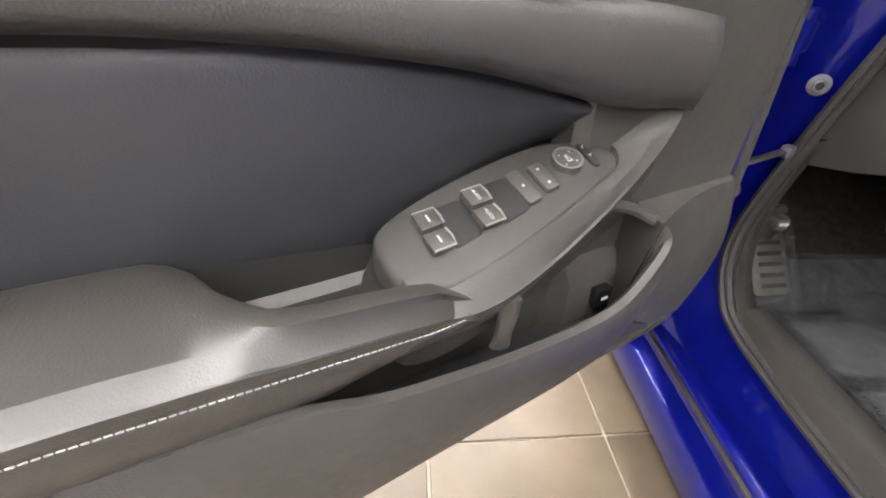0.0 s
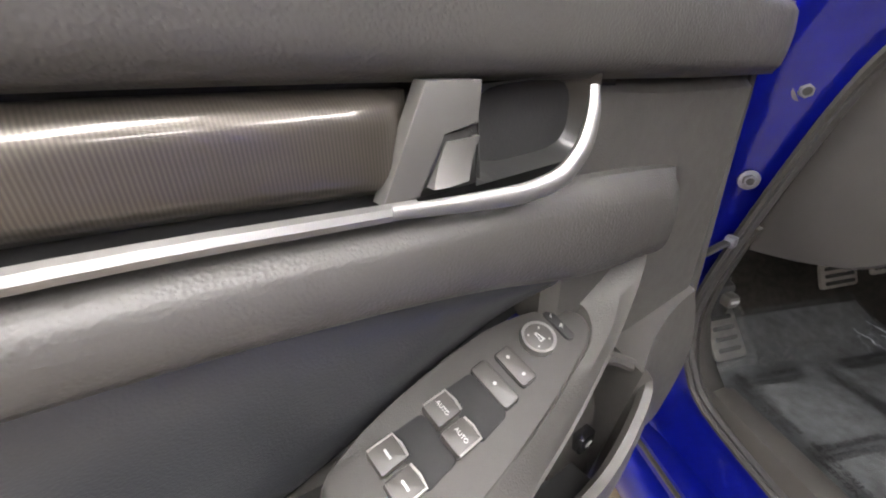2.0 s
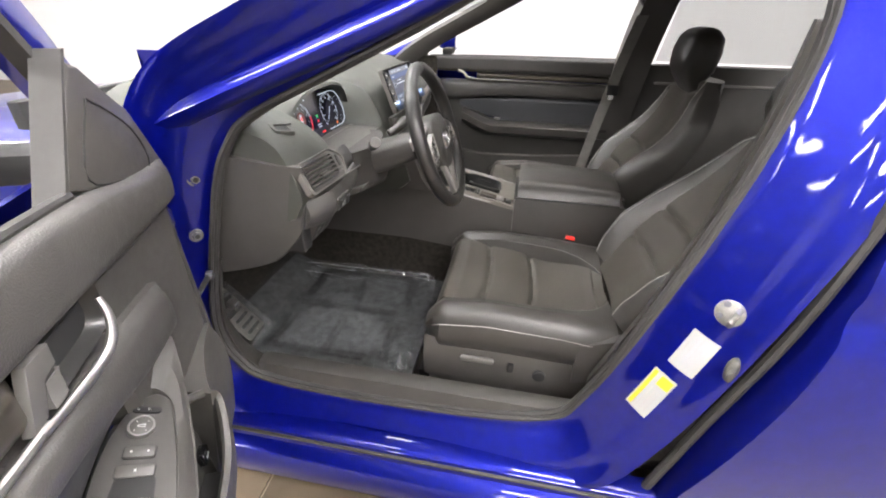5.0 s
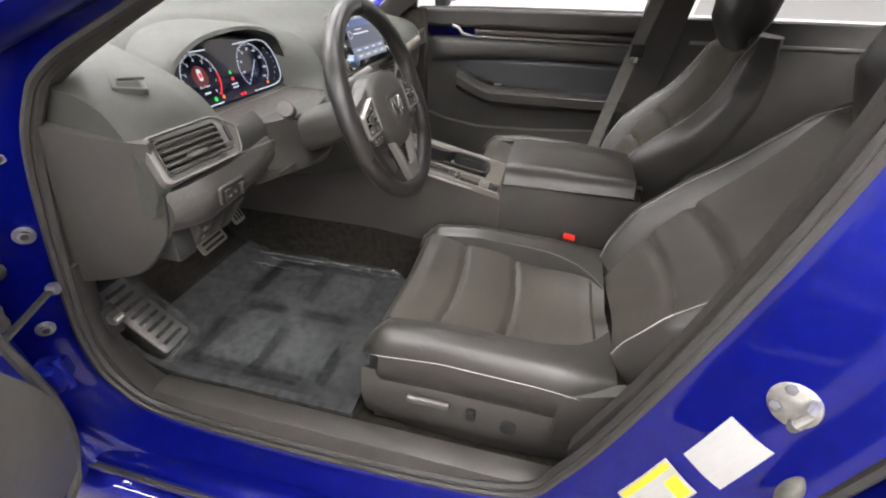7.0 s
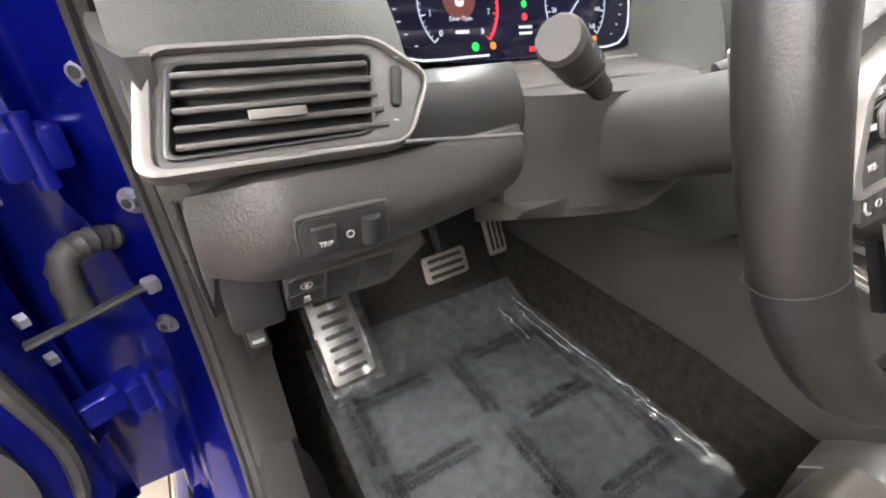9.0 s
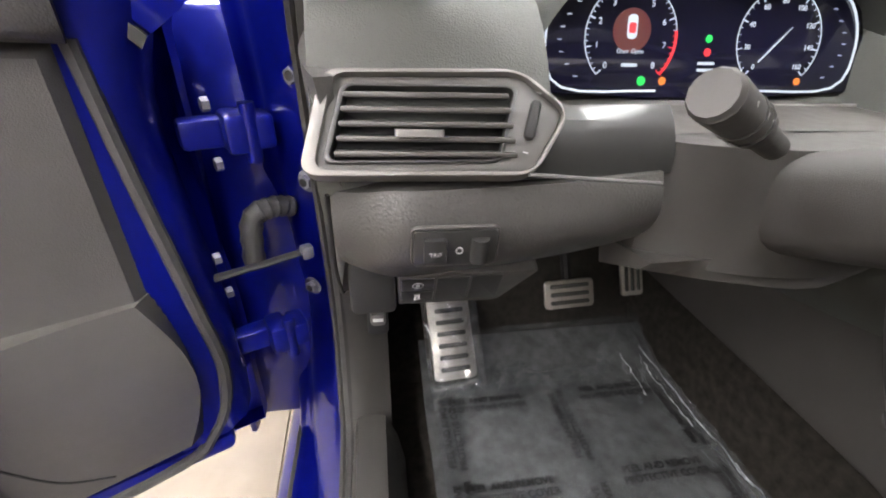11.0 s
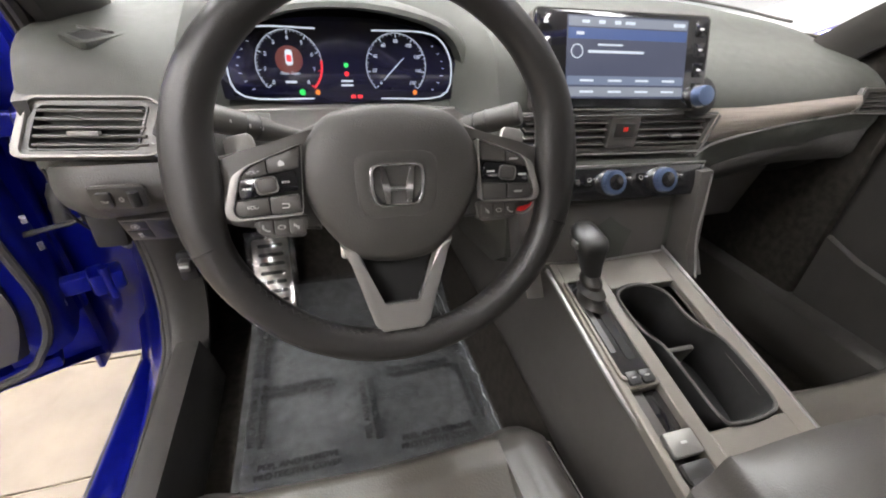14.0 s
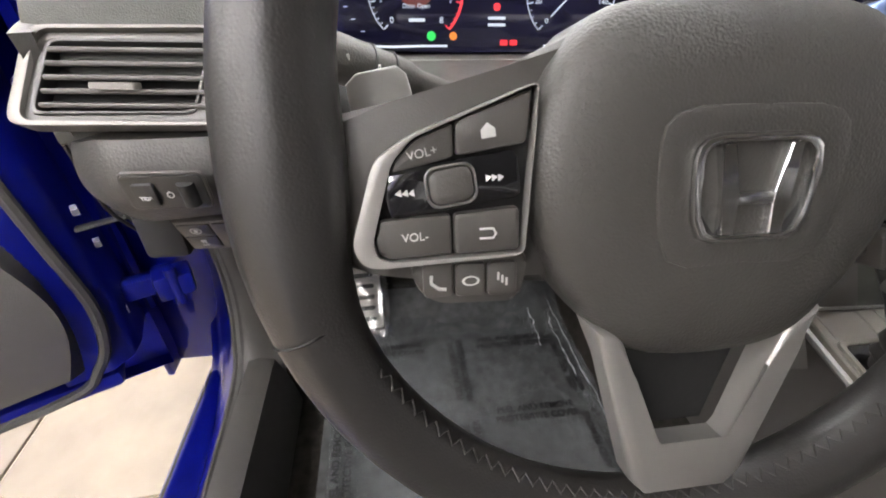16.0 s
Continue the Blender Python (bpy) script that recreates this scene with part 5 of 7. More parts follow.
    shift_parts(d, before, STACK_AT)
    return d


NUMW = glow("gauge_white", (0.80, 0.88, 1.0), 0.85)
GLOWRED = glow("gauge_red", (1.0, 0.03, 0.04), 1.2)
GLOWGREEN = glow("gauge_green", (0.02, 0.8, 0.12), 1.0)
GLOWORANGE = glow("gauge_orange", (1.0, 0.25, 0.02), 1.0)
GLOWBLUE = glow("gauge_blue", (0.10, 0.10, 0.55), 0.25)
NAVY = mat("gauge_face", (0.004, 0.004, 0.012), 0.12, 0, 0, 1, 0.2, 8, coat=0.5)


def build_cluster(d):
    m = plane_m((-0.376, 0.352, 0.866), (1, -0.01, 0), (0, 0.24, 0.97))
    face = part("gauge_display", prism([tuple(p) for p in smoothpts([(-0.168, -0.044), (0.165, -0.044), (0.172, 0.0), (0.150, 0.045), (0.06, 0.066), (-0.06, 0.066), (-0.150, 0.045), (-0.172, 0.0)], 3, True)], 0.003, 0.001, m), NAVY, d, "dark digital gauge display with white scales")
    f = m @ pose(0, 0, 0.0034)
    for sx in (-1, 1):
        out = [(sx * x, y) for x, y in ((0.040, 0.052), (0.118, 0.052), (0.150, 0.038), (0.164, 0.0), (0.146, -0.040), (0.050, -0.043))]
        part("outline", tube([tuple(f @ Vector((x, y, 0))) for x, y in smoothpts(out, 4)], 0.0011, 6), NUMW, face)
    for cx, n, step, txt in ((-0.080, 8, 1, 1), (0.076, 16, 2, 10)):
        a0, a1 = 225.0, -45.0
        part("scale_ring", ring_flat(0.0455, 0.0462, 0.0004, 48, f @ pose(cx, 0.004, 0), -45, 225), NUMW, face)
        for i in range(n * (5 if n == 8 else 2) + 1):
            t = i / (n * (5 if n == 8 else 2))
            a = radians(a0 + (a1 - a0) * t)
            major = i % (5 if n == 8 else 4) == 0
            r = 0.0425 if major else 0.0438
            bar = box((r, 0, 0), (0.005 if major else 0.0026, 0.0010 if major else 0.0005, 0.0004), 0)
            part("tick", bar, GLOWRED if (n == 8 and t > 0.80) else NUMW, face, smooth=False).matrix_basis = f @ pose(cx, 0.004, 0) @ Matrix.Rotation(a, 4, "Z")
        for i in range(0, n + 1, step):
            a = radians(a0 + (a1 - a0) * i / n)
            words(str(i * txt), 0.0078 if n == 8 else 0.0068, NUMW, face, f @ pose(cx + 0.0345 * math.cos(a), 0.004 + 0.0345 * math.sin(a), 0.0002), "numeral", 0.0001)
    part("red_arc", ring_flat(0.0440, 0.0464, 0.0005, 14, f @ pose(-0.080, 0.004, 0.0003), -45, 8), GLOWRED, face)
    part("needle", box((0.012, 0, 0.0012), (0.034, 0.0013, 0.0006), 0.0002), NUMW, face, "white needle").matrix_basis = f @ pose(0.076, 0.004, 0) @ Matrix.Rotation(radians(225), 4, "Z")
    part("needle", box((-0.008, 0, 0.0012), (0.016, 0.0008, 0.0006), 0.0002), NUMW, face).matrix_basis = f @ pose(0.076, 0.004, 0) @ Matrix.Rotation(radians(225), 4, "Z")
    part("warning_glow", disc(0.019, 0.0003, 24, 0, f @ pose(-0.080, 0.010, 0)), glow("dull_red", (0.30, 0.03, 0.02), 0.35), face)
    part("car_symbol", prism(rrect(0.010, 0.021, 0.004), 0.0003, 0, f @ pose(-0.080, 0.013, 0.0004)), NUMW, face)
    part("car_symbol_roof", prism(rrect(0.007, 0.009, 0.002), 0.0003, 0, f @ pose(-0.080, 0.012, 0.0008)), GLOWRED, face)
    words("Door Open", 0.0056, NUMW, face, f @ pose(-0.080, -0.008, 0.0005), "lettering", 0.0001)
    part("readout", prism(rrect(0.016, 0.003, 0.0008), 0.0002, 0, f @ pose(-0.080, -0.020, 0.0004)), NUMW, face)
    for x, y, g, r in ((-0.066, -0.034, GLOWGREEN, 0.0044), (-0.044, -0.034, GLOWORANGE, 0.0038), (0.0, 0.004, GLOWGREEN, 0.0036), (0.0, -0.008, GLOWRED, 0.0036), (0.104, -0.034, GLOWORANGE, 0.0036)):
        part("telltale", disc(r, 0.0004, 14, 0, f @ pose(x, y, 0)), g, face)
    for x in (0.008, 0.018):
        part("telltale", prism(rrect(0.0075, 0.005, 0.001), 0.0004, 0, f @ pose(x, -0.040, 0)), GLOWRED, face)
    for y in (-0.018, -0.024):
        part("readout", prism(rrect(0.018, 0.0026, 0.0008), 0.0002, 0, f @ pose(0.0, y, 0.0004)), NUMW, face)
    for sx in (-1, 1):
        for i in range(7):
            part("tick", box((sx * (0.128 + 0.022 * math.sin(math.pi * (i + 0.5) / 7)), -0.030 + 0.0105 * i, 0), (0.004, 0.0007, 0.0004), 0), NUMW, face, smooth=False).matrix_basis = f


def build_centre(d):
    # touch screen
    ms = plane_m((-0.002, 0.192, 0.906), (1, -0.035, 0), (0, 0.34, 0.94))
    sc = part("touch_screen", prism(rrect(0.282, 0.128, 0.007), 0.014, 0.002, ms @ pose(0, 0, -0.012)), GLOSS, d, "gloss black touch screen with lit display")
    part("screen_edge", frame_plate(rrect(0.288, 0.134, 0.009), rrect(0.282, 0.128, 0.007), 0.013, ms @ pose(0, 0, -0.012)), SMOOTHP, sc)
    disp = ms @ pose(0.004, 0.004, 0.0022)
    part("display", prism(rrect(0.196, 0.108, 0.002), 0.0004, 0, disp), glow("display_blue_grey", (0.10, 0.12, 0.21), 0.55), sc, "lit blue-grey display")
    rows = [(0, 0.046, 0.192, 0.012, (0.42, 0.47, 0.58), 0.55), (0.0, 0.031, 0.192, 0.014, (0.07, 0.14, 0.40), 0.7), (0.0, -0.030, 0.192, 0.012, (0.22, 0.28, 0.42), 0.7), (0.0, -0.045, 0.192, 0.013, (0.45, 0.50, 0.60), 0.55)]
    for i, (x, y, w, h, c, s) in enumerate(rows):
        part("display_bar", prism(rrect(w, h, 0.001), 0.0002, 0, disp @ pose(x, y, 0.0005)), glow("bar_glow", c, s), sc)
    for x, y, w, h in ((-0.07, 0.046, 0.012, 0.004), (-0.045, 0.046, 0.010, 0.005), (-0.02, 0.046, 0.010, 0.005), (0.0, 0.046, 0.016, 0.004), (0.082, 0.046, 0.020, 0.005), (-0.078, 0.031, 0.012, 0.004), (-0.02, 0.008, 0.090, 0.0035), (-0.03, 0.017, 0.040, 0.0025), (-0.065, -0.030, 0.022, 0.003), (-0.02, -0.030, 0.022, 0.003), (0.025, -0.030, 0.022, 0.003), (0.07, -0.030, 0.022, 0.003), (-0.065, -0.045, 0.022, 0.003), (-0.02, -0.045, 0.022, 0.003), (0.025, -0.045, 0.022, 0.003), (0.07, -0.045, 0.022, 0.003)):
        part("display_text", prism(rrect(w, h, 0.0008, 2), 0.0002, 0, disp @ pose(x, y, 0.0008)), NUMW, sc)
    part("display_icon", ring_flat(0.008, 0.0095, 0.0002, 24, disp @ pose(-0.082, 0.008, 0.0008)), NUMW, sc)
    for i in range(4):
        for x in (-0.126, 0.126):
            b = part("screen_key", prism(rrect(0.018, 0.020, 0.002), 0.0015, 0.0005, ms @ pose(x, 0.047 - 0.028 * i, 0.0018)), GLOSS, sc, "small touch key")
            if not (x > 0 and i == 3):
                part("key_icon", box((0, 0, 0.0016), (0.007, 0.003, 0.0002), 0, 1, ms @ pose(x, 0.047 - 0.028 * i, 0.0018)), WHITEINK, b)
    for x in (-0.128, 0.128):
        kn = part("screen_knob", disc(0.0145, 0.020, 28, 0.002, ms @ pose(x, -0.047, 0.002)), KNOBBLUE, sc, "small metal rotary knob")
        part("knob_ring", ring_flat(0.0145, 0.0165, 0.006, 32, ms @ pose(x, -0.047, 0.002)), CHROME, kn)
    part("knob_shroud", disc(0.030, 0.020, 32, 0.006, ms @ pose(0.140, -0.046, -0.019)), DARK, sc)
    # centre vents
    mv = plane_m((0.012, 0.184, 0.808), (1, -0.02, 0), (0, 0.06, 1))
    vf = part("centre_vent", frame_plate([(-0.175, -0.030), (0.158, -0.030), (0.176, 0.026), (-0.185, 0.026)], [(-0.166, -0.023), (0.150, -0.023), (0.164, 0.019), (-0.174, 0.019)], 0.012, mv @ pose(0, 0, -0.004), 0.002), SMOOTHP, d, "pair of centre air vents")
    part("vent_rail", tube([tuple(mv @ Vector(p)) for p in ((-0.18, 0.029, 0.008), (0.172, 0.029, 0.008), (0.180, 0.024, 0.008), (0.162, -0.032, 0.008))], 0.0022, 6), SATIN, vf)
    part("vent_rail", tube([tuple(mv @ Vector(p)) for p in ((-0.18, -0.033, 0.008), (0.160, -0.033, 0.008))], 0.0020, 6), SATIN, vf)
    part("vent_cavity", box((0, 0, -0.008), (0.32, 0.046, 0.008), 0.002), DARK, vf).matrix_basis = mv
    for k in range(4):
        for x, w in ((-0.092, 0.135), (0.092, 0.125)):
            part("louvre", box((x, 0, 0), (w, 0.003, 0.012), 0.001), SMOOTHP, vf).matrix_basis = mv @ pose(0, -0.0165 + 0.0108 * k, 0.003, 20)
    for x in (-0.092, 0.102):
        part("vent_tab", box((x, 0, 0), (0.022, 0.005, 0.012), 0.0018), SATIN_D, vf).matrix_basis = mv @ pose(0, -0.006, 0.008, 12)
    hz = part("hazard_panel", box((0, 0, 0), (0.052, 0.046, 0.016), 0.003), SMOOTHP, vf, "hazard switch between the vents")
    hz.matrix_basis = mv @ pose(0.004, 0, 0.004)
    part("hazard_button", box((0, 0.004, 0.008), (0.034, 0.022, 0.004), 0.002), GLOSS_D, hz)
    part("hazard_mark", box((0, 0.006, 0.0102), (0.008, 0.006, 0.0004), 0), RED, hz)
    # climate strip and dials
    mc = plane_m((0.0, 0.142, 0.742), (1, -0.02, 0), (0, 0.40, 0.92))
    cl = part("climate_panel", prism([(-0.165, -0.026), (0.140, -0.026), (0.162, 0.022), (-0.175, 0.022)], 0.008, 0.002, mc @ pose(0, 0, -0.004)), GLOSS, d, "gloss black climate control strip")
    part("climate_rail", tube([tuple(mc @ Vector(p)) for p in ((-0.175, 0.025, 0.003), (0.166, 0.025, 0.003), (0.144, -0.027, 0.003))], 0.0018, 6), SATIN, cl)
    for x in (-0.106, -0.014, 0.078):
        kn = part("climate_dial", disc(0.0175, 0.018, 32, 0.0015, mc @ pose(x, 0.0, 0.004)), KNOBBLUE, cl, "knurled metal climate dial")
        part("dial_ring", ring_flat(0.0172, 0.0200, 0.010, 36, mc @ pose(x, 0.0, 0.003)), CHROME, kn)
        for i in range(24):
            part("knurl", box((0.0176, 0, 0.012), (0.0014, 0.0016, 0.012), 0, 1), KNOBBLUE, kn, smooth=False).matrix_basis = mc @ pose(x, 0, 0.004, 0, 0, 15 * i)
        part("dial_cap", disc(0.012, 0.001, 24, 0.0004, mc @ pose(x, 0.0, 0.022)), GLOSS, kn)
    for x in (-0.076, -0.045, 0.016, 0.046, 0.112):
        b = part("climate_key", prism(rrect(0.022, 0.016, 0.002), 0.002, 0.0006, mc @ pose(x, 0.004, 0.0035)), GLOSS, cl, "small climate key")
        part("key_icon", ring_flat(0.0028, 0.0038, 0.0003, 14, mc @ pose(x - 0.004, 0.005, 0.0056)), WHITEINK, b)
        part("key_icon", box((0, 0, 0), (0.006, 0.0014, 0.0003), 0, 1, mc @ pose(x + 0.005, 0.006, 0.0057)), WHITEINK, b)
    # lower stack flap and its chrome line
    fl = part("stack_flap", sheet(lambda a, b: (-0.118 + 0.232 * a + 0.012 * (a - 0.5) * b, 0.118 + 0.024 * b - 0.006 * math.sin(math.pi * a), 0.615 + 0.095 * b), 12, 6, back=lambda a, b: (-0.118 + 0.232 * a, 0.17, 0.615 + 0.095 * b)), SMOOTHP, d, "dark flap below the climate strip")
    part("flap_line", tube([(-0.110, 0.114, 0.622), (0.0, 0.109, 0.620), (0.108, 0.114, 0.622)], 0.0018, 6), SATIN, fl)
    for sx, x0 in ((-1, -0.135), (1, 0.132)):
        part("stack_leg", loft([[(x0 + sx * 0.018 * t, y, z), (x0 + sx * (0.026 + 0.018 * t), y + 0.002, z), (x0 + sx * (0.030 + 0.018 * t), y + 0.06, z), (x0 - sx * 0.004, y + 0.06, z)] for t, y, z in ((0, 0.062, 0.600), (0.1, 0.090, 0.64), (0.5, 0.110, 0.70), (1.0, 0.130, 0.755))]), SMOOTHP, d, "console leg beside the stack")
    part("stack_line", tube(smoothpts([(0.168, 0.126, 0.752), (0.160, 0.112, 0.715), (0.150, 0.094, 0.660), (0.142, 0.070, 0.622), (0.130, 0.050, 0.606)], 5), 0.0018, 6), SATIN, d, "satin silver edge of the console leg")
    # passenger side trim band, vent and glove box
    band = sheet(lambda a, b: (0.178 + 0.372 * a, 0.196 - 0.008 * math.sin(math.pi * b) + 0.012 * a, np.interp(a, [0, 0.3, 1], [0.775, 0.790, 0.826]) + np.interp(a, [0, 0.3, 1], [0.062, 0.048, 0.030]) * b), 24, 8, back=lambda a, b: (0.178 + 0.372 * a, 0.23, 0.80 + 0.03 * b))
    part("dash_trim", band, mat("brushed_champagne_trim", (0.42, 0.37, 0.32), 0.34, 0.6, 0.4, 200, 0.15, 30, stretch=(0.3, 6, 12), coat=0.3), d, "brushed champagne trim band")
    part("trim_line", tube(smoothpts([(0.172, 0.176, 0.765), (0.22, 0.186, 0.782), (0.36, 0.196, 0.805), (0.55, 0.208, 0.822)], 6), 0.0022, 6), SATIN, d)
    part("knee_pad", sheet(lambda a, b: (0.185 + 0.53 * a, 0.232 - 0.030 * math.sin(math.pi * b) * math.sin(math.pi * (0.15 + 0.85 * a)) ** 0.5 + 0.03 * a * a, np.interp(a, [0, 0.15, 0.5, 1], [0.62, 0.68, 0.715, 0.72]) + np.interp(a, [0, 0.15, 0.5, 1], [0.145, 0.10, 0.095, 0.09]) * b), 28, 12, back=lambda a, b: (0.185 + 0.53 * a, 0.28, 0.70 + 0.09 * b)), SOFT, d, "padded passenger dash roll")
    mr = plane_m((0.622, 0.222, 0.842), (1, 0.10, 0), (0, 0.1, 1))
    rv = part("passenger_vent", frame_plate([(-0.078, -0.022), (0.062, -0.024), (0.070, 0.022), (-0.066, 0.024)], [(-0.062, -0.016), (0.052, -0.017), (0.058, 0.016), (-0.054, 0.017)], 0.012, mr @ pose(0, 0, -0.002), 0.002), SMOOTHP, d, "passenger air vent")
    part("vent_cavity", box((0, 0, -0.004), (0.12, 0.036, 0.006), 0.002), DARK, rv).matrix_basis = mr
    for k in range(3):
        part("louvre", box((0, 0, 0), (0.108, 0.003, 0.010), 0.001), SMOOTHP, rv).matrix_basis = mr @ pose(0, -0.009 + 0.009 * k, 0.003, 20)
    part("vent_rail", tube([tuple(mr @ Vector(p)) for p in ((-0.068, 0.026, 0.008), (-0.080, -0.020, 0.008), (0.06, -0.026, 0.008))], 0.0022, 6), SATIN, rv)
    part("glove_box", sheet(lambda a, b: (0.20 + 0.50 * a, 0.40 + 0.06 * (1 - b) - 0.01 * math.sin(math.pi * a), 0.47 + 0.235 * b), 12, 10, back=lambda a, b: (0.2 + 0.5 * a, 0.52, 0.47 + 0.235 * b)), PLASTIC, d, "black glove box lid")


build_dashboard()


# ---- steering column, wheel, stalks ----
def build_wheel():
    w = empty("steering_wheel", plane_m((-0.348, 0.0595, 0.813), (1, 0, 0), (0, 0.326, 0.945)), label="black leather three-spoke steering wheel with silver accents", category="steering wheel")
    n = 72
    rim = []
    for i in range(n):
        a = 2 * math.pi * i / n
        grip = 1 + 0.10 * (math.exp(-((math.degrees(a) - 25) / 14) ** 2) + math.exp(-((math.degrees(a) - 155) / 14) ** 2))
        ring = []
        for j in range(16):
            b = 2 * math.pi * j / 16
            sh = math.exp(-((math.degrees(a) - 180) / 17) ** 2) + math.exp(-(min(math.degrees(a), 360 - math.degrees(a)) / 17) ** 2)
            r = 0.1715 - 0.006 * sh + (0.0160 * grip + 0.006 * sh) * math.cos(b)
            ring.append((r * math.cos(a), r * math.sin(a), 0.0165 * grip * math.sin(b)))
        rim.append(ring)
    rim.append(rim[0])
    rb = loft(rim, True, False)
    bmesh.ops.remove_doubles(rb, verts=rb.verts, dist=1e-6)
    rimo = part("rim", rb, RIM, w, "black leather rim with grey stitching")
    # inner stitching of the lower rim
    st = []
    for k, a in enumerate(np.linspace(198, 342, 110)):
        t = radians(a)
        r0 = 0.1560 + 0.002 * (k % 2)
        st.append((r0 * math.cos(t), r0 * math.sin(t), 0.0060 + (0.003 if k % 2 else -0.001)))
    part("stitching", tube(st, 0.0006, 4), RUBBER, rimo, "dark cross stitching")
    for a in (200, 340, 88):
        t = radians(a)
        part("rim_seam", tube([((0.1715 + 0.0163 * math.cos(b)) * math.cos(t), (0.1715 + 0.0163 * math.cos(b)) * math.sin(t), 0.0168 * math.sin(b)) for b in np.linspace(0, 2 * math.pi, 18)], 0.0006, 4), DARK, rimo)
    # airbag cover
    ho = [(-0.058, 0.048), (-0.030, 0.056), (0.0, 0.058), (0.030, 0.056), (0.058, 0.048), (0.078, 0.022), (0.082, -0.004), (0.074, -0.034), (0.054, -0.064), (0.034, -0.081), (0.0, -0.086), (-0.034, -0.081), (-0.054, -0.064), (-0.074, -0.034), (-0.082, -0.004), (-0.078, 0.022)]
    hs = [tuple(p) for p in smoothpts([(x, y) for x, y in ho], 3, True)]
    lay = [(1.0, -0.030), (1.0, -0.004), (0.985, 0.003), (0.94, 0.0085), (0.85, 0.0125), (0.65, 0.0155), (0.40, 0.0165), (0.1, 0.017)]
    part("airbag_cover", loft([[(x * k, -0.010 + (y + 0.010) * k, z) for x, y in hs] for k, z in lay]), PLASTIC, w, "grained airbag cover")
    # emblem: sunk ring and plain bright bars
    em = [tuple(p) for p in smoothpts([(-0.021, 0.018), (0.0, 0.0195), (0.021, 0.018), (0.0245, 0.006), (0.020, -0.017), (0.0, -0.0185), (-0.020, -0.017), (-0.0245, 0.006)], 3, True)]
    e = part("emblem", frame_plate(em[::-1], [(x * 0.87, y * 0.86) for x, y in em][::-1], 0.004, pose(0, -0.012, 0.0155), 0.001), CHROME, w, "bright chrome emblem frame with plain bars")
    part("emblem_dish", frame_plate([(x * 1.50, y * 1.50) for x, y in em][::-1], [(x * 1.02, y * 1.02) for x, y in em][::-1], 0.0022, pose(0, -0.012, 0.0150), 0.001), PLASTIC, w)
    part("emblem_back", prism([(x * 0.95, y * 0.95) for x, y in em][::-1], 0.0012, 0, pose(0, -0.012, 0.0155)), DARK, e)
    for sx in (-1, 1):
        part("emblem_bar", prism([(sx * 0.0165, 0.0165), (sx * 0.0105, 0.0165), (sx * 0.0070, -0.001), (sx * 0.0065, -0.0165), (sx * 0.0125, -0.0165), (sx * 0.0128, -0.002)][::sx], 0.0038, 0.001, pose(0, -0.012, 0.0160)), CHROME, e)
    part("emblem_bar", prism([(-0.008, -0.0055), (0.008, -0.0055), (0.0085, -0.0005), (-0.0085, -0.0005)], 0.0036, 0.001, pose(0, -0.012, 0.0160)), CHROME, e)
    # side spokes
    for sx in (-1, 1):
        sp = [(0.058, 0.046), (0.085, 0.033), (0.128, 0.017), (0.150, 0.018), (0.158, 0.0), (0.152, -0.036), (0.138, -0.041), (0.110, -0.046), (0.068, -0.050)]
        pts = [(sx * x, y) for x, y in sp]
        spoke = part("spoke", prism(pts[::-sx], 0.020, 0.004, pose(0, 0, -0.022)), SMOOTHP, w, "dark wheel spoke")
        fo = [(0.078, 0.0265), (0.122, 0.010), (0.1345, 0.002), (0.1435, -0.027), (0.140, -0.0340), (0.134, -0.0352), (0.082, -0.0332)]
        fi = [(0.0785, 0.0258), (0.1215, 0.0090), (0.1285, 0.0012), (0.1365, -0.0265), (0.1345, -0.0318), (0.131, -0.0332), (0.0822, -0.0325)]
        part("spoke_accent", frame_plate(round_poly([(sx * x, y) for x, y in fo], 0.004)[::-sx], round_poly([(sx * x, y) for x, y in fi], 0.003)[::-sx], 0.013, pose(0, 0, -0.002), 0.0015), SILVERP, w, "satin silver accent round the wheel buttons")
        part("button_pad", prism([(sx * x, y) for x, y in fi][::-sx], 0.006, 0.001, pose(0, 0, -0.001)), DARK, w)
        keys = [[(0.1075, 0.0138), (0.1205, 0.0083), (0.1273, 0.0012), (0.1288, -0.0022), (0.1075, 0.0026)], [(0.0800, 0.0240), (0.1065, 0.0142), (0.1065, 0.0028), (0.0822, 0.0065)],
                [(0.1085, -0.0172), (0.1338, -0.0185), (0.1350, -0.0262), (0.1335, -0.0308), (0.1305, -0.0322), (0.1085, -0.0320)], [(0.0840, -0.0155), (0.1075, -0.0172), (0.1075, -0.0320), (0.0835, -0.0315)]]
        for k in keys:
            part("wheel_button", prism(round_poly([(sx * x, y) for x, y in k], 0.0018, 3)[::-sx], 0.0048, 0.0012, pose(0, 0, 0.0045)), SMOOTHP, spoke, "dark wheel button")
        part("rocker_base", prism(rrect(0.0475, 0.0165, 0.003), 0.0046, 0.001, pose(sx * 0.1075, -0.0070, 0.0048, 0, 0, sx * -8)), GLOSS, spoke)
        part("rocker_roller", prism(rrect(0.0165, 0.0130, 0.004), 0.0066, 0.0030, pose(sx * 0.1085, -0.0070, 0.0055, 0, 0, sx * -8)), SMOOTHP, spoke, "roller key with bright rim")
        part("roller_rim", frame_plate(rrect(0.0180, 0.0145, 0.0045), rrect(0.0163, 0.0128, 0.004), 0.0055, pose(sx * 0.1085, -0.0070, 0.0052, 0, 0, sx * -8)), SATIN, spoke)
        top = 0.0095
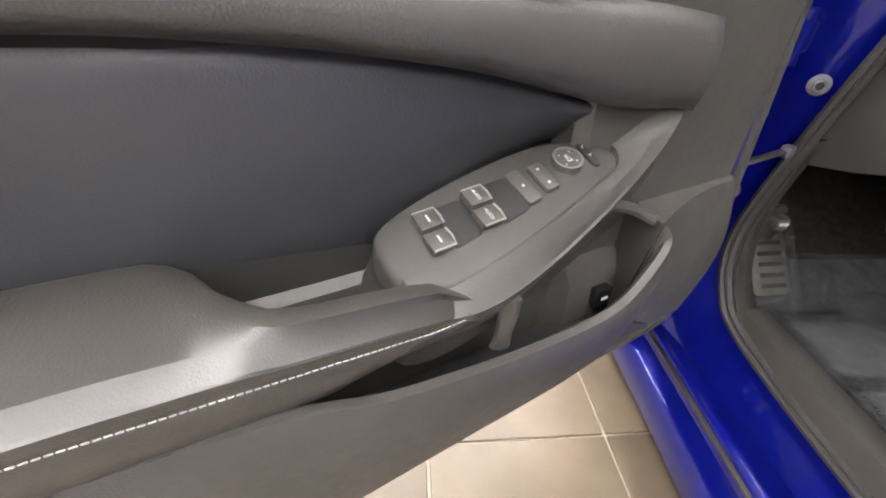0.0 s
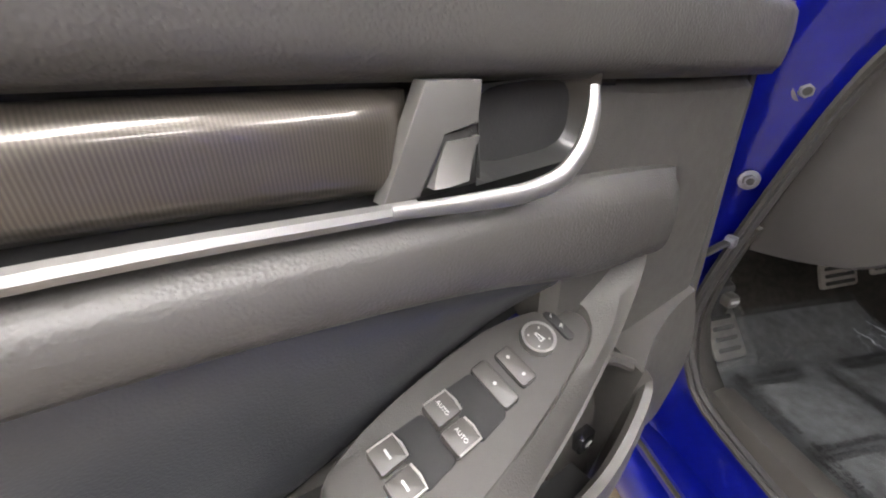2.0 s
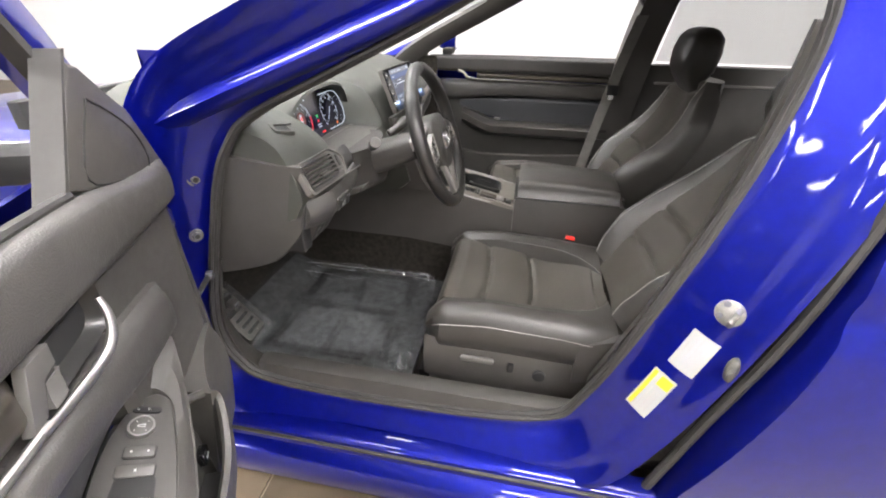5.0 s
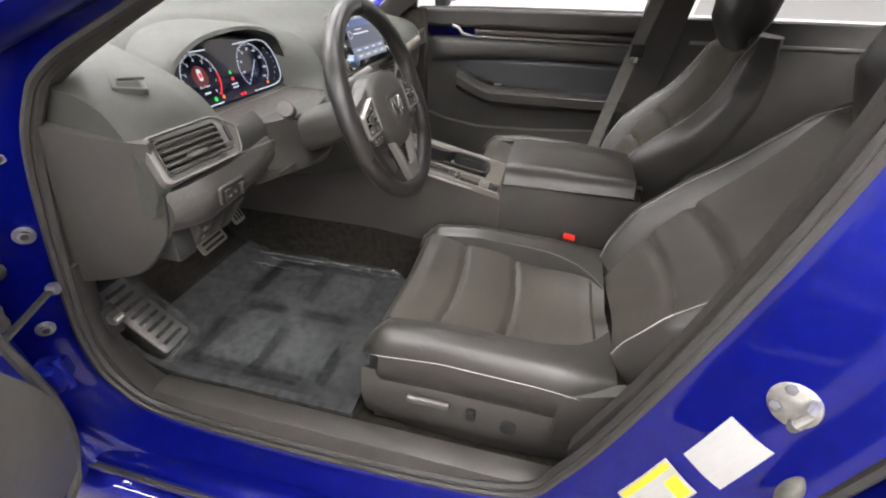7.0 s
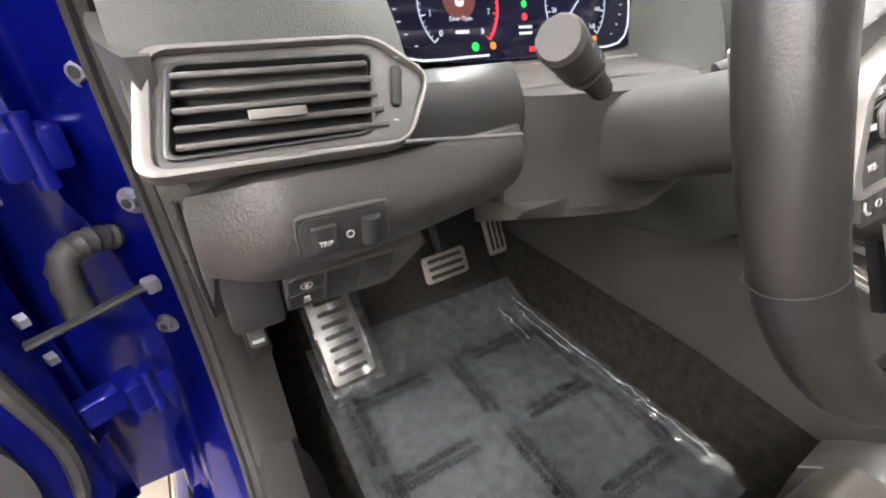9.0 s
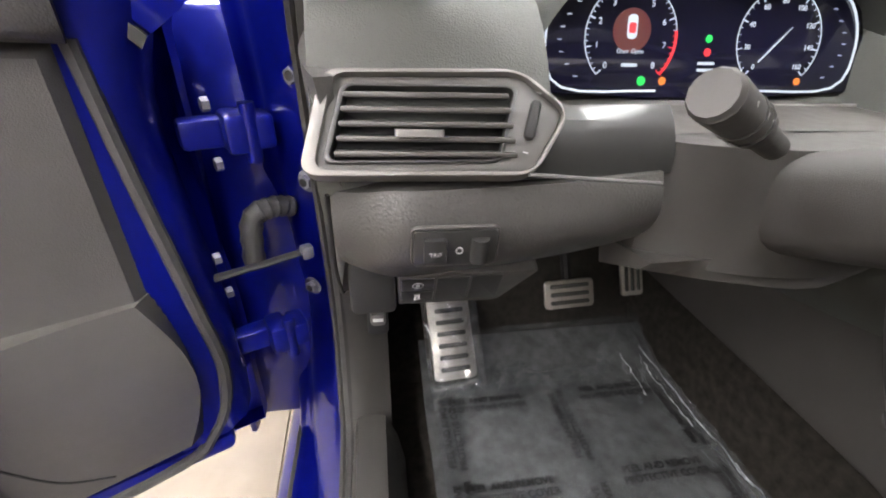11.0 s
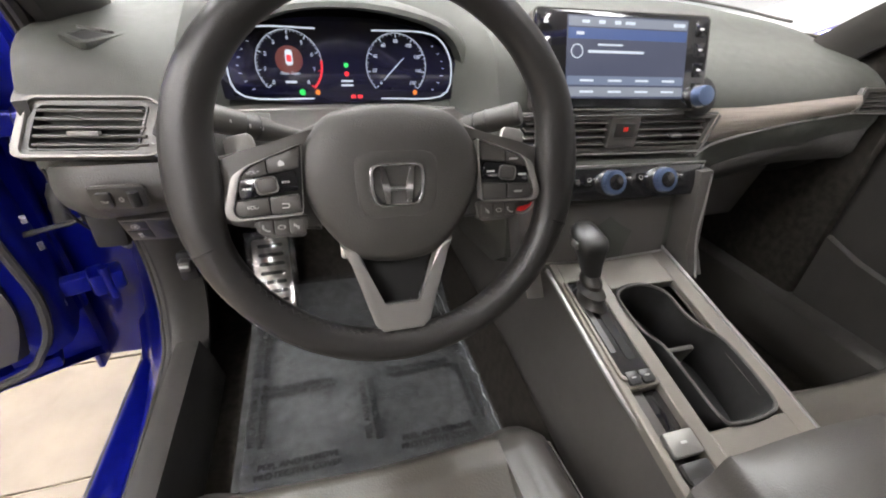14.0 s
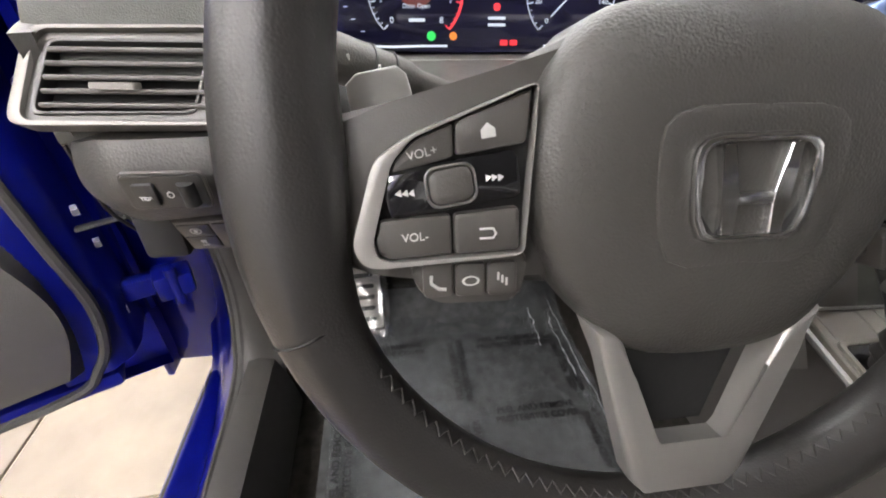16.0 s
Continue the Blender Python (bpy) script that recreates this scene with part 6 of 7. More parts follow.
        if sx < 0:
            words("VOL+", 0.0042, WHITEINK, spoke, pose(-0.1180, 0.0040, top, 0, 0, 12))
            words("VOL-", 0.0042, WHITEINK, spoke, pose(-0.1215, -0.0248, top, 0, 0, 3))
            part("icon_house", prism([(-0.0025, -0.002), (0.0025, -0.002), (0.0025, 0.0008), (0.0, 0.0030), (-0.0025, 0.0008)], 0.0003, 0, pose(-0.0955, 0.0105, top, 0, 0, 8)), WHITEINK, spoke)
            part("icon_bar", tube([(-0.0985, -0.0265, top), (-0.0935, -0.0265, top), (-0.0925, -0.0248, top), (-0.0935, -0.0230, top), (-0.0985, -0.0230, top)], 0.0005, 4), WHITEINK, spoke)
            for x, y in ((-0.1245, -0.0092), (-0.0930, -0.0048)):
                for k in range(3):
                    part("icon_bar", prism(((-0.0011, -0.0013), (0.0011, 0.0), (-0.0011, 0.0013)), 0.0003, 0, pose(x + 0.0022 * (k - 1), y, 0.0095, 0, 0, 8 + (180 if x < -0.1 else 0))), WHITEINK, spoke)
        else:
            for x, y in ((0.115, 0.0060), (0.0915, -0.0050), (0.1245, -0.0092), (0.120, -0.0255)):
                part("icon_bar", box((x, y, top), (0.0085, 0.0018, 0.0003), 0), WHITEINK, spoke)
        # lower button row
        low = [(0.078, -0.0345), (0.124, -0.0365), (0.121, -0.0475), (0.113, -0.0525), (0.082, -0.0535)]
        lowo = part("lower_buttons", prism(round_poly([(sx * x, y) for x, y in low], 0.004)[::-sx], 0.014, 0.002, pose(0, 0, -0.010)), SMOOTHP, w, "lower row of call buttons")
        for k in range(3):
            x = 0.0890 + 0.0122 * k
            part("call_button", prism(rrect(0.0116, 0.0132, 0.002), 0.0028, 0.0010, pose(sx * x, -0.0436 + 0.0004 * k, 0.0030)), SMOOTHP, lowo)
            if k == 2:
                part("icon_bar", tube([(sx * x - 0.0026, -0.0405, 0.006), (sx * x - 0.0028, -0.0435, 0.006), (sx * x, -0.0458, 0.006), (sx * x + 0.0028, -0.0462, 0.006)], 0.0007, 5), WHITEINK, lowo)
            elif k == 1:
                part("icon_bar", ring_flat(0.0018, 0.0024, 0.0003, 16, pose(sx * x, -0.0435, 0.0059) @ Matrix.Diagonal((1.4, 0.8, 1, 1))), WHITEINK, lowo)
            else:
                for q in (-1, 0, 1):
                    part("icon_bar", box((sx * x + 0.0016 * q, -0.0435 - 0.0012 * q, 0.006), (0.0008, 0.0030, 0.0003), 0), WHITEINK, lowo)
        part("paddle", prism([(sx * x, y) for x, y in ((0.112, 0.004), (0.142, 0.008), (0.144, 0.030), (0.140, 0.034), (0.124, 0.037), (0.120, 0.034))][::-sx], 0.005, 0.0015, pose(0, 0, -0.032)), SILVERP, w, "satin silver shift paddle")
    # bottom spoke: silver U with a dark hollow
    u_out = [(-0.053, -0.066), (-0.045, -0.085), (-0.0275, -0.147), (-0.020, -0.155), (0.020, -0.155), (0.0275, -0.147), (0.045, -0.085), (0.053, -0.066), (0.039, -0.070), (0.031, -0.092), (0.0205, -0.126), (0.0175, -0.130), (-0.0175, -0.130), (-0.0205, -0.126), (-0.031, -0.092), (-0.039, -0.070)]
    part("bottom_spoke", prism(u_out, 0.014, 0.0035, pose(0, 0, -0.006), 3), SILVERP, w, "satin silver bottom spoke")
    part("spoke_hollow", prism([(-0.039, -0.068), (-0.019, -0.131), (0.019, -0.131), (0.039, -0.068)], 0.006, 0.001, pose(0, 0, -0.018)), DARK, w)
    part("hub_cone", loft([[(0.075 * k * math.cos(t), -0.01 + 0.06 * k * math.sin(t), z) for t in np.linspace(0, 2 * math.pi, 20, endpoint=False)] for k, z in ((1.0, -0.02), (0.9, -0.045), (0.8, -0.06))]), DARK, w)


def build_column():
    c = empty("steering_column", pose(0.032, 0.0395, -0.013), label="grey plastic steering column cover with stalks", category="steering column")
    ax = plane_m((-0.38, 0.045, 0.815), (1, 0, 0), (0, 0.326, 0.945))
    rows = []
    for z, w, t, b in ((-0.03, 0.046, 0.026, -0.034), (-0.06, 0.049, 0.032, -0.040), (-0.12, 0.054, 0.034, -0.044), (-0.22, 0.060, 0.034, -0.048)):
        rows.append([tuple(ax @ Vector((x, y, z))) for x, y in [(w * math.copysign(abs(math.cos(q)) ** 0.6, math.cos(q)), (t + b) / 2 + (t - b) / 2 * math.copysign(abs(math.sin(q)) ** 0.6, math.sin(q))) for q in np.linspace(0, 2 * math.pi, 24, endpoint=False)]])
    part("column_cover", loft(rows), PODP, c, "grey column cover")
    part("dash_surround", sheet(lambda a, b: (-0.505 + 0.25 * a, 0.225 - 0.055 * math.sin(math.pi * a) ** 0.7 * (1 - 0.3 * b), 0.705 + 0.095 * b), 18, 8, back=lambda a, b: (-0.505 + 0.25 * a, 0.26, 0.705 + 0.095 * b)), PODP, c, "grey panel round the column")
    part("lower_lip", loft([[(x, 0.17 + 0.03 * abs(x + 0.38) / 0.12, 0.705 - 0.012 * math.cos((x + 0.38) * 10)), (x, 0.19, 0.715), (x, 0.27, 0.70), (x, 0.26, 0.675)] for x in np.linspace(-0.51, -0.25, 12)]), SMOOTHP, c)
    for sx, tip, nm in ((-1, (-0.548, 0.135, 0.846), "light_stalk"), (1, (-0.215, 0.120, 0.848), "wiper_stalk")):
        a = Vector((-0.38 + sx * 0.075, 0.180, 0.806))
        b = Vector(tip)
        s = part(nm, tube([a, a.lerp(b, 0.35), a.lerp(b, 0.45), a.lerp(b, 0.75), b], [0.0085, 0.0095, 0.0125, 0.0135, 0.0140], 14), PLASTIC, c, "black control stalk with white symbols")
        part("stalk_end", tube([b, b + (b - a).normalized() * 0.004], [0.0138, 0.0120], 14), SMOOTHP, s)
        for k in (0.55, 0.68):
            part("stalk_ring", tube([a.lerp(b, k), a.lerp(b, k + 0.012)], 0.0142, 14), GLOSS_D, s)
        for k in (0.50, 0.62, 0.80):
            p = a.lerp(b, k) + Vector((0, -0.0128, 0.004))
            part("stalk_mark", box(tuple(p), (0.006, 0.0016, 0.004), 0.0004), WHITEINK, s)
    bt = part("start_button", disc(0.0165, 0.008, 28, 0.002, plane_m((-0.197, 0.115, 0.740), (1, 0, 0), (0, 0.25, 0.97))), GLOWRED_D, c, "round red start button")
    part("button_ring", ring_flat(0.0160, 0.0195, 0.009, 32, plane_m((-0.197, 0.115, 0.740), (1, 0, 0), (0, 0.25, 0.97))), SATIN, bt)


GLOWRED_D = mat("red_button", (0.70, 0.02, 0.02), 0.3)
build_wheel()
build_column()


# ---- pedals, mat and film ----
def build_floor():
    m = empty("floor_mat", label="dark carpet floor mat lying under clear film", category="floor mat")
    part("mat_body", sheet(lambda a, b: (-0.615 + 0.515 * a, 0.08 + 0.60 * b, 0.196 + 0.010 * math.sin(3 * a) * 0.3 + (0.05 * max(0, b - 0.8) / 0.2)), 16, 16, back=lambda a, b: (-0.615 + 0.515 * a, 0.08 + 0.60 * b, 0.184 + (0.05 * max(0, b - 0.8) / 0.2))), MATM, m, "dark carpet mat")
    fz = lambda x, y: 0.2035 + 0.0035 * noise.noise((x * 9, y * 9, 0.3)) + 0.0025 * noise.noise((x * 26, y * 26, 1.7)) + 0.05 * max(0, (y - 0.56) / 0.12) * 0.8 + 0.030 * max(0, (x + 0.135) / 0.06) ** 2 + 0.02 * max(0, (0.13 - y) / 0.06) ** 2 * (0.5 + noise.noise((x * 30, y * 10, 5)))
    film = empty("protective_film", label="crinkled clear protective film printed with black warning text", category="plastic film")
    part("film_sheet", sheet(lambda a, b: (-0.600 + 0.545 * a, 0.10 + 0.60 * b, fz(-0.600 + 0.545 * a, 0.10 + 0.60 * b)), 70, 70), FILM, film, "clear crinkled film")
    # turned-up inner edge that catches the light
    part("film_fold", sheet(lambda a, b: (-0.136 + 0.016 * b + 0.006 * noise.noise((a * 22, b * 3, 9)), 0.13 + 0.52 * a, 0.214 + 0.022 * b + 0.005 * noise.noise((a * 30, b * 4, 2))), 60, 5), FILM, film, "folded film edge")
    lay = [(x, y, 0) for x in (-0.50, -0.24) for y in (0.185, 0.36, 0.53)] + [(x, y, 90) for x in (-0.37, -0.155) for y in (0.27, 0.46)] + [(-0.585, 0.30, 90), (-0.585, 0.47, 90)]
    for i, (x, y, rz) in enumerate(lay):
        for k, t in enumerate(("PEEL AND REMOVE", "PROTECTIVE COVER")):
            words(t, 0.0165, INK, film, pose(x, y, 0.2165, 0, 0, rz) @ pose(0, -0.0185 * k, 0), "printed_text", 0.0001)
    # thin pale ribbons paint the bright streaks of reflected light along the film
    for k, (xa, ya, yb, seed) in enumerate(((-0.128, 0.30, 0.66, 1.3), (-0.122, 0.13, 0.34, 4.1), (-0.142, 0.42, 0.58, 7.7), (-0.180, 0.50, 0.62, 9.2))):
        cr = [(xa + 0.007 * noise.noise((q * 9, seed, 0.5)), ya + (yb - ya) * q, 0.226 + 0.005 * noise.noise((q * 14, seed, 2.5)) - (0.008 if k > 1 else 0)) for q in np.linspace(0, 1, 40)]
        part("film_glint", tube(cr, [0.0006 + 0.0026 * abs(noise.noise((i * 0.43, seed, 4.0))) for i in range(40)], 6, flat=0.5), GLINT, film, "pale ribbon painted as a highlight on the film")
    # dead pedal
    fr = empty("footrest", label="ribbed metal footrest plate under clear film", category="footrest")
    mf = plane_m((-0.552, 0.652, 0.298), (1, 0.10, -0.03), (0.0, 0.66, 0.75))
    part("footrest_plate", prism(rrect(0.088, 0.205, 0.010), 0.006, 0.002, mf), STEEL, fr, "brushed steel footrest plate")
    for k in range(8):
        part("rubber_rib", prism(rrect(0.060, 0.0095, 0.004), 0.003, 0.001, mf @ pose(0, -0.082 + 0.0235 * k, 0.006)), RUBBER, fr, "black rubber rib")
    part("footrest_film", sheet(lambda a, b: tuple(mf @ Vector((-0.058 + 0.116 * a, -0.12 + 0.24 * b, 0.017 + 0.006 * noise.noise((a * 6, b * 9, 3))))), 24, 40), FILM, fr, "wrinkled clear film")
    part("footrest_base", box((0, 0, -0.02), (0.10, 0.22, 0.036), 0.008), CARPET, fr).matrix_basis = mf
    # brake and accelerator
    for nm, o, w, h, n, vert in (("brake_pedal", (-0.333, 0.604, 0.400), 0.100, 0.054, 3, False), ("accelerator_pedal", (-0.188, 0.640, 0.412), 0.048, 0.088, 3, True)):
        p = empty(nm, label="brushed metal pedal with black rubber ribs", category="pedal", group="pedals")
        mm = plane_m(o, (1, 0.05, 0), (0, 0.45, 0.9))
        pl = part("pedal_pad", prism(rrect(w, h, 0.008), 0.006, 0.002, mm), STEEL, p, "brushed metal pedal pad")
        for k in range(n):
            q = (k - (n - 1) / 2)
            part("rubber_rib", prism(rrect(0.0065, h * 0.78, 0.003), 0.003, 0.001, mm @ pose(q * w * 0.27, 0, 0.006)) if vert else prism(rrect(w * 0.78, 0.0075, 0.003), 0.003, 0.001, mm @ pose(0, q * h * 0.29, 0.006)), RUBBER, pl)
        part("pedal_arm", tube([tuple(mm @ Vector((0, h * 0.3, -0.004))), (o[0], o[1] + 0.08, o[2] + 0.12), (o[0], o[1] + 0.10, o[2] + 0.26)], 0.010, 8), DARK, p)


build_floor()


# ---- centre console ----
CONSOLE_AT = Vector((0.020, 0.065, -0.026))


def build_console():
    c = empty("center_console", Matrix.Translation(CONSOLE_AT), label="black centre console with shifter gate and cup holders", category="centre console")
    M = plane_m((0, 0, 0.593), (1, 0, 0), (0, 1, 0.22))

    def at(x, y, z=0.0):
        return M @ pose(x, y, z)
    # side walls down to the floor
    for sx, xt, xb in ((-1, -0.098, -0.128), (1, 0.122, 0.14)):
        def side(a, b):
            y = -0.62 + 1.40 * a
            zt = min(0.62, 0.593 + 0.22 * y - 0.010) if y > -0.22 else 0.535 - 0.02 * (-0.22 - y)
            return (xt + (xb - xt) * (1 - b) ** 1.5 - sx * 0.0, y, 0.18 + (zt - 0.18) * b)
        part("console_side", sheet(side, 40, 12, back=lambda a, b: (side(a, b)[0] - sx * 0.03, side(a, b)[1], side(a, b)[2])), SMOOTHP, c, "dark console side wall")
        cr = part("console_carpet", sheet(lambda a, b: (side(a, b * 0.48)[0] + sx * 0.004 + 0.0, side(a, b * 0.48)[1], side(a, b * 0.48)[2]), 20, 6), CARPET, c, "black carpet on the console side")
    # top deck as a frame with openings: built of strips that leave real holes
    for x0, x1, y0, y1 in ((-0.098, -0.088, -0.26, 0.13), (-0.042, -0.022, -0.26, 0.13), (0.096, 0.122, -0.26, 0.13), (-0.088, -0.042, -0.26, -0.225), (-0.022, 0.096, -0.26, -0.168), (-0.088, -0.042, 0.062, 0.13), (-0.022, 0.096, 0.055, 0.13), (-0.088, -0.042, -0.100, -0.075)):
        part("deck_panel", box(((x0 + x1) / 2, (y0 + y1) / 2, -0.008), (x1 - x0 + 0.001, y1 - y0 + 0.001, 0.016), 0.0015, 1, M), DECK, c, "satin warm grey console deck")
    part("deck_infill", box((0.01, -0.235, 0.522), (0.214, 0.10, 0.022), 0.004), DECK, c)
    # rails
    for x, y0, y1, z in ((-0.100, -0.225, 0.115, -0.010), (0.124, -0.225, 0.13, 0.0)):
        pts = [tuple(M @ Vector((x + (0.012 if x < 0 else -0.0) * max(0, (-0.1 - y)) / 0.12, y, z))) for y in np.linspace(y0, y1, 20)]
        part("console_rail", tube(pts, [0.0015 + 0.0025 * min(1, 3 * q) for q in np.linspace(0, 1, 20)], 8), SATIN, c, "satin silver console rail")
    # cup holders: two joined wells
    cup = [tuple(p) for p in smoothpts([(-0.018, 0.040), (0.008, 0.052), (0.040, 0.050), (0.062, 0.030), (0.064, -0.008), (0.074, -0.034), (0.092, -0.060), (0.094, -0.130), (0.082, -0.160), (0.020, -0.164), (0.004, -0.150), (0.0, -0.085), (-0.004, -0.050), (-0.018, -0.024), (-0.022, 0.010)], 3, True)]
    part("cup_well", loft([[(x * k + 0.037 * (1 - k), y * k - 0.055 * (1 - k), z) for x, y in cup] for k, z in ((0.1, -0.075), (0.94, -0.075), (0.98, -0.01), (1.0, 0.0022), (1.06, 0.0012))], True, False), DARK, c, "deep black cup well").matrix_basis = M
    part("cup_rim", tube([tuple(M @ Vector((x * 1.03 - 0.001, y * 1.02, 0.0025))) for x, y in cup], 0.0022, 6, True), SMOOTHP, c)
    part("cup_divider", box((0.028, -0.055, -0.030), (0.05, 0.008, 0.04), 0.003), SMOOTHP, c).matrix_basis = M
    # shifter gate
    g = part("shifter_gate", frame_plate(rrect(0.052, 0.172, 0.008), rrect(0.043, 0.160, 0.005), 0.004, at(-0.068, -0.004, 0.000), 0.0012), DECK, c, "satin grey shifter gate")
    part("gate_cover", prism(rrect(0.045, 0.162, 0.006), 0.002, 0, at(-0.068, -0.004, -0.0005)), GLOSS, g)
    part("gate_slot", prism(rrect(0.013, 0.105, 0.005), 0.001, 0, at(-0.062, -0.010, 0.0016)), DARK, g)
    part("gear_strip", prism(rrect(0.009, 0.09, 0.002), 0.001, 0, at(-0.082, -0.004, 0.0016)), GLOSS_D, g)
    part("gear_lamp", box((0, 0, 0), (0.003, 0.003, 0.0004), 0), GLOWORANGE, g).matrix_basis = at(-0.082, 0.030, 0.003)
    s = empty("gear_lever", Matrix.Translation(CONSOLE_AT), label="gloss black gear lever with leather boot", category="gear lever")
    base, top = Vector((-0.068, 0.035, 0.603)), Vector((-0.072, 0.068, 0.683))
    boot = []
    for k, r in ((0.0, 0.020), (0.12, 0.017), (0.2, 0.019), (0.3, 0.0135), (0.38, 0.015), (0.5, 0.011)):
        p = base.lerp(top, k)
        boot.append([p + Vector((float(r * math.cos(t)), float(1.4 * r * math.sin(t)), 0)) for t in np.linspace(0, 2 * math.pi, 16, endpoint=False)])
    part("lever_boot", loft(boot), LEATHER, s, "black leather boot")
    part("lever_shaft", tube([base.lerp(top, 0.35), base.lerp(top, 0.85)], [0.0105, 0.0095], 14), SATIN_D, s, "grey metal collar")
    kn = []
    for k, r, ry in ((0.55, 0.013, 0.014), (0.75, 0.0155, 0.017), (0.92, 0.019, 0.022), (1.05, 0.0215, 0.026), (1.15, 0.0205, 0.026), (1.22, 0.016, 0.021), (1.25, 0.008, 0.010)):
        p = base.lerp(top, k)
        kn.append([p + Vector((1.12 * r * math.copysign(abs(math.cos(t)) ** 0.7, math.cos(t)), 1.05 * ry * math.copysign(abs(math.sin(t)) ** 0.7, math.sin(t)), 0.004 * math.sin(t))) for t in np.linspace(0, 2 * math.pi, 20, endpoint=False)])
    part("lever_knob", loft(kn), GLOSS_D, s, "gloss black knob")
    part("lever_button", box(tuple(base.lerp(top, 1.02) + Vector((-0.022, 0, 0))), (0.008, 0.016, 0.012), 0.003), SATIN, s)
    # buttons behind the gate
    for x in (-0.077, -0.057):
        b = part("mode_button", prism(rrect(0.018, 0.018, 0.003), 0.004, 0.001, at(x, -0.088, 0.001)), GLOSS_D, c, "small console button")
        part("button_mark", box((0, 0, 0.0044), (0.007, 0.0016, 0.0002), 0), WHITEINK, b).matrix_basis = at(x, -0.088, 0.001)
    part("tray", box((-0.065, -0.128, -0.014), (0.044, 0.052, 0.006), 0.003), GLOSS, c, "small dark tray").matrix_basis = M
    eb = part("brake_switch", prism(rrect(0.040, 0.028, 0.003), 0.008, 0.002, at(-0.065, -0.172, -0.004)), SATIN_D, c, "grey parking brake switch")
    part("button_mark", box((0, 0, 0.0082), (0.008, 0.003, 0.0002), 0), WHITEINK, eb).matrix_basis = at(-0.065, -0.172, -0.004)
    part("hold_button", prism(rrect(0.036, 0.020, 0.003), 0.006, 0.001, at(-0.065, -0.202, -0.004)), GLOSS_D, c, "brake hold button")
    # armrest box with padded lid
    a = empty("console_armrest", pose(0.02, 0.013, 0.010), label="padded black leather armrest lid on the console", category="armrest")
    rows = []
    for y in np.linspace(-0.175, -0.50, 16):
        e = min(1, min(y + 0.50, -0.175 - y) / 0.03 + 0.25) ** 0.5
        zt = 0.602 + 0.010 * math.sin((y + 0.5) * 6)
        rows.append([(-0.106, y, 0.545), (-0.108, y, 0.575), (-0.104 * (0.94 + 0.06 * e), y, zt - 0.012), (-0.086, y, zt - 0.002 - 0.02 * (1 - e)), (0.0, y, zt + 0.006 - 0.02 * (1 - e)), (0.086, y, zt - 0.002 - 0.02 * (1 - e)), (0.106 * (0.94 + 0.06 * e), y, zt - 0.012), (0.110, y, 0.575), (0.108, y, 0.545)])
    part("armrest_lid", loft([[tuple(q) for q in smoothpts(r, 3, True)] for r in rows]), LEATHER, a, "padded leather lid")
    part("armrest_box", box((0.0, -0.345, 0.44), (0.214, 0.36, 0.205), 0.008), SMOOTHP, a, "dark storage box")
    part("lid_gap", box((0.0, -0.335, 0.5435), (0.2145, 0.342, 0.003), 0.0005), DARK, a)


build_console()


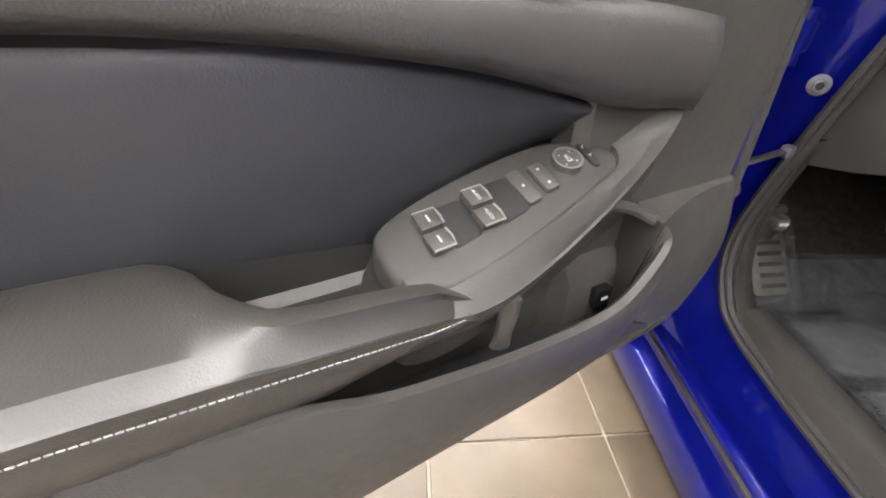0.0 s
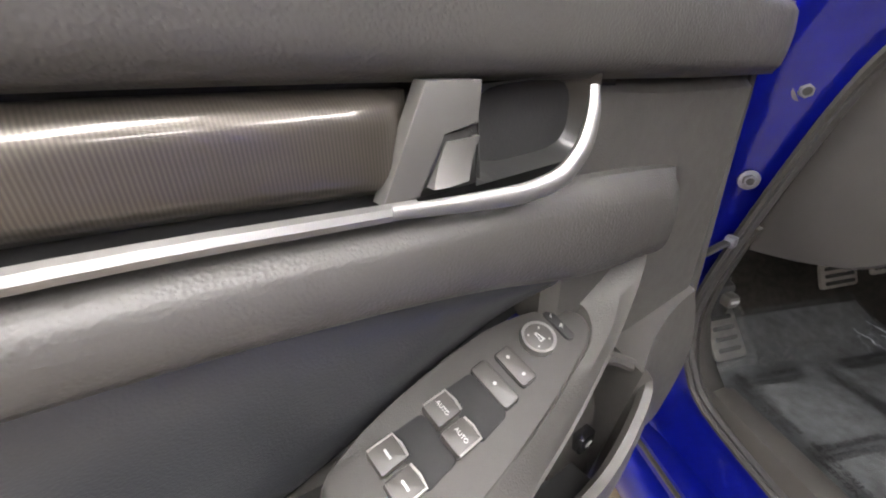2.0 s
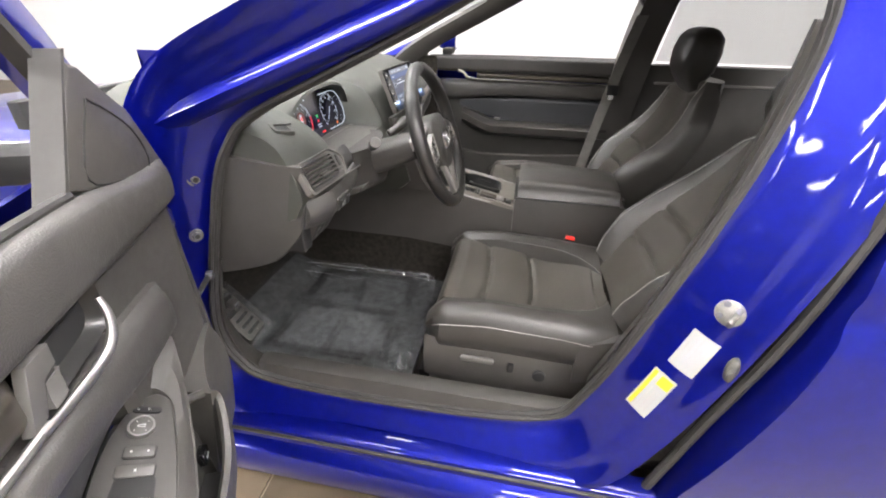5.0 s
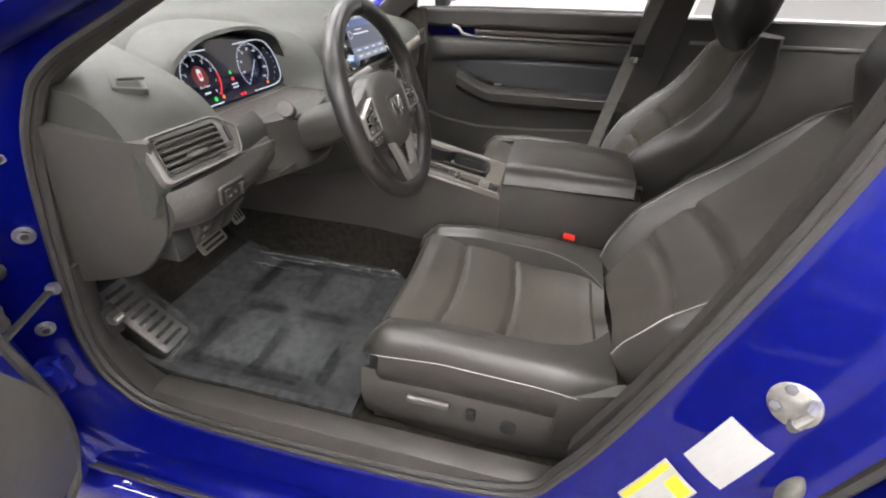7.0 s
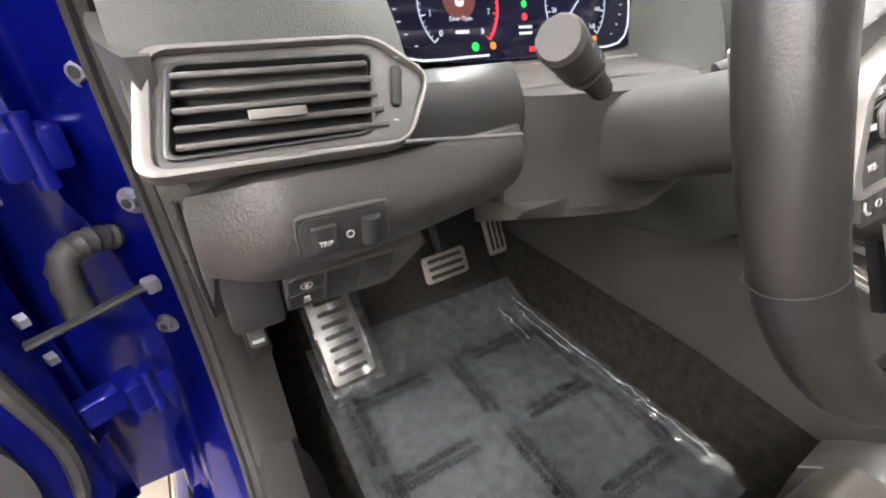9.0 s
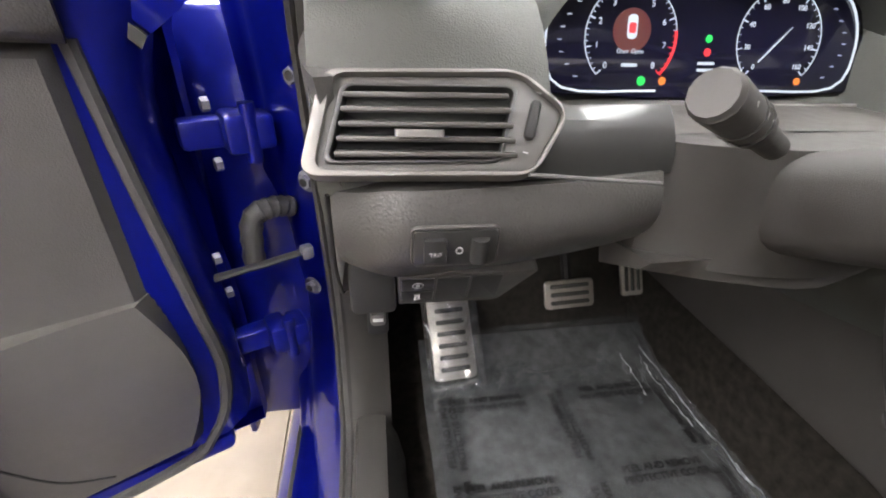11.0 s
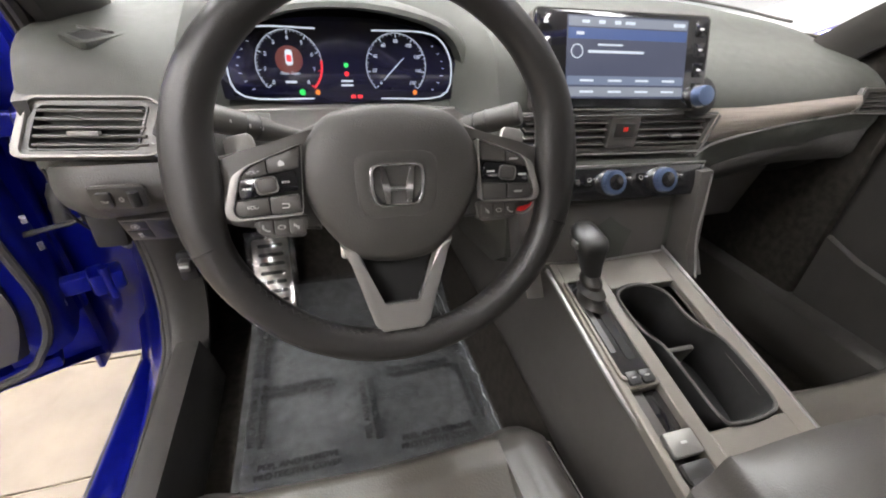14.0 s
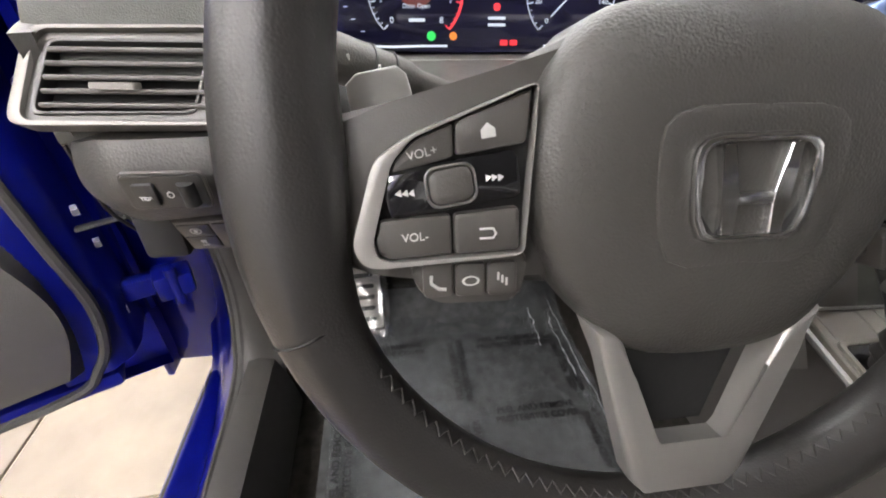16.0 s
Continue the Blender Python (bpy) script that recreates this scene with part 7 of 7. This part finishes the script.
# ---- seats ----
def build_seat(leans):
    s = empty("front_seat", label="black leather front seat with bolsters and pale piping", category="seat", group="front seats")
    W = 0.165

    def z_c(y):
        return float(np.interp(y, [-0.44, -0.38, -0.25, -0.12, -0.03, 0.0, 0.022, 0.03], [0.425, 0.412, 0.405, 0.428, 0.452, 0.448, 0.42, 0.36]))

    def half(y):
        """Half width of the cushion panel, narrowing to a round end at the back."""
        return W * float(np.interp(y, [-0.43, -0.405, -0.37, -0.32, -0.24, 0.03], [0.42, 0.66, 0.83, 0.95, 1.0, 1.0]))

    def pad(a, b):
        y = 0.030 - 0.46 * b
        x = (-1 + 2 * a) * half(y)
        z = z_c(y) - 0.010 * math.cos(math.pi * (2 * a - 1)) * 0.5
        for g in (-0.105, -0.235):
            z -= 0.010 * math.exp(-((y - g - 0.015 * (2 * a - 1) ** 2) / 0.007) ** 2)
        z += 0.006 * math.sin(math.pi * ((y + 0.235) / 0.13)) if -0.40 < y < -0.0 else 0
        return (x, y, z)
    part("seat_cushion", sheet(pad, 20, 76, back=lambda a, b: ((-1 + 2 * a) * half(0.030 - 0.46 * b), 0.028 - 0.46 * b, 0.30)), PERF, s, "perforated leather cushion")
    for sx in (-1, 1):
        rows = []
        for k, y in enumerate(np.linspace(0.036, -0.43, 24)):
            e = min(1, (0.036 - y) / 0.05 + 0.22) ** 0.5
            h = float(np.interp(y, [-0.43, -0.30, -0.12, 0.0, 0.036], [0.446, 0.462, 0.470, 0.458, 0.415]))
            v = half(y)
            rows.append([(sx * (v - 0.006), y, 0.33), (sx * (v - 0.004), y, h - 0.022 - 0.1 * (W - v)), (sx * (v + 0.010), y, h - 0.008 - 0.05 * (W - v)), (sx * (W + 0.034), y, h * 1.0), (sx * (W + 0.062), y, h - 0.012), (sx * (W + 0.080 * e), y, h - 0.045), (sx * (W + 0.084 * e), y, h - 0.085), (sx * (W + 0.070 * e), y, 0.335), (sx * (W + 0.05), y, 0.30)])
        part("side_bolster", loft([[tuple(q) for q in smoothpts(r, 3, True)] for r in rows]), LEATHER, s, "smooth leather side bolster")
        part("piping", tube([(r[1][0] + sx * 0.004, r[1][1], r[2][2] - 0.003) for r in rows], 0.0012, 6), DSTITCH, s, "grey piping")
        part("bolster_seam", tube([(r[5][0] + sx * 0.0005, r[5][1], r[5][2] + 0.008) for r in rows], 0.0009, 6), STITCH, s, "pale stitched seam")
        # plastic valance
        part("seat_valance", sheet(lambda a, b: (sx * (W + 0.074 + 0.012 * math.sin(math.pi * b)), 0.035 - 0.47 * a, (0.215 + 0.045 * a * 0 + 0.03 * (2 * abs(a - 0.5)) ** 3) + (0.135 + 0.03 * math.sin(3.0 * a) - 0.03 * a) * b), 24, 8, back=lambda a, b: (sx * (W + 0.03), 0.03 - 0.46 * a, 0.22 + 0.11 * b)), SMOOTHP, s, "grey plastic seat valance")
    part("front_apron", sheet(lambda a, b: (-0.235 + 0.47 * a, 0.030 + 0.012 * math.sin(math.pi * b) - 0.04 * (2 * a - 1) ** 4, 0.22 + 0.17 * b), 16, 6, back=lambda a, b: (-0.23 + 0.46 * a, -0.02, 0.22 + 0.17 * b)), LEATHER, s)
    # power switches on the outer valance
    sw = part("slide_switch", box((-W - 0.092, -0.105, 0.335), (0.012, 0.085, 0.016), 0.005), SATIN_D, s, "grey seat slide switch")
    part("recline_switch", box((-W - 0.090, -0.190, 0.322), (0.012, 0.016, 0.026), 0.004), DARK, s, "recline switch")
    part("lumbar_switch", disc(0.016, 0.008, 24, 0.002, plane_m((-W - 0.084, -0.262, 0.306), (0, -1, 0), (0, 0, 1))), DARK, s, "round lumbar switch")
    part("seat_rail", box((-W - 0.02, -0.19, 0.205), (0.04, 0.50, 0.024), 0.004), DARK, s)
    part("seat_rail", box((W + 0.02, -0.19, 0.205), (0.04, 0.50, 0.024), 0.004), DARK, s)
    part("rail_cover", box((-W - 0.052, 0.0, 0.225), (0.03, 0.05, 0.022), 0.006), SATIN, s)
    # backrest, built in axes along the recline
    spine = [(-0.455, 0.405)]
    lean = lambda q: radians(float(np.interp(q, [0.0, 0.26, 0.36, 0.46, 0.6, 0.8], leans)))
    for i in range(80):
        q = lean(0.01 * i)
        spine.append((spine[-1][0] - 0.01 * math.sin(q), spine[-1][1] + 0.01 * math.cos(q)))

    def Bv(v):
        """x across, then metres up the curved back, then metres forwards of it."""
        q = max(0.0, v[1]) * 94
        i = min(79, int(q))
        y, z = (spine[i][k] + (spine[i + 1][k] - spine[i][k]) * (q - i) for k in (0, 1))
        t = lean(v[1])
        return Vector((v[0], y + v[2] * math.cos(t), z + v[2] * math.sin(t)))
    # local: x across, y up the back, z forwards

    def bpad(a, b):
        w = float(np.interp(b, [0, 0.3, 0.8, 1], [0.130, 0.150, 0.150, 0.125]))
        y = 0.58 * b
        z = 0.020 + 0.022 * math.sin(math.pi * min(1, b * 1.25)) - 0.006 * math.cos(math.pi * (2 * a - 1))
        for g in (0.155, 0.275):
            z -= 0.010 * math.exp(-((y - g + 0.015 * (2 * a - 1) ** 2) / 0.008) ** 2)
        if b > 0.93:
            z -= 0.06 * ((b - 0.93) / 0.07) ** 2
        return tuple(Bv((-w + 2 * w * a, y, z)))
    part("backrest", sheet(bpad, 18, 64, back=lambda a, b: tuple(Bv((-0.14 + 0.28 * a, 0.58 * b, -0.05)))), PERF, s, "perforated leather backrest")
    part("back_shell", sheet(lambda a, b: tuple(Bv(((-0.225 + 0.45 * a) * float(np.interp(b, [0, 0.5, 0.85, 1], [0.95, 1.0, 0.86, 0.62])), 0.60 * b, -0.05 - 0.05 * math.sin(math.pi * a)))), 16, 16, back=lambda a, b: tuple(Bv(((-0.21 + 0.42 * a) * float(np.interp(b, [0, 0.5, 0.85, 1], [0.95, 1.0, 0.86, 0.62])), 0.59 * b, -0.03)))), LEATHER, s, "leather back shell")
    for sx in (-1, 1):
        rows = []
        for y in np.linspace(0.02, 0.60, 28):
            w = float(np.interp(y, [0, 0.17, 0.42, 0.52, 0.60], [0.126, 0.148, 0.148, 0.132, 0.100]))
            o = float(np.interp(y, [0, 0.10, 0.30, 0.45, 0.54, 0.60], [0.195, 0.225, 0.245, 0.222, 0.185, 0.130]))
            f = float(np.interp(y, [0, 0.06, 0.16, 0.28, 0.40, 0.54, 0.60], [0.05, 0.075, 0.092, 0.076, 0.052, 0.028, -0.01]))
            rows.append([tuple(Bv(p)) for p in ((sx * (w - 0.01), y, -0.04), (sx * (w - 0.004), y, 0.022 * (f + 0.04) / 0.14), (sx * (w + 0.008), y, f * 0.62), (sx * (w * 0.55 + o * 0.45), y, f), (sx * (w * 0.2 + o * 0.8), y, f - 0.010), (sx * o, y, f * 0.5), (sx * (o + 0.004), y, f * 0.1 - 0.02), (sx * (o - 0.004), y, -0.055), (sx * (w + 0.01), y, -0.06))])
        part("back_bolster", loft([[tuple(q) for q in smoothpts(r, 3, True)] for r in rows]), LEATHER, s, "smooth leather back bolster")
        part("piping", tube([tuple(Vector(r[3])) for r in rows], 0.0011, 6), STITCH, s, "pale piping")
        part("piping", tube([tuple(Vector(r[1])) for r in rows], 0.0016, 6), DSTITCH, s)
    # shoulder panel and headrest
    hr = []
    for y, w, f, bk in ((0.548, 0.085, -0.015, -0.05), (0.575, 0.095, 0.010, -0.05), (0.60, 0.105, 0.03, -0.06), (0.63, 0.128, 0.045, -0.07), (0.69, 0.135, 0.050, -0.075), (0.74, 0.125, 0.040, -0.07), (0.765, 0.10, 0.02, -0.05), (0.775, 0.06, -0.005, -0.03)):
        cz, hz = (f + bk) / 2 + 0.035, (f - bk) / 2
        hr.append([tuple(Bv((w * math.copysign(abs(math.cos(t)) ** 0.55, math.cos(t)), y, cz + hz * math.copysign(abs(math.sin(t)) ** 0.7, math.sin(t))))) for t in np.linspace(0, 2 * math.pi, 28, endpoint=False)])
    part("headrest", loft(hr), LEATHER, s, "black leather headrest")
    for sx in (-1, 1):
        part("headrest_post", tube([tuple(Bv((sx * 0.06, 0.54, -0.01))), tuple(Bv((sx * 0.06, 0.62, 0.02)))], 0.007, 10), SATIN_D, s, "dark steel headrest post")
    # recliner cover
    part("recliner_cover", sheet(lambda a, b: (-0.245 - 0.010 * math.sin(math.pi * b), -0.34 - 0.14 * a, 0.27 + 0.14 * b + 0.05 * a), 8, 8, back=lambda a, b: (-0.22, -0.34 - 0.14 * a, 0.27 + 0.14 * b + 0.05 * a)), SMOOTHP, s, "plastic recliner cover")
    return s


seat = build_seat([39, 39, 33, 25, 18, 16])
seat.matrix_basis = pose(-0.385, 0.0, 0.0)
seat = build_seat([39, 37, 23, 11, 4, 2])
seat.matrix_basis = pose(0.39, -0.045, 0.01)


def build_buckle():
    b = empty("belt_buckle", label="black seat belt buckle with red button", category="seat belt")
    part("buckle_body", box((0, 0, 0), (0.026, 0.034, 0.062), 0.006), DARK, b, "black buckle body").matrix_basis = pose(-0.128, -0.345, 0.412, 8, 6, 0)
    part("buckle_button", box((0, -0.001, 0.033), (0.022, 0.030, 0.010), 0.003), RED, b, "red release button").matrix_basis = pose(-0.128, -0.345, 0.412, 8, 6, 0)
    part("buckle_stalk", box((0, 0, -0.06), (0.016, 0.022, 0.08), 0.004), DARK, b).matrix_basis = pose(-0.128, -0.345, 0.412, 8, 6, 0)


build_buckle()


# ---- passenger side ----
def build_passenger_door():
    d = empty("passenger_door", label="closed passenger door with black padded panel and trim blade", category="car door")
    x0 = 0.80

    def skin(y0, y1, lo, hi, x, roll=0.12, nv=12, nu=40, nb=0.0):
        def at(a, b):
            y = y1 + (y0 - y1) * a
            z = lo(y) + (hi(y) - lo(y)) * b
            return (x + 0.010 - bulge(a, b, 0.010, roll, 0.02) - nb * math.sin(math.pi * b), y, z)
        return sheet(at, nu, nv, back=lambda a, b: (x + 0.04, y1 + (y0 - y1) * a, lo(y1 + (y0 - y1) * a) + (hi(y1 + (y0 - y1) * a) - lo(y1 + (y0 - y1) * a)) * b))
    c = lambda z: (lambda y: z)
    sill = curve_fn([(-0.62, 0.915), (0.0, 0.912), (0.34, 0.905)])
    part("upper_pad", skin(-0.60, 0.36, c(0.842), sill, x0, 0.2), SOFT, d, "soft upper pad")
    part("trim_blade", skin(-0.58, 0.10, c(0.812), c(0.838), x0 + 0.004, 0.3), TRIM, d, "patterned trim blade")
    part("trim_rail", tube([(x0 - 0.004, 0.17, 0.842), (x0 - 0.010, 0.15, 0.818), (x0 - 0.006, 0.10, 0.810), (x0 - 0.004, -0.58, 0.806)], 0.0040, 8), SATIN, d, "satin silver rail and handle")
    part("door_handle", tube([(x0 - 0.006, 0.19, 0.846), (x0 - 0.012, 0.165, 0.842), (x0 - 0.016, 0.145, 0.818), (x0 - 0.012, 0.115, 0.812)], 0.0065, 8), SATIN, d, "satin chrome handle")
    part("middle_pad", skin(-0.60, 0.28, curve_fn([(-0.6, 0.735), (0.0, 0.73), (0.25, 0.705)]), c(0.804), x0 - 0.006, 0.2, nb=0.006), SOFT, d, "padded middle roll")
    part("door_insert", skin(-0.60, 0.18, curve_fn([(-0.6, 0.60), (-0.1, 0.60), (0.18, 0.68)]), curve_fn([(-0.6, 0.732), (0.0, 0.727), (0.25, 0.702)]), x0 + 0.010), INSERT, d, "charcoal insert")
    arm = []
    for y in np.linspace(0.16, -0.55, 30):
        k = min(1, (0.16 - y) / 0.15)
        zt = 0.615 + 0.055 * (1 - k) ** 1.2
        arm.append([(x0 + 0.01, y, zt - 0.06), (x0 + 0.01, y, zt), (x0 - 0.03 - 0.025 * k, y, zt), (x0 - 0.048 - 0.03 * k, y, zt - 0.012), (x0 - 0.046 - 0.03 * k, y, zt - 0.045), (x0 - 0.02, y, zt - 0.07)])
    part("armrest", loft(arm), LEATHER, d, "black armrest")
    part("window_switch", box((x0 - 0.035, -0.02, 0.632), (0.024, 0.03, 0.008), 0.003), SATIN_D, d, "single window switch")
    part("lower_panel", skin(-0.62, 0.36, curve_fn([(-0.62, 0.24), (0.0, 0.24), (0.30, 0.26)]), curve_fn([(-0.6, 0.60), (0.0, 0.61), (0.36, 0.84)]), x0 + 0.020, 0.05, 24), PLASTIC, d, "black lower panel")
    part("map_pocket", loft([[(x0 + 0.01, y, 0.27), (x0 - 0.055, y, 0.30), (x0 - 0.065, y, z), (x0 - 0.052, y, z + 0.006), (x0 - 0.045, y, z - 0.006)] for y, z in ((0.28, 0.50), (0.2, 0.475), (0.05, 0.452), (-0.20, 0.458), (-0.50, 0.48))]), PLASTIC, d, "map pocket")
    part("belt_strip", tube([(x0 + 0.02, y, sill(y) + 0.002) for y in np.linspace(-0.6, 0.34, 16)], 0.006, 6), RUBBER, d)
    part("door_skin", sheet(lambda a, b: (0.885 + 0.02 * math.sin(math.pi * b), 0.48 - 1.1 * a, 0.20 + 0.66 * b), 14, 10, back=lambda a, b: (0.84, 0.48 - 1.1 * a, 0.20 + 0.66 * b)), BLUE, d, "blue outer skin")
    fr = smoothpts([(0.46, 0.90), (0.30, 0.995), (0.10, 1.09), (-0.08, 1.165), (-0.30, 1.205), (-0.52, 1.20), (-0.60, 1.10), (-0.62, 0.92)], 5)
    part("window_frame", loft([[(0.86 - 0.72 * max(0, z - 0.9), y, z + 0.014), (0.83 - 0.72 * max(0, z - 0.9), y, z + 0.010), (0.82 - 0.72 * max(0, z - 0.9), y, z - 0.018), (0.86 - 0.72 * max(0, z - 0.9), y, z - 0.018)] for y, z in [tuple(p) for p in fr]]), DARK, d, "black window frame")
    part("corner_trim", prism([(0.35, 0.905), (0.455, 0.905), (0.35, 0.968)], 0.02, 0.004, Matrix(((0, 0, 1, 0.815), (1, 0, 0, 0), (0, 1, 0, 0), (0, 0, 0, 1)))), SMOOTHP, d)
    g = part("window_pane", sheet(lambda a, b: (0.845 - 0.72 * 0.29 * b, 0.38 - 0.98 * a, 0.905 + 0.29 * b), 4, 4), GLASS, d, "side glass")
    g.visible_shadow = False
    mir = part("door_mirror", loft([[(1.0 + 0.075 * x * k, 0.235 + dy, 0.985 + 0.062 * z * k) for x, z in [(math.copysign(abs(math.cos(t)) ** 0.6, math.cos(t)), math.copysign(abs(math.sin(t)) ** 0.6, math.sin(t))) for t in np.linspace(0, 2 * math.pi, 24, endpoint=False)]] for k, dy in ((1.0, 0.0), (1.05, 0.03), (0.9, 0.08), (0.3, 0.11))]), BLUE, d, "blue door mirror")
    part("mirror_glass", box((1.0, 0.233, 0.985), (0.128, 0.003, 0.104), 0.001), MIRROR, mir)
    part("mirror_stalk", box((0.90, 0.26, 0.925), (0.10, 0.05, 0.03), 0.008), DARK, d)


def build_rear():
    # passenger B-pillar, belt, rear bench and rear door
    p = empty("pillar_right", label="dark pillar trim with hanging grey seat belt", category="pillar trim")
    pil = smoothpts([(0.735, -0.54, 0.30), (0.735, -0.56, 0.62), (0.715, -0.60, 0.92), (0.665, -0.62, 1.08), (0.62, -0.64, 1.2)], 4)
    part("pillar_cover", loft([[(x, y + 0.05, z), (x + 0.09, y + 0.06, z), (x + 0.09, y - 0.09, z), (x, y - 0.08, z)] for x, y, z in [tuple(q) for q in pil]]), SMOOTHP, p, "dark pillar cover")
    belt = empty("seat_belt", label="grey seat belt webbing with black latch tongue", category="seat belt")
    part("webbing", loft([[(x, y + 0.023, z), (x, y - 0.023, z), (x + 0.002, y - 0.023, z), (x + 0.002, y + 0.023, z)] for x, y, z in [tuple(q) for q in smoothpts([(0.640, -0.585, 1.10), (0.690, -0.545, 0.90), (0.712, -0.50, 0.66), (0.715, -0.455, 0.42), (0.71, -0.44, 0.30)], 4)]]), GREYBELT, belt, "grey webbing")
    t = part("latch_tongue", box((0.692, -0.535, 0.80), (0.014, 0.05, 0.045), 0.005), DARK, belt, "black latch tongue")
    part("tongue_blade", box((0.688, -0.53, 0.775), (0.004, 0.024, 0.028), 0.001), CHROME, t)
    b = empty("rear_bench", label="black leather rear bench in deep shade", category="seat")
    part("bench_cushion", sheet(lambda a, c: (-0.66 + 1.32 * a, -1.00 - 0.48 * c, 0.40 + 0.05 * math.sin(math.pi * min(1, c * 1.4 + 0.15)) - 0.05 * c), 18, 10, back=lambda a, c: (-0.66 + 1.32 * a, -1.0 - 0.48 * c, 0.20)), LEATHER, b, "rear cushion")
    part("bench_back", sheet(lambda a, c: (-0.64 + 1.28 * a, -1.46 - 0.30 * c + 0.03 * math.sin(math.pi * c), 0.40 + 0.54 * c), 18, 10, back=lambda a, c: (-0.64 + 1.28 * a, -1.60 - 0.25 * c, 0.40 + 0.54 * c)), LEATHER, b, "rear backrest")
    for x in (-0.36, 0.36):
        part("rear_headrest", box((x, -1.74, 1.0), (0.24, 0.08, 0.12), 0.03, 3), LEATHER, b, "rear headrest")
    r = empty("rear_passenger_door", label="dark rear passenger door panel in shade", category="car door")
    part("door_panel", box((0.79, -1.15, 0.57), (0.05, 1.0, 0.68), 0.02), PLASTIC, r, "dark door panel")
    part("door_skin", box((0.865, -1.15, 0.53), (0.05, 1.02, 0.66), 0.02), BLUE, r)
    part("trim_strip", box((0.762, -1.12, 0.83), (0.006, 0.8, 0.012), 0.002), SATIN_D, r)
    part("window_pane", sheet(lambda a, c: (0.835 - 0.72 * 0.28 * c, -0.72 - 0.85 * a, 0.915 + 0.28 * c), 4, 4), REARGLASS, r, "rear side glass")
    part("window_frame", loft([[(0.86 - 0.72 * max(0, z - 0.9), y, z + 0.014), (0.82 - 0.72 * max(0, z - 0.9), y, z + 0.010), (0.82 - 0.72 * max(0, z - 0.9), y, z - 0.014), (0.86 - 0.72 * max(0, z - 0.9), y, z - 0.014)] for y, z in ((-0.70, 0.93), (-0.68, 1.10), (-0.72, 1.20), (-1.2, 1.19), (-1.5, 1.10), (-1.62, 0.93))]), DARK, r)
    part("rocker_panel", box((0.80, -0.4, 0.17), (0.12, 2.6, 0.2), 0.02), BLUE, r, "blue sill on the far side")
    # rear shelf and glass line close the cabin
    part("parcel_shelf", box((0, -1.9, 0.93), (1.3, 0.4, 0.03), 0.01), DARK, b)


build_passenger_door()
build_rear()


# ---- floor tiles ----
def build_tiles():
    pitch, gap, th = 0.385, 0.006, 0.008
    fl = bpy.data.objects["floor"]
    me = bpy.data.meshes.new("tile")
    b = box((0, 0, th / 2), (pitch - gap, pitch - gap, th), 0.0015, 1)
    b.to_mesh(me)
    b.free()
    me.materials.append(TILE)
    rest = bmesh.new()
    m0 = pose(-1.305, 0.405, FLOOR - 0.0065, 0, 0, 2.0)
    for i in range(-26, 30):
        for j in range(-22, 27):
            p = m0 @ Vector(((i + 0.5) * pitch, (j + 0.5) * pitch, 0))
            if not (-10.8 < p.x < 6.8 and -7.8 < p.y < 10.3):
                continue
            if -2.9 < p.x < -0.2 and -0.8 < p.y < 2.6:
                ob = new("tile", me)
                ob.parent = fl
                ob.matrix_basis = Matrix.Translation(p + Vector((0, 0, 0.0005 * ((i * 7 + j * 3) % 3)))) @ pose(0, 0, 0, 0, 0, 2.0 + 90 * ((i + j) % 4))
            else:
                h = (pitch - gap) / 2
                q = Matrix.Translation(p + Vector((0, 0, th))) @ pose(0, 0, 0, 0, 0, 2.0)
                rest.faces.new([rest.verts.new(q @ Vector(c)) for c in ((-h, -h, 0), (h, -h, 0), (h, h, 0), (-h, h, 0))])
    part("tile_field", rest, TILE, fl, "beige ceramic floor tiles", smooth=False, kind="stuff")


build_tiles()
